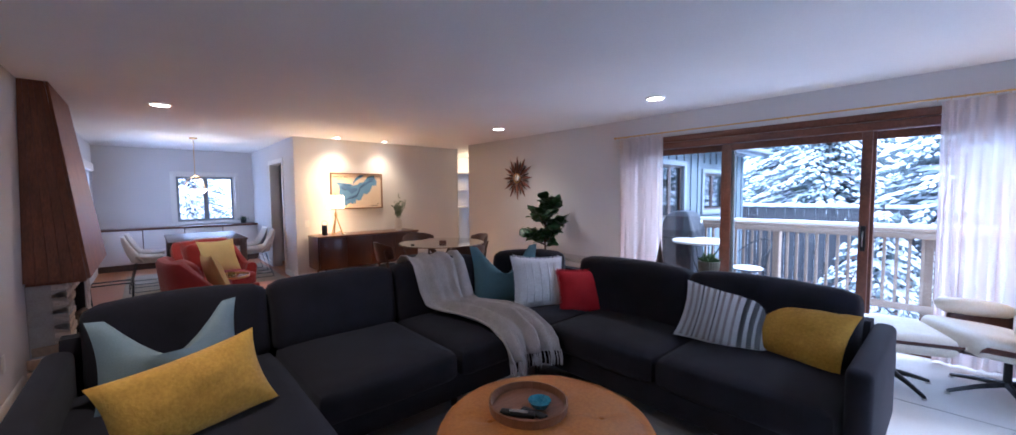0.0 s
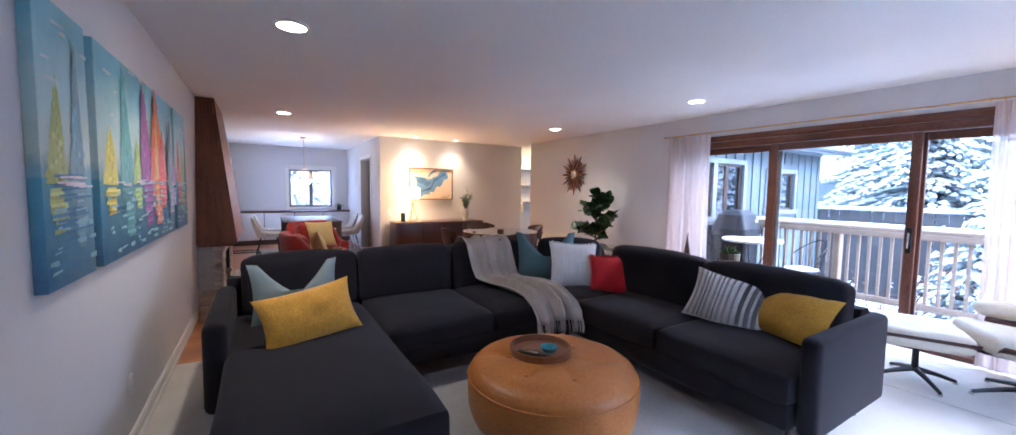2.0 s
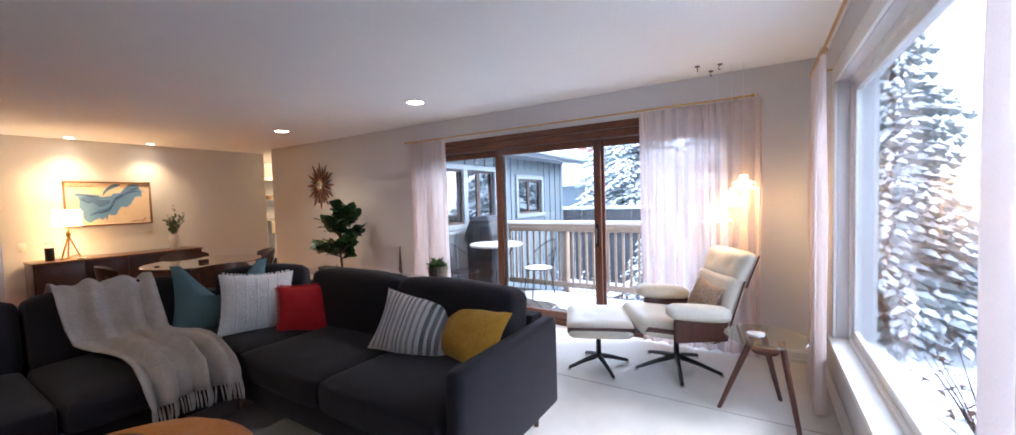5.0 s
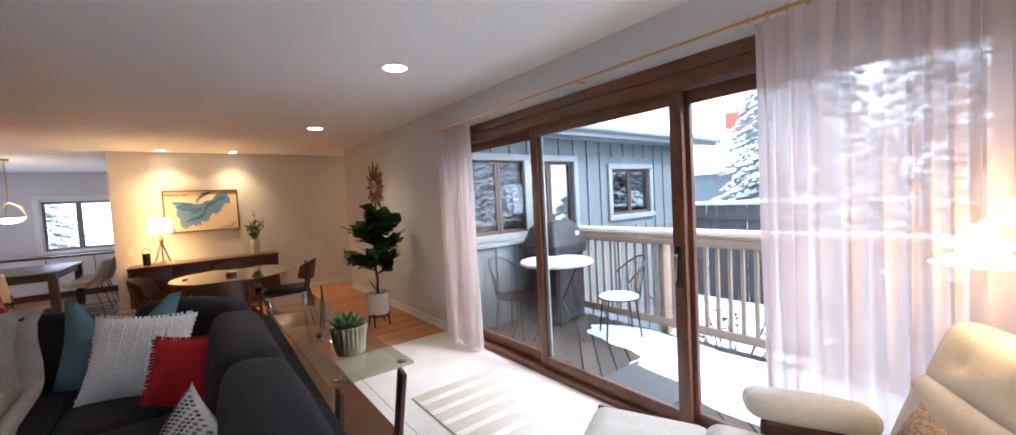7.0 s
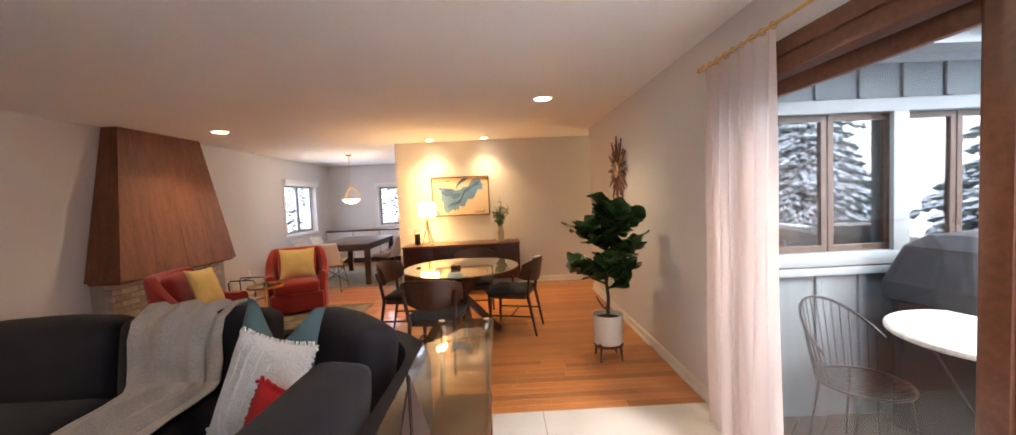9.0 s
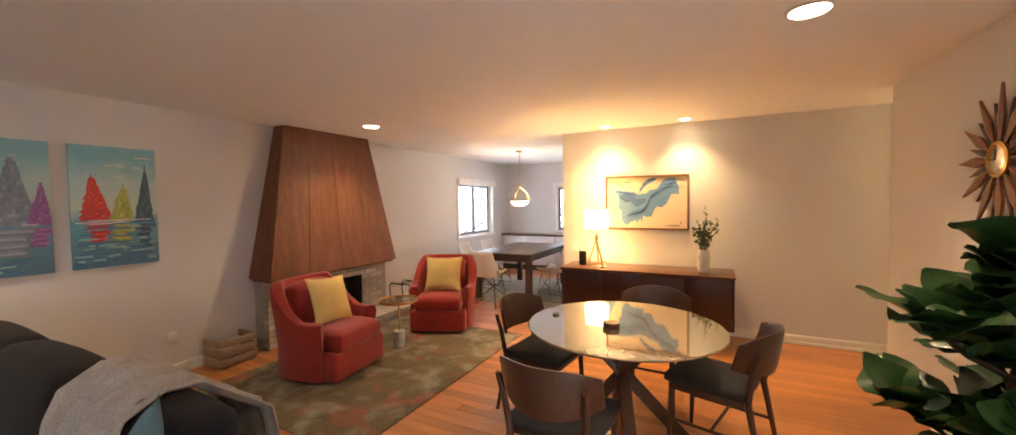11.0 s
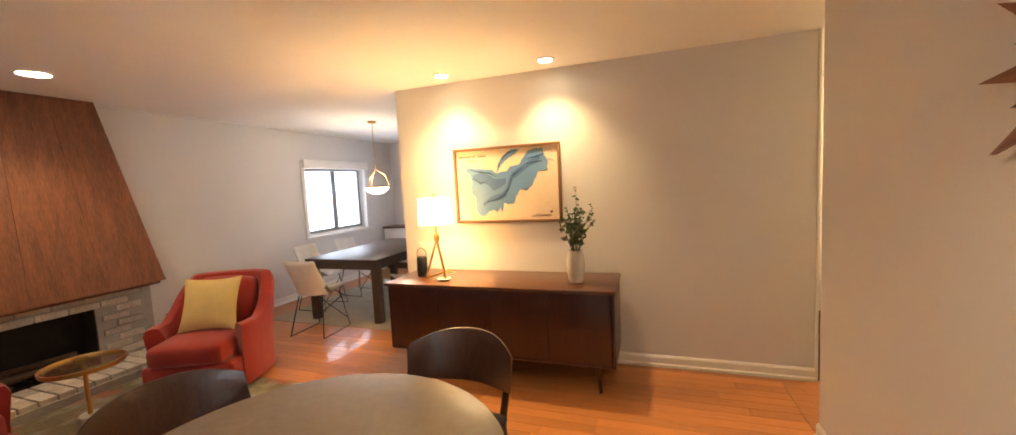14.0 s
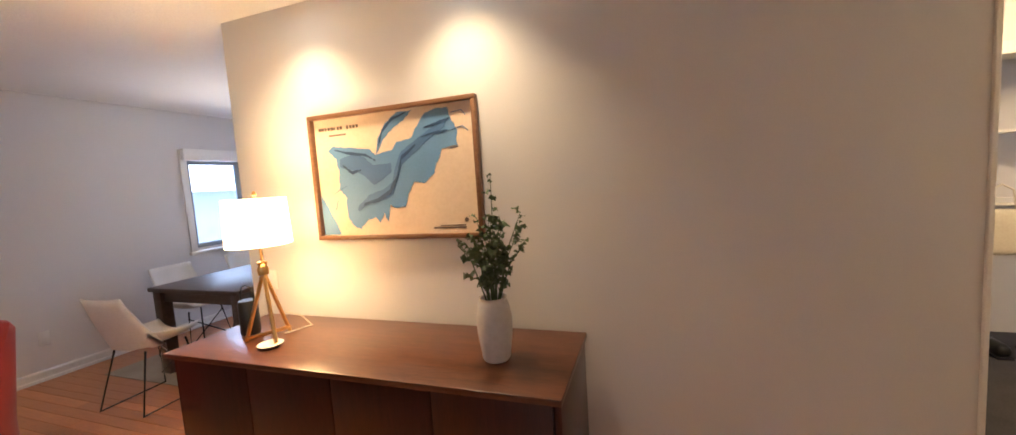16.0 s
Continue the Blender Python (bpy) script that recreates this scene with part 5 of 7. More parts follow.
def faded_rug_material():
    m = surface("faded_vintage_rug", (0.20, 0.15, 0.085), (0.10, 0.08, 0.05), 0.95, size=2.6, fine=60, bump=0.6)
    nt = m.node_tree
    n, lk = nt.nodes, nt.links
    bs = n["Principled BSDF"]
    base = bs.inputs["Base Color"].links[0].from_socket
    tc = [q for q in n if q.type == "TEX_COORD"][0]
    nz = n.new("ShaderNodeTexNoise")
    nz.inputs["Scale"].default_value, nz.inputs["Detail"].default_value = 3.2, 8
    lk.new(tc.outputs["Object"], nz.inputs["Vector"])
    rp_ = n.new("ShaderNodeValToRGB")
    rp_.color_ramp.elements[0].position, rp_.color_ramp.elements[1].position = 0.54, 0.66
    lk.new(nz.outputs[0], rp_.inputs[0])
    mx = n.new("ShaderNodeMixRGB")
    mx.inputs[2].default_value = (0.30, 0.10, 0.06, 1)
    lk.new(rp_.outputs[0], mx.inputs[0])
    lk.new(base, mx.inputs[1])
    nz2 = n.new("ShaderNodeTexNoise")
    nz2.inputs["Scale"].default_value, nz2.inputs["Detail"].default_value = 4.5, 8
    lk.new(tc.outputs["Object"], nz2.inputs["Vector"])
    rp2 = n.new("ShaderNodeValToRGB")
    rp2.color_ramp.elements[0].position, rp2.color_ramp.elements[1].position = 0.5, 0.62
    lk.new(nz2.outputs[1], rp2.inputs[0])
    mx2 = n.new("ShaderNodeMixRGB")
    mx2.inputs[2].default_value = (0.26, 0.25, 0.20, 1)
    lk.new(rp2.outputs[0], mx2.inputs[0])
    lk.new(mx.outputs[0], mx2.inputs[1])
    lk.new(mx2.outputs[0], bs.inputs["Base Color"])
    return m


rug("area_rug", -0.75, 1.12, 5.75, 8.25, faded_rug_material(), "faded vintage rug in olive, rust and grey under the red armchairs")
GREYRUG = surface("pale_blue_grey_rug", (0.50, 0.50, 0.50), (0.38, 0.385, 0.39), 0.95, size=3, fine=120, bump=0.7)
rug("living_rug", 0.15, 2.1, 1.3, 3.9, GREYRUG, "soft pale grey rug under the round ottoman", t=0.012)


def canvas(y0, y1, z0, z1, label, sails, seed):
    """Stretched canvas of a sailing scene on the west wall; sails: (y, z of the base, width, height, colour, lean)."""
    rnd = random.Random(seed)
    o = thing("canvas_painting", (WX + 0.001, y0, z0), 0, label, "painting", "sailboat canvases")
    w, h = y1 - y0, z1 - z0
    mat = paint_field()
    part("canvas", block((0, 0, 0), (0.035, w, h), 0.003), mat, o)
    layer = [0]

    def dab(b, pts):
        layer[0] += 1
        x = 0.0353 + 0.00003 * layer[0]
        q = [b.verts.new((x, max(0.003, min(w - 0.003, p)), max(0.003, min(h - 0.003, r)))) for p, r in pts]
        b.faces.new(q)

    def varied(col, i):
        return [col, tuple(min(1, c * 1.2 + 0.05) for c in col), tuple(c * 0.8 for c in col)][i]
    for u, v, sw, sh, col, lean in sails:
        tones = [bmesh.new() for _ in range(3)]
        apex = u + lean * sh * 0.3
        for k in range(16):
            f = k / 16
            yc = u + (apex - u) * f
            half = sw * 0.5 * (1 - f) ** 0.85
            z0, dz = v + sh * f, sh * rnd.uniform(0.10, 0.2)
            e = rnd.uniform(-0.012, 0.012)
            top = half * 0.72
            dab(tones[0], [(yc - half + e, z0), (yc + half * rnd.uniform(0.75, 1.0), z0 + rnd.uniform(-0.008, 0.008)), (apex * 0.12 + yc * 0.88 + top, z0 + dz), (apex * 0.12 + yc * 0.88 - top, z0 + dz)] if f < 0.85 else [(yc - half, z0), (yc + half, z0), (apex, v + sh), (apex - 0.004, v + sh)])
            for t in (1, 2):
                o_, ww = rnd.uniform(-0.7, 0.4) * half, half * rnd.uniform(0.15, 0.45)
                dab(tones[t], [(yc + o_, z0), (yc + o_ + ww, z0 + 0.01), (yc + o_ + ww * 0.7, z0 + dz * 0.9), (yc + o_ - 0.006, z0 + dz * 0.8)])
        for k in range(12):
            f = k / 12
            z0 = v - 0.035 - sh * 0.45 * f
            half = sw * 0.5 * (1 - 0.45 * f) * rnd.uniform(0.5, 1.0)
            c_ = u + rnd.uniform(-0.02, 0.02)
            dab(tones[k % 3], [(c_ - half, z0), (c_ + half, z0 + rnd.uniform(-0.006, 0.006)), (c_ + half * 0.9, z0 + 0.02), (c_ - half * 0.92, z0 + 0.018)])
        for i, b in enumerate(tones):
            part("sail_stroke", b, paint(varied(col, i)), o, smooth=False, kind="stuff")
    for name_, col_, lo, hi, cnt in (("cloud_stroke", (0.66, 0.74, 0.74), 0.45, 0.97, 34), ("lilac_stroke", (0.56, 0.52, 0.62), 0.36, 0.44, 16), ("water_glint", (0.30, 0.58, 0.62), 0.03, 0.34, 30)):
        bm = bmesh.new()
        for k in range(int(cnt * w / 0.9) + 4):
            u_, v_ = rnd.uniform(0, w - 0.06), rnd.uniform(lo, hi) * h
            if any(abs(u_ + 0.04 - su) < sw_ * 0.6 and sv < v_ < sv + sh_ for su, sv, sw_, sh_, _, _ in sails):
                continue
            L_ = rnd.uniform(0.04, 0.13)
            dab(bm, [(u_, v_), (u_ + L_, v_ + rnd.uniform(-0.01, 0.01)), (u_ + L_ * 0.9, v_ + 0.014), (u_ + 0.01, v_ + 0.012)])
        part(name_, bm, paint(col_), o, smooth=False, kind="stuff")
    bm = bmesh.new()
    for k in range(26):
        u, v = rnd.uniform(0.02, w - 0.2), rnd.uniform(0.02, 0.40) * h
        L = rnd.uniform(0.05, 0.2)
        L = min(L, w - 0.01 - u)
        q = [bm.verts.new((0.0405 + 0.0001 * k, u + a * L, v + b * 0.012 + 0.004 * rnd.random())) for a, b in ((0, 0), (1, 0.3), (1, 1), (0, 0.8))]
        bm.faces.new(q)
    part("water_stroke", bm, paint((0.05, 0.22, 0.42)), o, smooth=False, kind="stuff")
    bm = bmesh.new()
    for k in range(9):
        u, v = rnd.uniform(0.0, w - 0.16), 0.36 * h + rnd.uniform(-0.01, 0.03)
        q = [bm.verts.new((0.0432 + 0.0001 * k, max(0.004, u) + a * 0.14, v + b * 0.010)) for a, b in ((0, 0), (1, 0.3), (1, 1), (0, 0.8))]
        bm.faces.new(q)
    part("foam_stroke", bm, paint((0.75, 0.72, 0.78)), o, smooth=False, kind="stuff")
    return o


PAINTS = {}


def paint(col):
    key = tuple(round(c, 3) for c in col)
    if key not in PAINTS:
        PAINTS[key] = surface("oil_paint", col, tuple(min(1, c * 0.75 + 0.03) for c in col), 0.5, size=16, fine=60, bump=0.5, stretch=(1, 1, 0.35))
    return PAINTS[key]


def paint_field():
    if "field" in PAINTS:
        return PAINTS["field"]
    m = surface("painted_sea_and_sky", (0.40, 0.60, 0.58), (0.22, 0.46, 0.52), 0.5, size=6, fine=40, bump=0.4)
    nt = m.node_tree
    n, lk = nt.nodes, nt.links
    bs = n["Principled BSDF"]
    sky_ = bs.inputs["Base Color"].links[0].from_socket
    tc = [q for q in n if q.type == "TEX_COORD"][0]
    sx = n.new("ShaderNodeSeparateXYZ")
    lk.new(tc.outputs["Object"], sx.inputs[0])
    nz = n.new("ShaderNodeTexNoise")
    nz.inputs["Scale"].default_value = 9
    lk.new(tc.outputs["Object"], nz.inputs["Vector"])
    ad = n.new("ShaderNodeMath")
    ad.operation = "MULTIPLY_ADD"
    ad.inputs[1].default_value = 0.22
    lk.new(nz.outputs[0], ad.inputs[0])
    lk.new(sx.outputs[2], ad.inputs[2])
    rp_ = n.new("ShaderNodeValToRGB")
    e = rp_.color_ramp.elements
    e[0].position, e[0].color = 0.15, (0.015, 0.10, 0.26, 1)
    e[1].position, e[1].color = 0.50, (0.10, 0.36, 0.50, 1)
    q = rp_.color_ramp.elements.new(0.56)
    q.color = (0.66, 0.72, 0.60, 1)
    q = rp_.color_ramp.elements.new(0.80)
    q.color = (0.50, 0.70, 0.70, 1)
    q = rp_.color_ramp.elements.new(1.0)
    q.color = (0.20, 0.50, 0.62, 1)
    lk.new(ad.outputs[0], rp_.inputs[0])
    mx = n.new("ShaderNodeMixRGB")
    mx.inputs[0].default_value = 0.75
    lk.new(sky_, mx.inputs[1])
    lk.new(rp_.outputs[0], mx.inputs[2])
    lk.new(mx.outputs[0], bs.inputs["Base Color"])
    PAINTS["field"] = m
    return m


PZ0, PZ1 = 1.06, 2.04
canvas(2.92, 3.36, PZ0, PZ1, "narrow canvas of pale sails on blue-green water on the grey wall", [(0.12, 0.36, 0.2, 0.34, (0.45, 0.55, 0.15), 0.2), (0.30, 0.36, 0.16, 0.5, (0.2, 0.4, 0.5), 0.1)], 1)
canvas(3.46, 5.18, PZ0, PZ1, "large canvas of purple and orange sails mirrored in blue-green water", [(0.16, 0.36, 0.26, 0.26, (0.72, 0.66, 0.08), 0.1), (0.44, 0.36, 0.28, 0.58, (0.12, 0.42, 0.44), -0.25), (0.62, 0.36, 0.22, 0.24, (0.42, 0.60, 0.16), 0.3), (0.86, 0.38, 0.36, 0.56, (0.30, 0.05, 0.34), -0.45), (1.12, 0.38, 0.46, 0.59, (0.86, 0.16, 0.05), -0.05), (1.26, 0.38, 0.34, 0.34, (0.80, 0.05, 0.05), 0.1), (1.08, 0.39, 0.12, 0.52, (0.90, 0.42, 0.10), 0.05), (1.52, 0.36, 0.28, 0.46, (0.22, 0.28, 0.38), 0.1), (1.66, 0.36, 0.14, 0.30, (0.30, 0.12, 0.36), 0.1)], 2)
canvas(5.28, 5.82, PZ0, PZ1, "narrow canvas of red and dark blue sails on blue-green water", [(0.15, 0.38, 0.22, 0.34, (0.72, 0.06, 0.05), -0.3), (0.30, 0.36, 0.18, 0.30, (0.45, 0.50, 0.12), 0.2), (0.45, 0.36, 0.14, 0.44, (0.05, 0.14, 0.22), 0.1)], 3)


def outlet(x, y, z, face, label, category="outlet", tall=0.115):
    """face: degrees, the way it looks (0 is +x)."""
    o = thing("wall_outlet", (x, y, z), face, label, category)
    part("plate", block((0.001, -0.036, -tall / 2), (0.007, 0.036, tall / 2), 0.003), TRIM, o)
    part("socket", block((0.0075, -0.018, -0.035), (0.009, 0.018, 0.035), 0.001), TRIM, o)


outlet(WX, 3.9, 0.34, 0, "white wall outlet low on the grey wall")
outlet(WX, 5.9, 0.34, 0, "white wall outlet low on the grey wall beside the fireplace")
outlet(1.47, NY, 0.95, -90, "white wall outlet above the walnut sideboard")
outlet(WX, 9.3, 0.36, 0, "white wall outlet low on the grey wall beyond the red armchairs")


# ---- fireplace ----
FY0, FY1, FX = 6.66, 8.38, -1.10


def fireplace():
    hood = thing("fireplace_hood", (0, 0, 0), 0, "tapering red-brown wooden chimney hood hanging over the whitewashed brick hearth", "fireplace hood")
    t0, t1, b0, b1 = 6.94, 8.16, 6.60, 8.44
    zt, zb = H - 0.002, 0.76
    xt, xb = -1.16, -0.96
    n = 4
    for k in range(n):
        f0, f1 = k / n, (k + 1) / n
        g = 0.0015
        bm = bmesh.new()
        q = [(xb, b0 + (b1 - b0) * f0 + g, zb), (xb, b0 + (b1 - b0) * f1 - g, zb), (xt, t0 + (t1 - t0) * f1 - g, zt), (xt, t0 + (t1 - t0) * f0 + g, zt)]
        v = [bm.verts.new(p) for p in q] + [bm.verts.new((p[0] - 0.02, p[1], p[2])) for p in q]
        for f in ((0, 1, 2, 3), (7, 6, 5, 4), (0, 4, 5, 1), (1, 5, 6, 2), (2, 6, 7, 3), (3, 7, 4, 0)):
            bm.faces.new([v[i] for i in f])
        bmesh.ops.recalc_face_normals(bm, faces=bm.faces)
        part("front_panel", bm, HOODWOOD, hood, smooth=False)
    for yb, yt, s in ((b0, t0, -1), (b1, t1, 1)):
        for k in range(5):
            f0, f1 = k / 5, (k + 1) / 5
            bm = bmesh.new()
            lx = lambda f, z: WX + 0.002 + ((xb if z == zb else xt) - 0.022 - WX - 0.002) * f
            q = [(lx(f0, zb) + 0.001, yb, zb), (lx(f1, zb) - 0.001, yb, zb), (lx(f1, zt) - 0.001, yt, zt), (lx(f0, zt) + 0.001, yt, zt)]
            v = [bm.verts.new(p) for p in q] + [bm.verts.new((p[0], p[1] - s * 0.02, p[2])) for p in q]
            for f in ((0, 1, 2, 3), (7, 6, 5, 4), (0, 4, 5, 1), (1, 5, 6, 2), (2, 6, 7, 3), (3, 7, 4, 0)):
                bm.faces.new([v[i] for i in f])
            bmesh.ops.recalc_face_normals(bm, faces=bm.faces)
            part("side_board", bm, HOODWOOD, hood, smooth=False)
    part("bottom_edge", block((WX + 0.01, b0 + 0.03, zb - 0.03), (xb - 0.03, b1 - 0.03, zb - 0.003), 0.004), HOODWOOD, hood)

    h = thing("brick_hearth", (0, 0, 0), 0, "whitewashed brick fireplace with a black firebox and a low raised hearth", "fireplace")
    o0, o1, oz = 7.05, 7.95, 0.62
    bm = block((WX + 0.002, FY0, 0), (FX - 0.012, o0, 0.73))
    block((WX + 0.002, o1, 0), (FX - 0.012, FY1, 0.73), bm=bm)
    block((WX + 0.002, o0, oz), (FX - 0.012, o1, 0.73), bm=bm)
    block((FX, FY0 + 0.3, 0), (FX + 0.42, FY1 - 0.1, 0.075), bm=bm)
    part("core", bm, MORTAR, h, smooth=False)
    bm = block((WX + 0.004, o0 + 0.002, 0.10), (WX + 0.02, o1 - 0.002, oz - 0.002))
    block((WX + 0.022, o0 + 0.002, 0.08), (FX - 0.015, o1 - 0.002, 0.10), bm=bm)
    block((WX + 0.022, o0 + 0.001, 0.10), (FX - 0.02, o0 + 0.012, oz), bm=bm)
    block((WX + 0.022, o1 - 0.012, 0.10), (FX - 0.02, o1 - 0.001, oz), bm=bm)
    block((WX + 0.022, o0, oz - 0.012), (FX - 0.02, o1, oz - 0.001), bm=bm)
    part("firebox", bm, SOOT_AND_SHADE, h, smooth=False)
    rnd = random.Random(8)
    bl, bh = 0.195, 0.056
    variants = []
    for k in range(5):
        m_ = block((0, 0, 0), (0.10, bl, bh), 0.005, 1)
        for v in m_.verts:
            v.co += Vector([rnd.uniform(-0.002, 0.002) for _ in range(3)])
        variants.append(mesh_of("brick", m_, BRICK, False))
    variants_top = [mesh_of("brick", block((0, 0, 0), (bl, 0.095, bh), 0.005, 1), BRICK, False)]
    halves = mesh_of("brick", block((0, 0, 0), (0.10, bl / 2 - 0.005, bh), 0.005, 1), BRICK, False)

    def brick(x, y, z, me):
        o = new("brick", me)
        o.parent, o.location = h, (x, y, z)
    row = 0
    z = 0.004
    while z + bh < 0.735:
        y = FY0 + (0.0 if row % 2 == 0 else bl / 2 + 0.005)
        if row % 2:
            brick(FX - 0.10 + rnd.uniform(-0.003, 0.003), FY0, z, halves)
        while y + bl <= FY1 + 0.01:
            if not (y + bl > o0 + 0.03 and y < o1 - 0.03 and z < oz - 0.02) or z > oz - 0.02:
                brick(FX - 0.10 + rnd.uniform(-0.003, 0.003), y, z, rnd.choice(variants))
            y += bl + 0.01
        z += bh + 0.011
        row += 1
    for r in range(4):
        for k in range(15):
            brick(FX + 0.006 + r * 0.205 if r < 2 else FX + 0.006 + (r - 2) * 0.205, FY0 + 0.31 + k * 0.105, 0.064 if r < 2 else -0.0, variants_top[0]) if r < 2 else None
    gr = thing("fire_grate", (-1.17, 7.5, 0.10), 0, "black iron fire grate with charred logs in the firebox", "fire grate")
    for k in range(7):
        part("bar", block((-0.10, -0.30 + 0.1 * k, 0.05), (0.10, -0.29 + 0.1 * k, 0.065)), BLACK, gr)
    part("log", tube([(0.0, -0.30, 0.10), (0.02, 0.28, 0.11)], [0.035, 0.03], 10), BARK, gr)
    part("log", tube([(-0.05, -0.22, 0.15), (0.05, 0.30, 0.155)], [0.03, 0.033], 10), BARK, gr)


fireplace()
w = thing("log_rack", (-0.95, 8.62, 0), 0, "low black iron log rack beside the brick hearth", "log rack")
for y in (-0.12, 0.14):
    part("hoop", tube([(-0.18, y, 0), (-0.20, y, 0.34), (-0.17, y, 0.38), (0.17, y, 0.38), (0.20, y, 0.34), (0.18, y, 0)], 0.008), BLACK, w)
part("bar", tube([(-0.19, -0.12, 0.06), (-0.19, 0.14, 0.06)], 0.007), BLACK, w)
part("bar", tube([(0.19, -0.12, 0.06), (0.19, 0.14, 0.06)], 0.007), BLACK, w)
part("bar", tube([(0.0, -0.12, 0.38), (0.0, 0.14, 0.38)], 0.007), BLACK, w)
wb = thing("wood_crate", (-1.15, 6.30, 0), 4, "small rough wooden crate beside the brick hearth", "crate")
for z in (0.02, 0.11, 0.20):
    part("slat", block((0.12, -0.16, z), (0.135, 0.16, z + 0.07), 0.003), RAILWOOD, wb)
    part("slat", block((-0.135, -0.175, z), (0.135, -0.16, z + 0.07), 0.003), RAILWOOD, wb)
    part("slat", block((-0.135, 0.16, z), (0.135, 0.175, z + 0.07), 0.003), RAILWOOD, wb)
part("bottom", block((-0.13, -0.16, 0.0), (0.12, 0.16, 0.015), 0.002), RAILWOOD, wb)


# ---- red armchairs and their table ----
def armchair(at, turn, seed):
    """Faces -y at turn 0."""
    c = thing("armchair", at, turn, "rust red upholstered armchair with a curved back and skirted base", "armchair", "red armchairs")
    bm = bmesh.new()
    n = 30
    # one sweeping shell: left arm, back, right arm
    rows = []
    for i in range(n + 1):
        a = radians(-125 + 250 * i / n)
        s, co = math.sin(a), math.cos(a)
        ex = 0.385 * (abs(s) ** 0.55) * math.copysign(1, s)
        ey = 0.36 * (abs(co) ** 0.7) * math.copysign(1, co)
        back = max(0.0, math.cos(a)) ** 0.8
        top = 0.53 + 0.32 * min(1, back * 1.25)
        flare = 0.02 + 0.03 * back
        sec = []
        for d, z in ((0, 0.03), (0.0, 0.30), (flare, top - 0.05), (flare - 0.015, top - 0.012), (flare - 0.05, top), (flare - 0.085, top - 0.012), (flare - 0.10, top - 0.05), (-0.10, 0.40), (-0.10, 0.20)):
            k = 1 + d / 0.37
            sec.append(bm.verts.new((ex * k, ey * k + 0.02, z)))
        rows.append(sec)
    for p, q in zip(rows, rows[1:]):
        for k in range(len(p)):
            k2 = (k + 1) % len(p)
            bm.faces.new((p[k], q[k], q[k2], p[k2]))
    bm.faces.new(rows[0])
    bm.faces.new(rows[-1][::-1])
    bmesh.ops.recalc_face_normals(bm, faces=bm.faces)
    part("shell", bm, RED, c)
    part("skirt", block((-0.33, -0.35, 0.02), (0.33, 0.30, 0.27), 0.03, 3), RED, c)
    part("seat_cushion", pad(0.56, 0.62, 0.17, 0.05, 0.02, seed, m=Matrix.Translation((0, -0.06, 0.345))), RED, c)
    part("back_cushion", pad(0.50, 0.16, 0.40, 0.06, 0.03, seed + 1, m=pose(0, 0.22, 0.60, -10, 0, 0)), RED, c)
    part("swivel_base", lathe([(0, 0), (0.26, 0), (0.26, 0.02), (0, 0.02)], 28), BLACK, c)


armchair((0.08, 8.14, 0.011), 24, 5)
armchair((-0.10, 6.62, 0.011), 98, 7)
throw_pillow("throw_pillow", (0.13, 8.06, 0.455), 0.46, 0.44, 0.14, YELLOW, 24, 20, "pale yellow square pillow leaning in the red armchair", 12)
throw_pillow("throw_pillow", (-0.02, 6.61, 0.455), 0.46, 0.44, 0.14, YELLOW, 98, 20, "pale yellow square pillow leaning in the red armchair", 13, 5)
d = thing("drinks_table", (0.10, 7.32, 0.011), 0, "small brass drinks table with glass top and white marble foot", "table")
part("foot", lathe([(0, 0), (0.058, 0), (0.06, 0.008), (0.06, 0.17), (0.055, 0.175), (0, 0.175)], 28), MARBLE, d, "white marble drum foot")
part("stem", tube([(0, 0, 0.17), (0, 0, 0.49)], 0.012), BRASS, d)
part("rim", lathe([(0.17, 0.492), (0.20, 0.488), (0.205, 0.515), (0.197, 0.515), (0.193, 0.497), (0.17, 0.497), (0.17, 0.492)], 40), BRASS, d)
part("tabletop", lathe([(0, 0.498), (0.192, 0.498), (0.192, 0.504), (0, 0.504)], 40), TABLEGLASS, d)
bm = lathe([(0, 0), (0.034, 0), (0.036, 0.05), (0.033, 0.05), (0.031, 0.006), (0, 0.006)], 20)
g = part("drinking_glass", bm, TABLEGLASS, None, "small clear glass tumbler on the brass drinks table", category="glass")
g.location = (0.12, 7.30, 0.516)


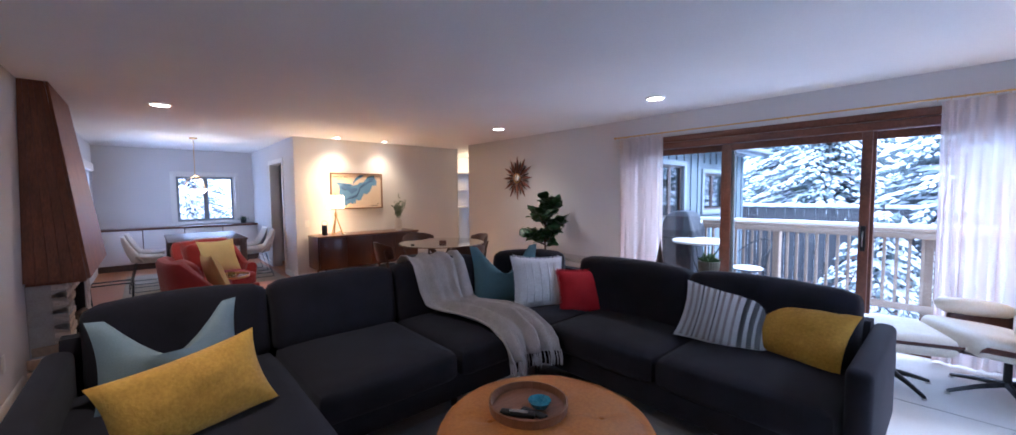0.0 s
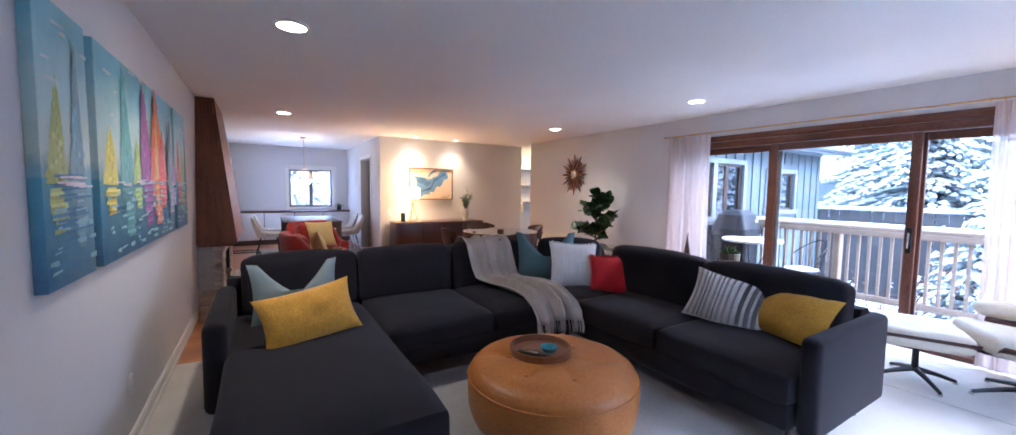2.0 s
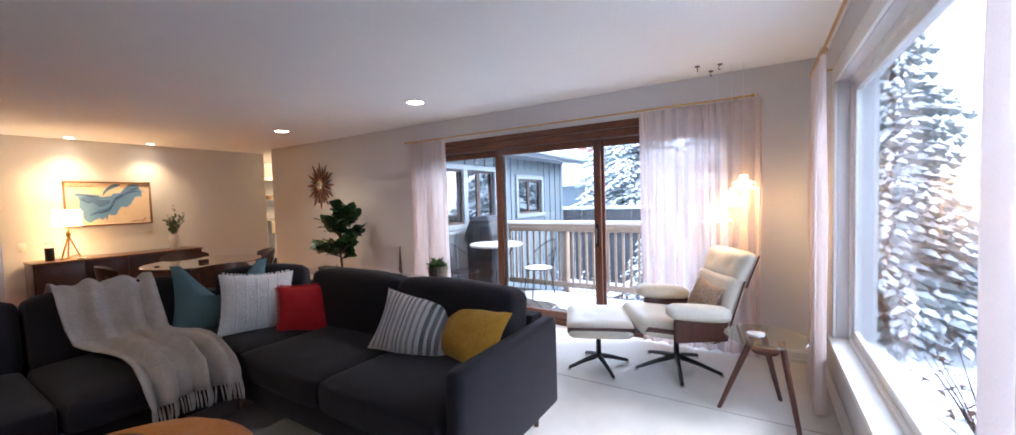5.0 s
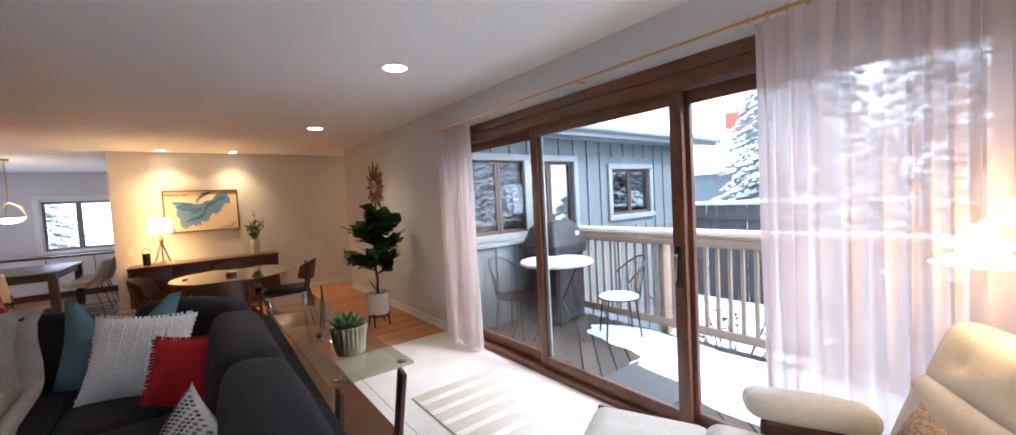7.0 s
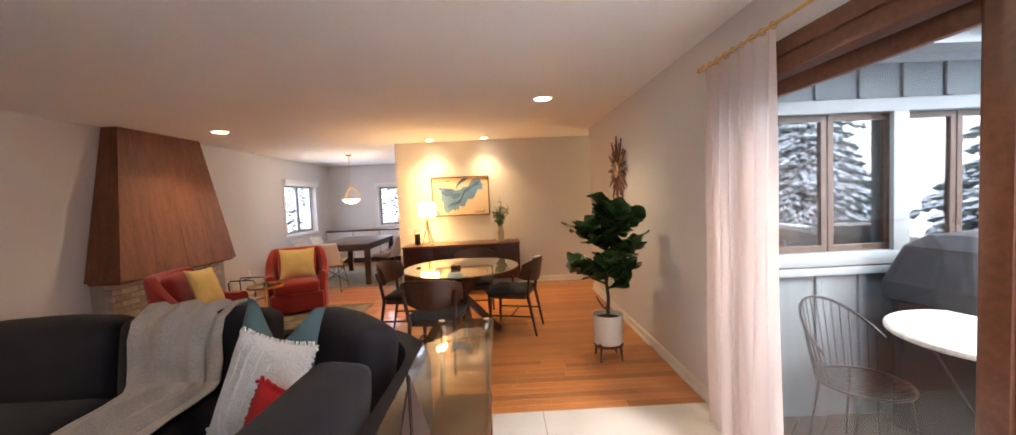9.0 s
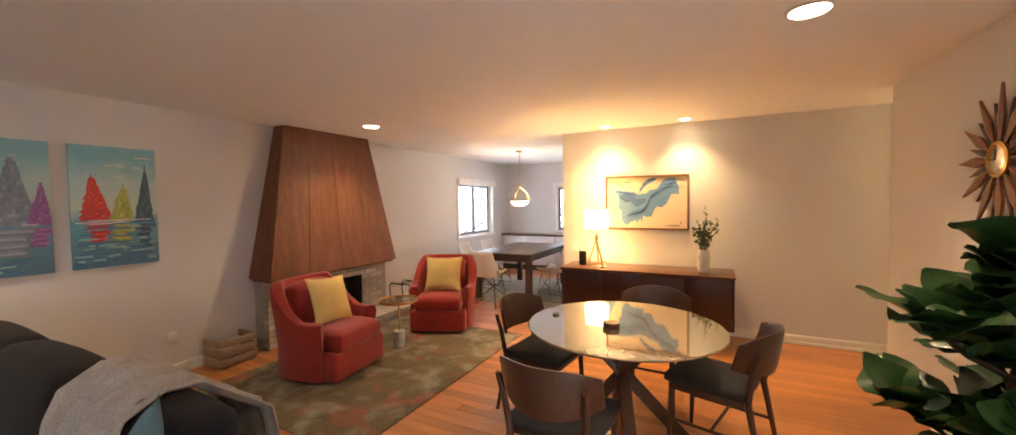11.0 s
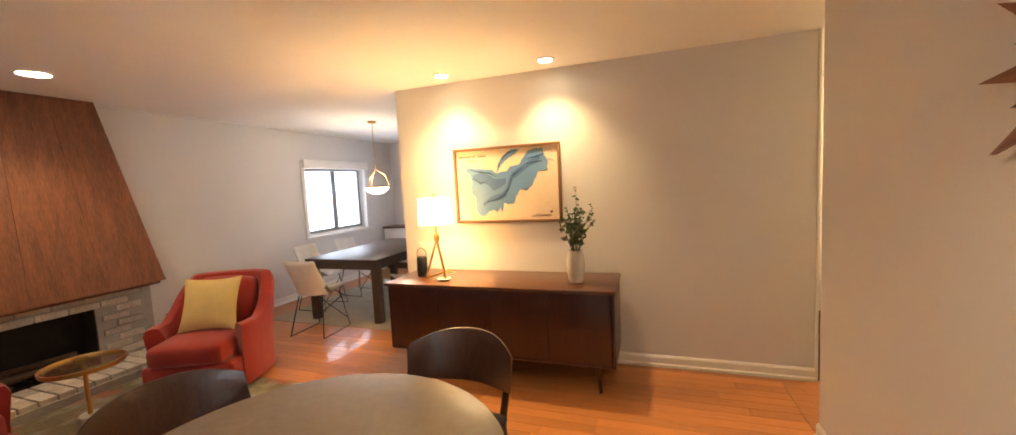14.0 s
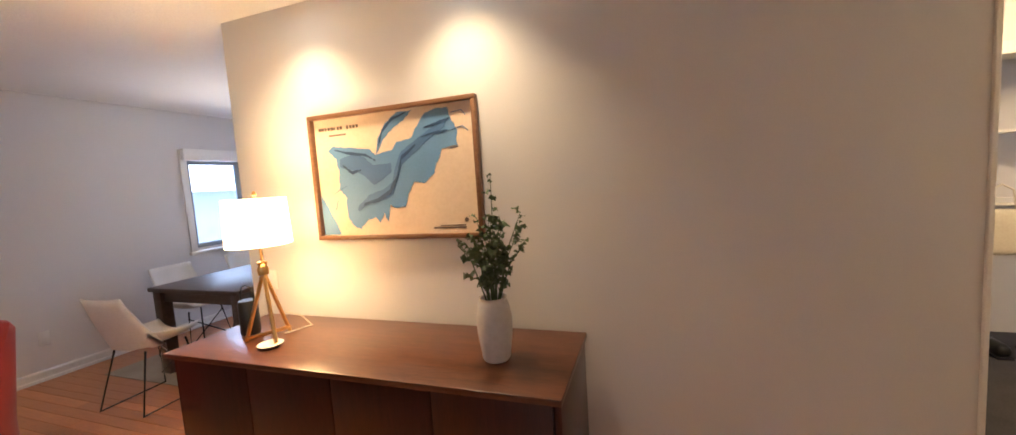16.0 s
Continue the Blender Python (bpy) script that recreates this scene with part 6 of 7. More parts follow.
# ---- round table and its chairs ----
RT = (2.58, 6.66)
TABLETOP = surface("bronze_tinted_glass_top", (0.22, 0.165, 0.105), (0.19, 0.14, 0.09), 0.06, size=3, fine=30, bump=0.0, coat=1.0)
t = thing("round_dining_table", (*RT, 0), 0, "round glossy bronze-glass dining table on crossed dark wooden legs", "table")
part("tabletop", lathe([(0, 0.738), (0.60, 0.738), (0.606, 0.744), (0.60, 0.75), (0, 0.75)], 96), TABLETOP, t)
part("apron", lathe([(0, 0.70), (0.30, 0.70), (0.34, 0.7375), (0, 0.7375)], 40), DARKWOOD, t)
for k in range(4):
    a = radians(20 + 90 * k)
    p, q = Vector((0.40 * math.cos(a), 0.40 * math.sin(a), 0)), Vector((-0.24 * math.cos(a), -0.24 * math.sin(a), 0.70))
    part("leg", block((-0.018, -0.04, 0), (0.018, 0.04, (q - p).length), 0.008, m=aim_box(p, q) @ pose(0, 0, 0, 0, 0, math.degrees(a))), DARKWOOD, t)
d = new("candle_tin", mesh_of("candle_tin", lathe([(0, 0), (0.05, 0), (0.052, 0.004), (0.052, 0.03), (0.048, 0.034), (0, 0.034)], 32), WALNUT))
d.location = (2.53, 6.56, 0.751)
tagged(d, "small round dark wooden dish on the bronze glass table", "dish")
d = new("coaster", mesh_of("coaster", lathe([(0, 0), (0.024, 0), (0.024, 0.01), (0, 0.01)], 24), BLACK))
d.location = (2.12, 6.68, 0.751)
tagged(d, "small black disc on the bronze glass table", "coaster")


def dining_chair(at, turn, first=None):
    """Faces +y at turn 0."""
    if first:
        return copy_thing(first, pose(at[0], at[1], 0, 0, 0, turn))
    c = thing("dining_chair", (at[0], at[1], 0), turn, "dark walnut dining chair with curved back panel and dark padded seat", "chair", "chairs round the glass table")
    part("seat", pad(0.46, 0.45, 0.055, 0.025, 0.012, 2, m=Matrix.Translation((0, 0.02, 0.455))), surface("dark_charcoal_seat_cloth", (0.035, 0.035, 0.04), (0.02, 0.02, 0.024), 0.9, fine=250, bump=0.4), c, "dark charcoal padded seat")
    part("seat_frame", block((-0.21, -0.19, 0.385), (0.21, 0.22, 0.43), 0.012), DARKWOOD, c)
    for s in (-1, 1):
        part("leg", tube([(s * 0.205, 0.22, 0), (s * 0.19, 0.20, 0.42)], [0.012, 0.02], 10), DARKWOOD, c)
        part("back_leg", tube([(s * 0.20, -0.29, 0), (s * 0.195, -0.21, 0.42), (s * 0.215, -0.235, 0.60), (s * 0.225, -0.27, 0.72)], [0.012, 0.019, 0.016, 0.012], 10), DARKWOOD, c)
        part("side_rail", tube([(s * 0.197, 0.20, 0.20), (s * 0.197, -0.25, 0.20)], 0.010), DARKWOOD, c)
    part("stretcher", tube([(-0.197, -0.02, 0.20), (0.197, -0.02, 0.20)], 0.010), DARKWOOD, c)
    bm = bmesh.new()
    nu, nv = 16, 8
    g = {}
    for side in (0, 1):
        for i in range(nu + 1):
            for j in range(nv + 1):
                u, v = 2 * i / nu - 1, 2 * j / nv - 1
                hh = 0.125 * (1 - 0.42 * abs(u) ** 3)
                x = 0.27 * u
                y = -0.315 + 0.15 * u * u + (0.012 if side else -0.012) * (1 - 0.6 * max(abs(u), abs(v)) ** 6) - 0.02 * v
                g[side, i, j] = bm.verts.new((x, y, 0.69 + v * hh))
    for i in range(nu):
        for j in range(nv):
            bm.faces.new((g[0, i, j], g[0, i + 1, j], g[0, i + 1, j + 1], g[0, i, j + 1]))
            bm.faces.new((g[1, i, j], g[1, i, j + 1], g[1, i + 1, j + 1], g[1, i + 1, j]))
    for i in range(nu):
        for j in (0, nv):
            bm.faces.new((g[0, i, j], g[1, i, j], g[1, i + 1, j], g[0, i + 1, j]))
    for j in range(nv):
        for i in (0, nu):
            bm.faces.new((g[0, i, j], g[0, i, j + 1], g[1, i, j + 1], g[1, i, j]))
    bmesh.ops.recalc_face_normals(bm, faces=bm.faces)
    part("backrest", bm, DARKWOOD, c, "curved dark walnut back panel")
    return c


first = dining_chair((2.42, 5.98), -6)
dining_chair((1.98, 6.80), -98, first)
dining_chair((2.66, 7.32), 176, first)
dining_chair((3.12, 6.80), 74, first)


# ---- sideboard, map, lamp, vase ----
SIDEWOOD = surface("deep_red_brown_veneer", (0.062, 0.018, 0.012), (0.034, 0.011, 0.008), 0.32, size=4, fine=22, bump=0.05, stretch=(10, 10, 0.9), coat=0.15)
sb = thing("sideboard", (2.38, 8.87, 0), 0, "long low dark walnut sideboard on tapered legs against the grey wall", "sideboard")
part("tabletop", block((-0.92, -0.27, 0.735), (0.92, 0.29, 0.76), 0.004), WALNUT_X, sb)
bm = block((-0.91, -0.235, 0.20), (0.91, 0.285, 0.222), 0.003)
block((-0.91, -0.235, 0.2225), (-0.888, 0.285, 0.7345), 0.003, bm=bm)
block((0.888, -0.235, 0.2225), (0.91, 0.285, 0.7345), 0.003, bm=bm)
block((-0.888, 0.27, 0.2225), (0.888, 0.285, 0.7345), bm=bm)
part("body", bm, SIDEWOOD, sb)
for k in range(4):
    x0 = -0.885 + k * 0.4425
    part("door", block((x0 + 0.002, -0.245, 0.226), (x0 + 0.4405, -0.227, 0.731), 0.003), SIDEWOOD, sb)
for x in (-0.78, 0.78):
    for y in (-0.19, 0.22):
        part("leg", taper((x * 1.02, y * 1.03, 0), (x, y, 0.20), 0.011, 0.02), SIDEWOOD, sb)


def lake_map():
    x0, x1, z0, z1 = 1.875, 2.845, 1.185, 1.845
    o = thing("framed_map", (x0, NY - 0.001, z0), 0, "wooden framed relief map of a blue lake on cream board", "map")
    w, h = x1 - x0, z1 - z0
    FR = surface("brown_frame_wood", (0.24, 0.12, 0.055), (0.16, 0.075, 0.035), 0.4, size=8, fine=40, bump=0.08, stretch=(1, 1, 8))
    bm = block((0, -0.035, 0), (w, 0, 0.022), 0.003)
    block((0, -0.035, h - 0.022), (w, 0, h), 0.003, bm=bm)
    block((0, -0.035, 0.0225), (0.022, 0, h - 0.0225), 0.003, bm=bm)
    block((w - 0.022, -0.035, 0.0225), (w, 0, h - 0.0225), 0.003, bm=bm)
    part("frame", bm, FR, o)
    BOARD = surface("cream_map_board", (0.72, 0.58, 0.44), (0.66, 0.52, 0.38), 0.7, size=5, fine=60, bump=0.05)
    part("board", block((0.0225, -0.010, 0.0225), (w - 0.0225, -0.002, h - 0.0225)), BOARD, o)
    blues = [surface("lake_blue_%s" % n, c, tuple(k * 0.9 for k in c), 0.6, bump=0.03) for n, c in (("shore", (0.13, 0.27, 0.50)), ("mid", (0.075, 0.17, 0.37)), ("deep", (0.028, 0.075, 0.18)))]
    # outline of the lake in shares of the board
    lake = [(0.08, 0.73), (0.12, 0.77), (0.20, 0.75), (0.37, 0.72), (0.40, 0.66), (0.51, 0.69), (0.55, 0.75), (0.63, 0.77), (0.68, 0.855), (0.73, 0.95), (0.80, 0.975), (0.865, 0.97), (0.875, 0.90), (0.91, 0.79), (0.905, 0.68), (0.82, 0.66), (0.775, 0.545), (0.76, 0.48), (0.70, 0.40), (0.635, 0.42), (0.60, 0.33), (0.57, 0.22), (0.51, 0.21), (0.47, 0.24), (0.45, 0.10), (0.43, 0.18), (0.40, 0.10), (0.37, 0.14), (0.31, 0.115), (0.26, 0.045), (0.21, 0.075), (0.18, 0.16), (0.18, 0.32), (0.137, 0.40), (0.15, 0.53), (0.135, 0.66)]
    arm = [(0.40, 0.645), (0.43, 0.80), (0.485, 0.91), (0.56, 0.985), (0.655, 0.985), (0.60, 0.92), (0.515, 0.85), (0.45, 0.76)]
    bay = [(0.0, 0.36), (0.045, 0.25), (0.10, 0.08), (0.12, 0.0), (0.0, 0.0)]
    c0 = (0.50, 0.52)
    iw, ih = w - 0.05, h - 0.05
    rnd = random.Random(5)

    def region(name, pts, y, mat, rough=0.012, shrink=None):
        out = []
        for i, p in enumerate(pts):
            q = pts[(i + 1) % len(pts)]
            for k in range(4):
                f = k / 4
                x, z = p[0] + (q[0] - p[0]) * f, p[1] + (q[1] - p[1]) * f
                x += rnd.uniform(-rough, rough)
                z += rnd.uniform(-rough, rough)
                out.append((max(0.0, min(1, x)), max(0.0, min(1, z))))
        b = bmesh.new()
        vs = [b.verts.new((0.025 + x * iw, y, 0.025 + z * ih)) for x, z in out]
        f = b.faces.new(vs)
        b.normal_update()
        if f.normal.y > 0:
            f.normal_flip()
        r = bmesh.ops.extrude_face_region(b, geom=[f])
        for v in r["geom"]:
            if isinstance(v, bmesh.types.BMVert):
                v.co.y = -0.0102
        bmesh.ops.triangulate(b, faces=b.faces[:])
        part(name, b, mat, o, smooth=False)

    region("water", lake, -0.0118, blues[0], 0.0045)
    region("water", arm, -0.0118, blues[0], 0.004)
    region("water", bay, -0.0118, blues[0], 0.003)

    def band(line, width, y, mat):
        up = [(x, z + width * (0.4 + 0.6 * math.sin(math.pi * i / (len(line) - 1)))) for i, (x, z) in enumerate(line)]
        low = [(x, z - width * (0.4 + 0.6 * math.sin(math.pi * i / (len(line) - 1)))) for i, (x, z) in enumerate(line)]
        region("depth_contour", up + low[::-1], y, mat, 0.003)
    band([(0.16, 0.62), (0.24, 0.62), (0.32, 0.58), (0.38, 0.50), (0.44, 0.52), (0.50, 0.55)], 0.085, -0.0130, blues[1])
    band([(0.26, 0.22), (0.34, 0.30), (0.44, 0.33), (0.50, 0.38), (0.53, 0.50), (0.57, 0.62), (0.66, 0.70), (0.74, 0.78), (0.84, 0.85)], 0.055, -0.0134, blues[1])
    band([(0.30, 0.26), (0.40, 0.29), (0.48, 0.35), (0.53, 0.46), (0.57, 0.62), (0.66, 0.71)], 0.022, -0.0146, blues[2])
    band([(0.13, 0.735), (0.22, 0.70), (0.34, 0.67), (0.40, 0.62)], 0.012, -0.0146, blues[2])
    band([(0.18, 0.60), (0.24, 0.53), (0.30, 0.55)], 0.014, -0.0146, blues[2])
    band([(0.72, 0.84), (0.80, 0.86), (0.87, 0.89)], 0.014, -0.0146, blues[2])
    band([(0.70, 0.77), (0.78, 0.79), (0.86, 0.80)], 0.010, -0.0146, blues[2])
    band([(0.43, 0.74), (0.46, 0.85), (0.53, 0.94), (0.62, 0.975)], 0.012, -0.0146, blues[2])
    bm = bmesh.new()
    for pts in (((0.10, 0.36), (0.15, 0.40), (0.19, 0.42)), ((0.12, 0.30), (0.10, 0.22)), ((0.88, 0.80), (0.94, 0.82), (0.97, 0.78)), ((0.86, 0.66), (0.91, 0.67)), ((0.88, 0.93), (0.94, 0.94), (0.96, 0.90))):
        tube([(0.025 + x * iw, -0.0112, 0.025 + z * ih) for x, z in pts], 0.0022, 4, bm)
    part("rivers", bm, blues[1], o)
    INK = surface("brown_ink", (0.16, 0.11, 0.08), rough=0.7, bump=0)
    bm = bmesh.new()
    u = 0.0
    for wd in (0.030, 0.026, 0.022, 0.024, 0.03, 0.012, 0.024, 0.022, 0.0, 0.022, 0.024, 0.024, 0.022):
        if wd:
            block((0.025 + 0.03 * iw + u, -0.0112, 0.025 + 0.905 * ih), (0.025 + 0.03 * iw + u + wd * 0.6, -0.0103, 0.042 + 0.905 * ih), bm=bm)
        u += 0.02
    block((0.025 + 0.10 * iw, -0.0112, 0.025 + 0.855 * ih), (0.135 + 0.10 * iw, -0.0103, 0.033 + 0.855 * ih), bm=bm)
    part("title_bars", bm, INK, o, smooth=False)
    part("legend_bar", block((0.76 * iw, -0.0112, 0.045), (0.95 * iw, -0.0103, 0.052)), INK, o, smooth=False)
    part("legend_bar", block((0.80 * iw, -0.0112, 0.057), (0.95 * iw, -0.0103, 0.062)), INK, o, smooth=False)
    part("compass_mark", lathe([(0, 0), (0.011, 0), (0.011, 0.001), (0, 0.001)], 14, Matrix.Translation((0.955 * iw, -0.0103, 0.085)) @ pose(0, 0, 0, 90)), INK, o, smooth=False)


lake_map()


def table_lamp():
    c = (1.84, 8.84)
    l = thing("table_lamp", (*c, 0.761), 0, "brass tripod table lamp with glowing cream shade on the walnut sideboard", "table lamp")
    for k in range(3):
        a = radians(90 + 120 * k)
        part("leg", tube([(0.095 * math.cos(a), 0.095 * math.sin(a), 0.0), (-0.014 * math.cos(a), -0.014 * math.sin(a), 0.33)], 0.008, 8), BRASS, l)
    part("knot", lathe([(0, 0.27), (0.02, 0.275), (0.022, 0.30), (0.012, 0.32), (0, 0.325)], 14), BRASS, l)
    part("stem", tube([(0, 0, 0.31), (0, 0, 0.60)], 0.006), BRASS, l)
    part("cross_bar", tube([(-0.075, -0.05, 0.012), (0.09, 0.02, 0.05)], 0.008), BRASS, l)
    SH = sheer("glowing_linen_shade", (0.85, 0.72, 0.50), 0.0)
    bs = SH.node_tree.nodes["Principled BSDF"]
    bs.inputs["Emission Color"].default_value, bs.inputs["Emission Strength"].default_value = (1.0, 0.70, 0.32, 1), 2.3
    part("shade", lathe([(0.122, 0.40), (0.115, 0.59), (0.112, 0.59), (0.119, 0.40), (0.122, 0.40)], 40), SH, l, "cream linen drum shade glowing warm")
    part("finial", lathe([(0, 0.60), (0.01, 0.605), (0.006, 0.62), (0, 0.622)], 12), BRASS, l)
    part("cord", tube([(0.02, 0.05, 0.004), (0.06, 0.16, 0.004), (-0.10, 0.26, 0.004), (-0.25, 0.30, 0.004)], 0.003, 6), CREAM, l)
    d = bpy.data.lights.new("bulb", "POINT")
    d.energy, d.color, d.shadow_soft_size = 4.5, (1.0, 0.62, 0.26), 0.06
    o = new("bulb_lamp", d)
    o.location = (*c, 0.761 + 0.57)
    for q in l.children:
        q.data.transform(Matrix.Scale(1.14, 4))


table_lamp()
d = new("trinket_dish", mesh_of("trinket_dish", lathe([(0, 0.004), (0.035, 0.006), (0.052, 0.016), (0.055, 0.015), (0.03, 0), (0, 0)], 28), CERAMIC))
d.location = (1.93, 8.76, 0.761)
tagged(d, "small pale green and white ceramic dish on the walnut sideboard", "dish")
l = thing("lantern", (1.66, 8.88, 0.761), 0, "small black cylinder lantern with a wire handle on the walnut sideboard", "lantern")
part("body", lathe([(0, 0), (0.042, 0), (0.045, 0.01), (0.045, 0.16), (0.04, 0.17), (0, 0.17)], 28), BLACK, l)
part("handle", tube([(-0.042, 0, 0.15), (-0.045, 0, 0.20), (-0.03, 0, 0.235), (0, 0, 0.245), (0.03, 0, 0.235), (0.045, 0, 0.20), (0.042, 0, 0.15)], 0.003, 6), BLACK, l)


def leaf_mesh(L, W, mat, seed, curl=0.25, n=6, name="leaf"):
    rnd = random.Random(seed)
    bm = bmesh.new()
    rows = []
    for i in range(n + 1):
        f = i / n
        w = W / 2 * math.sin(math.pi * min(1, f ** 0.7 * 0.97 + 0.015)) ** 0.75 * (1 + 0.06 * rnd.uniform(-1, 1))
        z = -curl * L * f * f
        rows.append([bm.verts.new((s * w, L * f, z + 0.18 * abs(s) * w + 0.012 * math.sin(9 * f + seed) * abs(s))) for s in (-1, -0.5, 0, 0.5, 1)])
    for a, b in zip(rows, rows[1:]):
        for k in range(4):
            bm.faces.new((a[k], a[k + 1], b[k + 1], b[k]))
    return mesh_of(name, bm, mat)


def vase():
    v = thing("vase_of_stems", (3.00, 8.84, 0.761), 0, "off-white textured ceramic vase with grey-green eucalyptus stems on the walnut sideboard", "vase")
    bm = lathe([(0, 0), (0.042, 0), (0.047, 0.01), (0.058, 0.09), (0.060, 0.14), (0.052, 0.19), (0.044, 0.205), (0.047, 0.215), (0.041, 0.213), (0.04, 0.19), (0, 0.18)], 40)
    for q in bm.verts:
        k = 1 + 0.018 * math.sin(q.co.z * 130) * math.sin(math.atan2(q.co.y, q.co.x) * 14)
        q.co.x *= k
        q.co.y *= k
    part("vase", bm, CERAMIC, v)
    v.matrix_world = v.matrix_world @ Matrix.Diagonal((1.14, 1.14, 1.14, 1))
    rnd = random.Random(6)
    leaves = [leaf_mesh(0.042, 0.036, EUCA, k, 0.1, 4) for k in range(4)]
    bm = bmesh.new()
    for s in range(15):
        a = s * 2.4 + 0.3
        out = rnd.uniform(0.03, 0.13)
        hgt = rnd.uniform(0.16, 0.30) if s else 0.42
        p0 = Vector((0.012 * math.cos(a), 0.012 * math.sin(a), 0.17))
        p2 = Vector((out * math.cos(a), out * math.sin(a) * 0.8, 0.20 + hgt))
        if s == 0:
            p2 = Vector((0.02, 0, 0.20 + hgt))
        p1 = (p0 + p2) / 2 + Vector((0, 0, 0.04))
        tube([p0, p1, p2], [0.0028, 0.002, 0.001], 5, bm)
        for k in range(11):
            f = 0.25 + 0.75 * k / 10
            p = p0.lerp(p1, f * 2) if f < 0.5 else p1.lerp(p2, f * 2 - 1)
            o = new("leaf", rnd.choice(leaves))
            o.parent = v
            sc = rnd.uniform(0.65, 1.25) * (1.15 - 0.5 * f)
            o.matrix_basis = pose(*p, rnd.uniform(-20, 50), rnd.uniform(-40, 40), rnd.uniform(0, 360)) @ Matrix.Diagonal((sc, sc, sc, 1))
    part("stems", bm, EUCA, v)


vase()


# ---- sunburst clock and fig tree ----
def sunburst():
    c = thing("sunburst_clock", (EX - 0.002, 6.96, 1.72), 0, "sunburst wall clock with pointed walnut rays around a metal dial", "clock")
    ROSE = surface("reddish_ray_wood", (0.24, 0.09, 0.05), (0.15, 0.055, 0.03), 0.4, bump=0.05)
    for k in range(12):
        a = math.pi * 2 * k / 12
        for L, w, a2, mat, x, nm in ((0.38, 0.028, a, ROSE, -0.03, "long_ray"), (0.30, 0.020, a + math.pi / 12, DARKWOOD, -0.02, "short_ray")):
            d = Vector((0, math.cos(a2), math.sin(a2)))
            s = Vector((0, -math.sin(a2), math.cos(a2)))
            bm = bmesh.new()
            base = Vector((x, 0, 0))
            pts = [base + d * 0.07, base + d * L * 0.55 + s * w, base + d * L, base + d * L * 0.55 - s * w]
            tv = [bm.verts.new(p + Vector((-0.006, 0, 0))) for p in pts]
            bv = [bm.verts.new(p + Vector((0.008, 0, 0))) for p in pts]
            r = bm.verts.new(base + d * L * 0.5 + Vector((-0.014, 0, 0)))
            for i in range(4):
                bm.faces.new((tv[i], tv[(i + 1) % 4], r))
                bm.faces.new((tv[i], bv[i], bv[(i + 1) % 4], tv[(i + 1) % 4]))
            bm.faces.new(bv[::-1])
            bmesh.ops.recalc_face_normals(bm, faces=bm.faces)
            part(nm, bm, mat, c, smooth=False)
    m = pose(0, 0, 0, 0, -90, 0)
    part("dial", lathe([(0, 0.05), (0.055, 0.048), (0.075, 0.04), (0.08, 0.0), (0, 0.0)], 40, m), CHROME, c, "brushed metal dial")
    part("bezel", lathe([(0.074, 0.03), (0.088, 0.03), (0.09, 0.045), (0.076, 0.05), (0.074, 0.03)], 40, m), BRASS, c)
    part("clock_hand", block((-0.054, -0.003, 0), (-0.051, 0.003, 0.05)), BLACK, c)
    part("clock_hand", block((-0.057, 0, -0.003), (-0.0545, 0.035, 0.003)), BLACK, c)


sunburst()


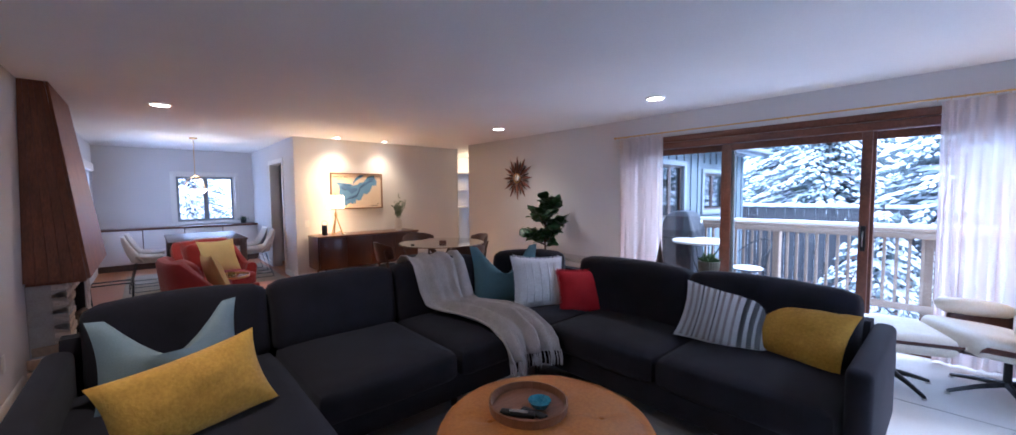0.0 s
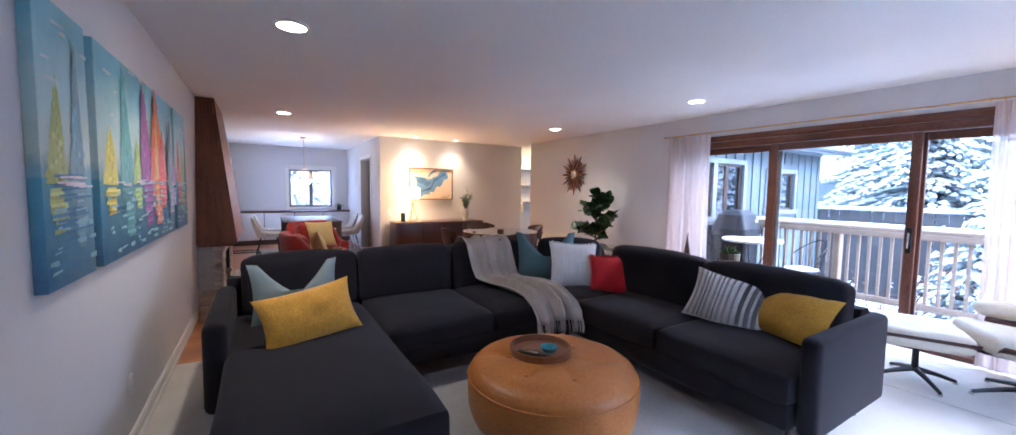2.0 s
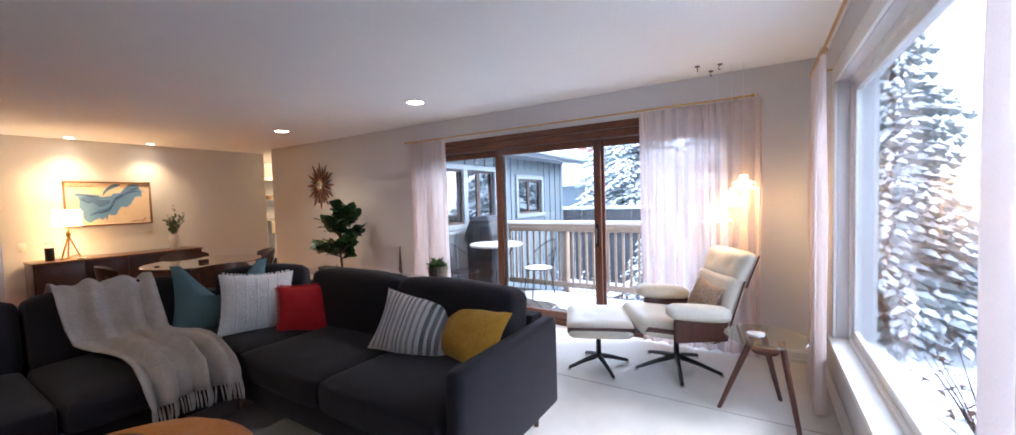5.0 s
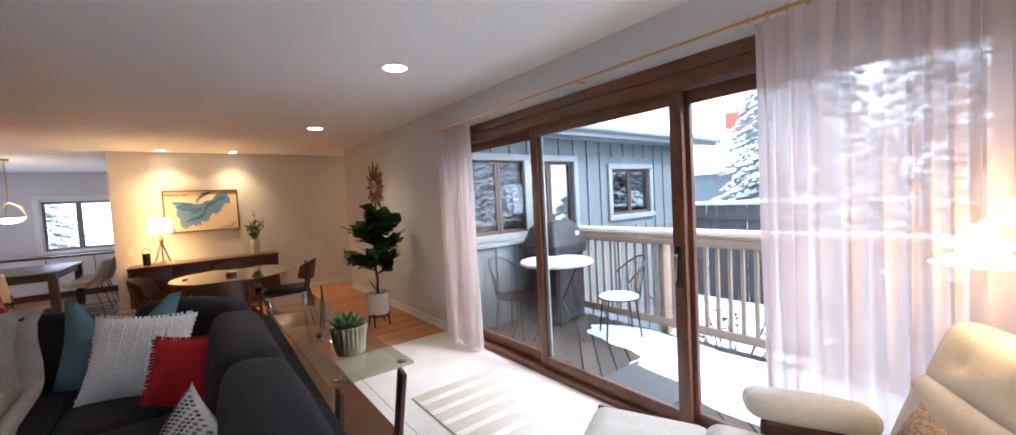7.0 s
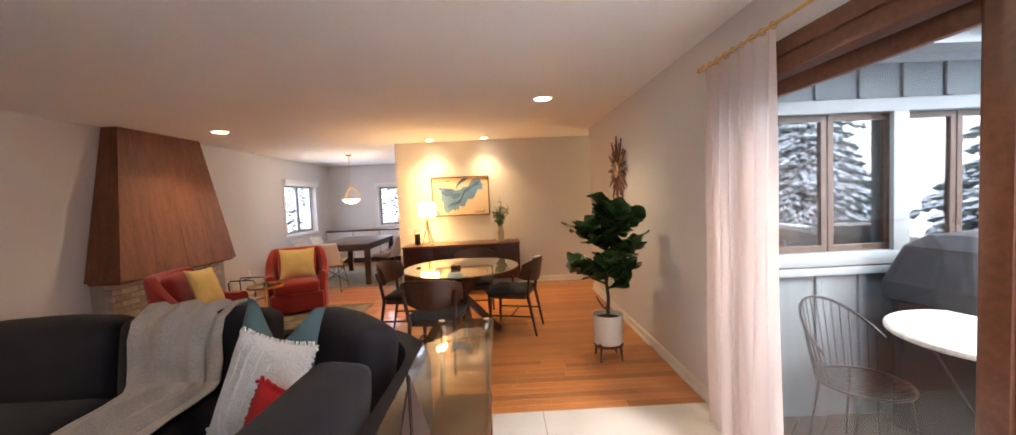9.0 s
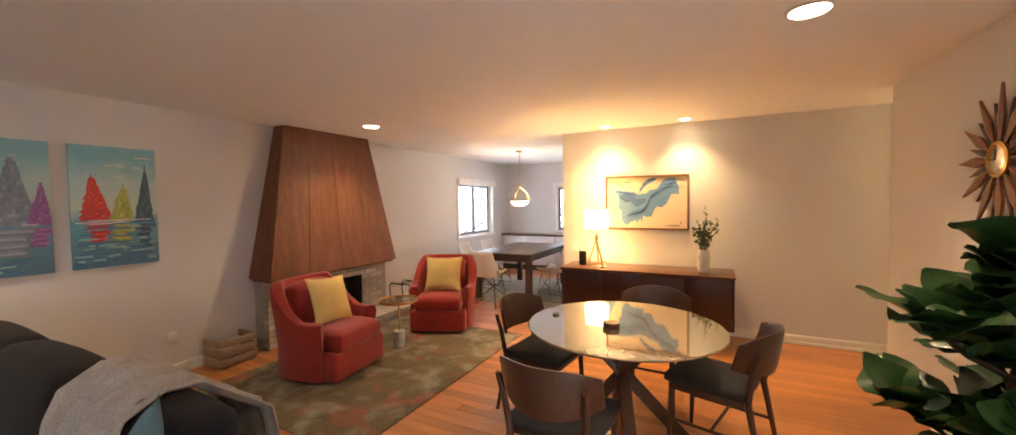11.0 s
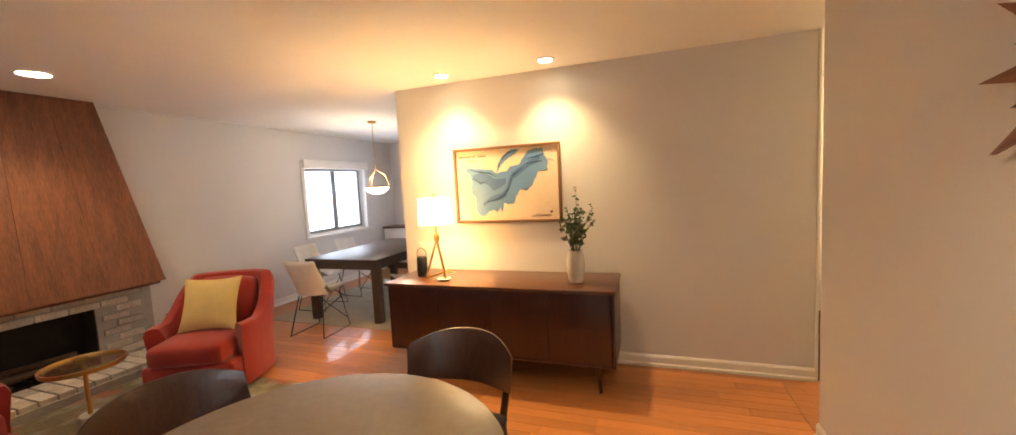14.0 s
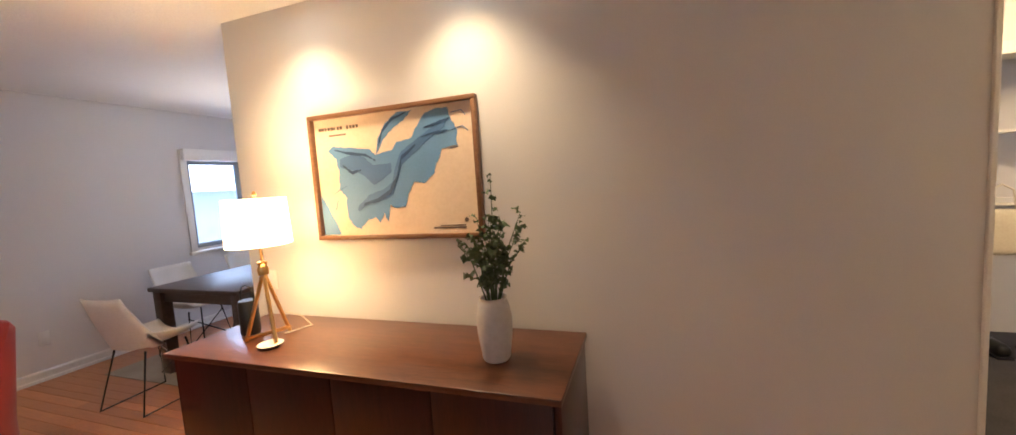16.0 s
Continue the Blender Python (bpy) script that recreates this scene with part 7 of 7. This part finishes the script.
def fig_tree():
    c = thing("fig_tree", (3.93, 5.88, 0), 0, "fiddle-leaf fig with big dark leaves in a legged white pot", "potted plant")
    WH = surface("matt_white_pot", (0.72, 0.71, 0.69), (0.66, 0.65, 0.63), 0.6, bump=0.05)
    part("pot", lathe([(0, 0.14), (0.115, 0.14), (0.125, 0.15), (0.133, 0.40), (0.125, 0.40), (0.118, 0.34), (0, 0.34)], 44), WH, c, "white ceramic pot")
    part("soil", lathe([(0, 0.36), (0.117, 0.36), (0.117, 0.345), (0, 0.345)], 24), SOOT_AND_SHADE, c)
    st = thing("stand", (0, 0, 0))
    st.parent = c
    for k in range(4):
        a = radians(45 + 90 * k)
        part("leg", tube([(0.135 * math.cos(a), 0.135 * math.sin(a), 0), (0.118 * math.cos(a), 0.118 * math.sin(a), 0.135), (0.142 * math.cos(a), 0.142 * math.sin(a), 0.16)], [0.009, 0.013, 0.010]), WALNUT, st)
    part("ring", lathe([(0.10, 0.118), (0.125, 0.118), (0.125, 0.138), (0.10, 0.138), (0.10, 0.118)], 28), WALNUT, st)
    rnd = random.Random(15)
    bm = tube([(0, 0, 0.34), (0.015, 0.01, 0.55), (-0.01, 0.0, 0.75), (0.02, 0.01, 1.0), (0.02, 0.0, 1.20), (0.03, 0, 1.34)], [0.017, 0.015, 0.014, 0.012, 0.009, 0.006], 10)
    limbs = []
    for z0, a, ln, up in ((0.42, 200, 0.12, 0.16), (0.62, 20, 0.24, 0.16), (0.66, 150, 0.26, 0.14), (0.72, 260, 0.24, 0.18), (0.80, 320, 0.26, 0.22), (0.92, 90, 0.20, 0.22), (0.96, 200, 0.26, 0.20), (1.05, 10, 0.24, 0.18), (1.12, 290, 0.16, 0.2), (0.7, 80, 0.22, 0.12)):
        p0 = Vector((0.01, 0, z0))
        p1 = p0 + Vector((1.0 * ln * math.cos(radians(a)), 1.0 * ln * math.sin(radians(a)), 0.9 * up))
        tube([p0, p0.lerp(p1, 0.5) + Vector((0, 0, -0.02)), p1], [0.010, 0.008, 0.006], 7, bm)
        if z0 > 0.5:
            limbs.append((p0, p1))
    part("trunk", bm, BARK, c)
    limbs.append((Vector((0.02, 0, 1.1)), Vector((0.03, 0, 1.36))))
    limbs.append((Vector((0.02, 0, 0.9)), Vector((0.03, 0, 1.20))))
    leaves = [leaf_mesh(0.19, 0.19, LEAF, 40 + k, 0.14, 7) for k in range(5)]
    for p0, p1 in limbs:
        for k in range(15):
            f = 0.30 + 0.74 * k / 14
            p = p0.lerp(p1, f)
            a = k * 137.5 + rnd.uniform(-20, 20) + p0.z * 300
            o = new("leaf", rnd.choice(leaves))
            o.parent = c
            s = rnd.uniform(0.75, 1.1)
            o.matrix_basis = pose(*p, 0, 0, a) @ pose(0, 0, 0, rnd.uniform(5, 70), rnd.uniform(-35, 35), 0) @ Matrix.Diagonal((s, s, s, 1))


fig_tree()


# ---- far dining room ----
t = thing("dining_table", (0.14, 10.42, 0), 0, "square-legged dark brown wooden dining table under the pendant lamp", "table")
part("tabletop", block((-0.51, -0.86, 0.715), (0.51, 0.86, 0.75), 0.006), GREYWOOD, t)
part("apron", block((-0.45, -0.80, 0.62), (0.45, 0.80, 0.7145), 0.003), GREYWOOD, t)
for x in (-0.45, 0.45):
    for y in (-0.79, 0.79):
        part("leg", block((x - 0.045, y - 0.045, 0), (x + 0.045, y + 0.045, 0.7145), 0.006), GREYWOOD, t)


def shell_chair(at, turn, first=None):
    if first:
        return copy_thing(first, pose(at[0], at[1], 0, 0, 0, turn))
    c = thing("shell_chair", (at[0], at[1], 0), turn, "white bucket-seat dining chair on a thin black wire frame", "chair", "white chairs round the dining table")
    bm = bmesh.new()
    nu, nv = 14, 16
    g = []
    for j in range(nv + 1):
        f = j / nv
        if f < 0.5:
            y, z = 0.22 - 0.40 * (f / 0.5), 0.45 - 0.02 * math.sin(math.pi * f / 0.5)
            hw, rise = 0.21 + 0.01 * f, 0.07 + 0.10 * f
        else:
            q = (f - 0.5) / 0.5
            y, z = -0.18 - 0.10 * math.sin(q * 1.4), 0.45 + 0.38 * q
            hw, rise = 0.215 - 0.025 * q, 0.0
        row = []
        for i in range(nu + 1):
            u = 2 * i / nu - 1
            wrap = 0.12 * (1 - (f - 0.5) / 0.5) + 0.03 if f >= 0.5 else 0
            row.append(bm.verts.new((u * hw, y + (wrap * abs(u) ** 3 if f >= 0.5 else 0), z + rise * abs(u) ** 3.5)))
        g.append(row)
    for a, b in zip(g, g[1:]):
        for i in range(nu):
            bm.faces.new((a[i], a[i + 1], b[i + 1], b[i]))
    s = part("seat_shell", bm, PLASTIC, c)
    md = s.modifiers.new("thick", "SOLIDIFY")
    md.thickness = 0.014
    for s_ in (-1, 1):
        part("leg_frame", tube([(s_ * 0.15, 0.15, 0.425), (s_ * 0.21, 0.21, 0.012), (s_ * 0.21, -0.22, 0.012), (s_ * 0.15, -0.12, 0.425)], 0.007, 7), BLACK, c)
        part("cross_bar", tube([(s_ * 0.16, 0.15, 0.36), (-s_ * 0.205, 0.19, 0.10)], 0.005, 6), BLACK, c)
    return c


sc = shell_chair((0.08, 9.28), 4)
shell_chair((-0.62, 10.05), -88, sc)
shell_chair((-0.60, 10.75), -93, sc)
shell_chair((0.86, 10.02), 84, sc)
shell_chair((0.88, 10.74), 92, sc)

p = thing("pendant_lamp", (0.06, 10.46, 0), 0, "brass pendant lamp with a glowing white glass bowl", "pendant lamp")
part("canopy", lathe([(0, H - 0.03), (0.05, H - 0.025), (0.06, H - 0.001), (0, H - 0.001)], 24), BRASS, p)
part("rod", tube([(0, 0, 1.80), (0, 0, H - 0.02)], 0.005), BRASS, p)
for k in range(3):
    a = radians(30 + 120 * k)
    part("bracket", tube([(0, 0, 1.80), (0.12 * math.cos(a), 0.12 * math.sin(a), 1.72), (0.165 * math.cos(a), 0.165 * math.sin(a), 1.57)], 0.004), BRASS, p)
part("bowl", lathe([(0, 1.47), (0.07, 1.478), (0.13, 1.51), (0.162, 1.56), (0.156, 1.562), (0.12, 1.52), (0, 1.485)], 36), glowing("bowl_glow", (1.0, 0.86, 0.66), 1.3), p, "glowing white glass bowl")
part("rim", lathe([(0.160, 1.558), (0.170, 1.558), (0.170, 1.570), (0.160, 1.570), (0.160, 1.558)], 36), BRASS, p)
dl = bpy.data.lights.new("pendant_bulb", "POINT")
dl.energy, dl.color, dl.shadow_soft_size = 2.0, (1.0, 0.74, 0.45), 0.05
o = new("pendant_bulb", dl)
o.location = (0.06, 10.46, 1.66)

b = thing("built_in_buffet", (0, DY, 0), 0, "long dark wooden built-in counter under the dining room window", "cabinet")
part("worktop", block((WX + 0.01, -0.44, 0.78), (DX - 0.01, -0.03, 0.815), 0.004), WALNUT_X, b)
for k in range(4):
    part("door", block((WX + 0.03 + k * 0.65, -0.42, 0.12), (WX + 0.665 + k * 0.65, -0.40, 0.775), 0.003), PAINT, b, "grey flat door")
part("body", block((WX + 0.02, -0.395, 0.0), (DX - 0.02, -0.03, 0.778)), GREYWOOD, b, smooth=False)
pp = thing("potted_plant", (1.05, DY - 0.22, 0.816), 0, "small green plant in a dark pot on the dining room counter", "potted plant")
part("pot", lathe([(0, 0), (0.05, 0), (0.06, 0.09), (0.052, 0.09), (0, 0.08)], 20), BLACK, pp)
rnd = random.Random(2)
lm = leaf_mesh(0.12, 0.035, LEAF, 3, 0.4)
for k in range(12):
    o = new("leaf", lm)
    o.parent = pp
    o.matrix_basis = pose(0, 0, 0.08, rnd.uniform(20, 70), 0, k * 137)
r = rug("dining_rug", -0.9, 1.18, 9.45, 11.6, surface("beige_dining_rug", (0.40, 0.35, 0.27), (0.30, 0.26, 0.20), 0.95, size=5, fine=110, bump=0.6), "worn beige rug under the dark dining table", t=0.008)


# ---- closet in the hall ----
cl = thing("closet_shelving", (5.95, 11.3, 0), 0, "white wire closet shelves holding baskets and a hanging canvas bag", "shelves")
for z in (1.05, 1.55):
    part("shelf", block((-0.6, -0.14, z), (0.6, 0.28, z + 0.02)), TRIM, cl)
bk = thing("basket", (5.75, 11.25, 1.571), 0, "round woven tan basket on the closet shelf", "basket")
part("body", lathe([(0, 0), (0.09, 0), (0.11, 0.10), (0.10, 0.10), (0, 0.02)], 24), surface("wicker", (0.42, 0.28, 0.16), (0.25, 0.16, 0.09), 0.8, fine=120, bump=0.7), bk)
bg = thing("canvas_bag", (5.85, 11.12, 1.02), 0, "pale canvas tote bag hanging in the closet", "bag")
part("body", pad(0.28, 0.06, 0.30, 0.028, 0.01, 5, m=Matrix.Translation((0, 0, -0.15))), CREAM, bg)
part("strap", tube([(-0.08, 0, -0.01), (-0.06, 0, 0.14), (0, 0, 0.18), (0.06, 0, 0.14), (0.08, 0, -0.01)], 0.006), CREAM, bg)
for i, x in enumerate((5.65, 5.85, 6.1)):
    s = thing("shoe", (x, 11.15, 0), 0, "dark shoe on the closet floor", "shoe", "shoes in the closet")
    part("upper", pad(0.09, 0.26, 0.08, 0.035, 0.01, 3 + i, m=Matrix.Translation((0, 0, 0.055))), BLACK, s)
    part("sole", block((-0.045, -0.13, 0), (0.045, 0.13, 0.018), 0.006), SOFA, s)
setting("hall_floor", block((4.66, 8.46, -0.0195), (7.4, 11.6, 0.0)), surface("dark_hall_carpet", (0.06, 0.055, 0.06), (0.035, 0.033, 0.036), 0.95, bump=0.6))


# ---- patio furniture ----
tb = thing("patio_table", (5.20, 4.08, DZ), 0, "round patio table with pale stone top on black iron legs", "table")
part("tabletop", lathe([(0, 0.79), (0.37, 0.79), (0.38, 0.80), (0.38, 0.815), (0.37, 0.825), (0, 0.825)], 48), surface("pale_mottled_stone", (0.66, 0.64, 0.60), (0.38, 0.37, 0.34), 0.5, size=22, fine=60, bump=0.1), tb)
for k in range(3):
    a = radians(40 + 120 * k)
    part("leg", tube([(0.30 * math.cos(a), 0.30 * math.sin(a), 0), (0.06 * math.cos(a), 0.06 * math.sin(a), 0.40), (0.26 * math.cos(a), 0.26 * math.sin(a), 0.79)], 0.009), BLACK, tb)


def wire_chair(at, turn, first=None):
    if first:
        return copy_thing(first, pose(at[0], at[1], DZ, 0, 0, turn))
    c = thing("wire_chair", (at[0], at[1], DZ), turn, "black wrought-iron wire patio chair with a curved spoke back", "chair", "patio chairs")
    part("seat_rim", tube(arc((0, 0), 0.21, 0, 360, 28, 0.43), 0.008), BLACK, c)
    bm = bmesh.new()
    for k in range(-6, 7):
        x = k * 0.032
        y = math.sqrt(max(0, 0.21 ** 2 - x * x))
        tube([(x, -y, 0.43), (x, y, 0.43)], 0.0028, 5, bm)
        tube([(-y, x, 0.427), (y, x, 0.427)], 0.0028, 5, bm)
    part("seat_mesh", bm, BLACK, c)
    hoop = [(0.27 * math.cos(radians(a)), -0.24 * abs(math.sin(radians(a))) - 0.03, 0.62 + 0.22 * abs(math.sin(radians(a)))) for a in range(-180, 1, 10)]
    part("back_hoop", tube(hoop, 0.008), BLACK, c)
    bm = bmesh.new()
    for k in range(1, 18):
        p = hoop[k]
        a = radians(-180 + 10 * k)
        tube([(0.21 * math.cos(a), 0.21 * math.sin(a), 0.43), p], 0.0028, 5, bm)
    part("back_spokes", bm, BLACK, c)
    for k in range(4):
        a = radians(45 + 90 * k)
        part("leg", tube([(0.19 * math.cos(a), 0.19 * math.sin(a), 0.43), (0.25 * math.cos(a), 0.25 * math.sin(a), 0)], 0.008), BLACK, c)
    return c


wc = wire_chair((4.95, 4.48), 200)
wire_chair((5.62, 3.62), 50, wc)
part("snow_on_seat", lathe([(0, 0.465), (0.12, 0.46), (0.19, 0.445), (0.20, 0.436), (0, 0.436)], 24, pose(5.62, 3.62, DZ)), SNOW, None, "round pad of snow on the iron patio chair seat", category="snow")

gcov = thing("covered_grill", (5.66, 4.56, DZ), 8, "barbecue grill under a fitted black cover standing on the deck", "grill")
COVER = surface("black_vinyl_cover", (0.022, 0.024, 0.03), (0.012, 0.013, 0.017), 0.6, size=5, fine=25, bump=0.3)
bm = bmesh.new()
levels = [(0.28, 0.23, 0.04), (0.285, 0.235, 0.5), (0.29, 0.24, 0.80), (0.335, 0.265, 0.82), (0.335, 0.265, 0.92), (0.26, 0.19, 1.13), (0.17, 0.12, 1.20), (0.0, 0.0, 1.205)]
rings = []
for a, b_, z in levels:
    n = 40
    if a == 0:
        rings.append([bm.verts.new((0, 0, z))])
        continue
    row = []
    for k in range(n):
        t_ = 2 * math.pi * k / n
        cx_, sy_ = math.cos(t_), math.sin(t_)
        e = 0.22
        x = a * math.copysign(abs(cx_) ** e, cx_)
        y = b_ * math.copysign(abs(sy_) ** e, sy_)
        w_ = 1 + 0.03 * noise.noise(Vector((x * 5, y * 5, z * 4))) + 0.012 * math.sin(t_ * 9) * (z < 0.8)
        row.append(bm.verts.new((x * w_, y * w_, z + 0.012 * noise.noise(Vector((x * 7, y * 7, z))))))
    rings.append(row)
for p_, q_ in zip(rings, rings[1:]):
    for k in range(40):
        f = list(dict.fromkeys([p_[k % len(p_)], p_[(k + 1) % len(p_)], q_[(k + 1) % len(q_)], q_[k % len(q_)]]))
        if len(f) > 2:
            bm.faces.new(f)
bmesh.ops.recalc_face_normals(bm, faces=bm.faces)
part("cover", bm, COVER, gcov, smooth=False)
part("label_patch", block((0.10, -0.246, 1.02), (0.16, -0.228, 1.06)), TRIM, gcov, "small white label")
for x in (-0.22, 0.22):
    part("wheel", lathe([(0, -0.015), (0.035, -0.015), (0.035, 0.015), (0, 0.015)], 16, pose(x, 0.2, 0.036, 0, 90)), BLACK, gcov)
dm = part("doormat", block((4.72, 2.55, DZ + 0.001), (5.22, 3.15, DZ + 0.014), 0.004), surface("dark_ribbed_mat", (0.07, 0.075, 0.08), (0.045, 0.05, 0.055), 0.95, bump=0.8), None, "dark grey ribbed doormat on the deck outside the glass door", category="doormat")


# ---- planks of the floors and boards of the deck ----
def strip_floor(name, x0, x1, y0, y1, w, holder, seed):
    rnd = random.Random(seed)
    lengths = {}
    y = y0
    while y < y1 - 0.005:
        ww = min(w, y1 - y) - 0.0015
        x = x0
        off = rnd.uniform(0.4, 1.6)
        while x < x1 - 0.01:
            L = min(off if x == x0 else rnd.choice((1.1, 1.5, 1.9)), x1 - x)
            if x1 - (x + L) < 0.25:
                L = x1 - x
            key = (round(L, 3), round(ww, 4))
            if key not in lengths:
                lengths[key] = mesh_of("plank", block((0, 0, -0.018), (L - 0.0015, ww, 0.0), 0.0012, 1), OAK, False)
            o = new("plank", lengths[key])
            o.parent, o.location = holder, (x, y, 0)
            x += L
        y += w


oak = thing("oak_floor", kind="structure")
strip_floor("oak_floor", WX, EX, 5.05, NY, 0.085, oak, 3)


def joined_strips(name, x0, x1, y0, y1, w, seed):
    rnd = random.Random(seed)
    verts, faces = [], []
    y = y0
    while y < y1 - 0.005:
        x = x0 - rnd.uniform(0, 1.2)
        ww = min(w, y1 - y) - 0.0015
        while x < x1:
            L = rnd.uniform(0.8, 1.9)
            a, b = max(x, x0), min(x + L - 0.0015, x1)
            if b > a:
                n = len(verts)
                verts += [(a, y, 0), (b, y, 0), (b, y + ww, 0), (a, y + ww, 0), (a, y, -0.015), (b, y, -0.015), (b, y + ww, -0.015), (a, y + ww, -0.015)]
                faces += [[n, n + 1, n + 2, n + 3], [n, n + 4, n + 5, n + 1], [n + 1, n + 5, n + 6, n + 2], [n + 2, n + 6, n + 7, n + 3], [n + 3, n + 7, n + 4, n]]
            x += L
        y += w
    me = bpy.data.meshes.new(name)
    me.from_pydata(verts, [], faces)
    me.materials.append(OAK)
    tagged(new(name, me), kind="stuff")


joined_strips("dining_floor_strips", WX, DX, NY, DY, 0.085, 5)
joined_strips("kitchen_floor_strips", DX, 4.46, NY + 0.2, 11.6, 0.085, 7)
joined_strips("hall_sill_strips", EX, 4.66, 8.46, NY, 0.085, 9)

deck = thing("deck", kind="structure")


def clipped(poly, axis, limit, keep_below):
    """The part of a convex polygon on one side of a line x or y = limit."""
    out = []
    for p, q in zip(poly, poly[1:] + poly[:1]):
        a, b = (limit - p[axis], limit - q[axis]) if keep_below else (p[axis] - limit, q[axis] - limit)
        if a >= 0:
            out.append(p)
        if (a > 0 > b) or (a < 0 < b):
            f = a / (a - b)
            out.append((p[0] + (q[0] - p[0]) * f, p[1] + (q[1] - p[1]) * f))
    return out


# deck boards laid on the diagonal
X0, X1, Y0, Y1 = EX + 0.205, DE, 0.3, WY - 0.01
r2 = math.sqrt(0.5)
k = -60
while k < 60:
    c0, c1 = 0.14 * k, 0.14 * k + 0.126
    k += 1
    # a strip along (1, 1), between two lines y - x = c
    ends = [((-8 - c * r2), (-8 + c * r2)) for c in (c0, c1)] + [((12 - c * r2), (12 + c * r2)) for c in (c1, c0)]
    poly = ends
    for axis, limit, below in ((0, X0, False), (0, X1, True), (1, Y0, False), (1, Y1, True)):
        poly = clipped(poly, axis, limit, below) if len(poly) > 2 else poly
    if len(poly) < 3 or max(p[1] for p in poly) - min(p[1] for p in poly) < 0.03:
        continue
    bm = bmesh.new()
    top = [bm.verts.new((p[0], p[1], 0)) for p in poly]
    low = [bm.verts.new((p[0], p[1], -0.036)) for p in poly]
    n = len(poly)
    bm.faces.new(top)
    bm.faces.new(low[::-1])
    for i in range(n):
        bm.faces.new((top[i], low[i], low[(i + 1) % n], top[(i + 1) % n]))
    bmesh.ops.recalc_face_normals(bm, faces=bm.faces)
    part("board", bm, DECK, deck, smooth=False).location = (0, 0, DZ)
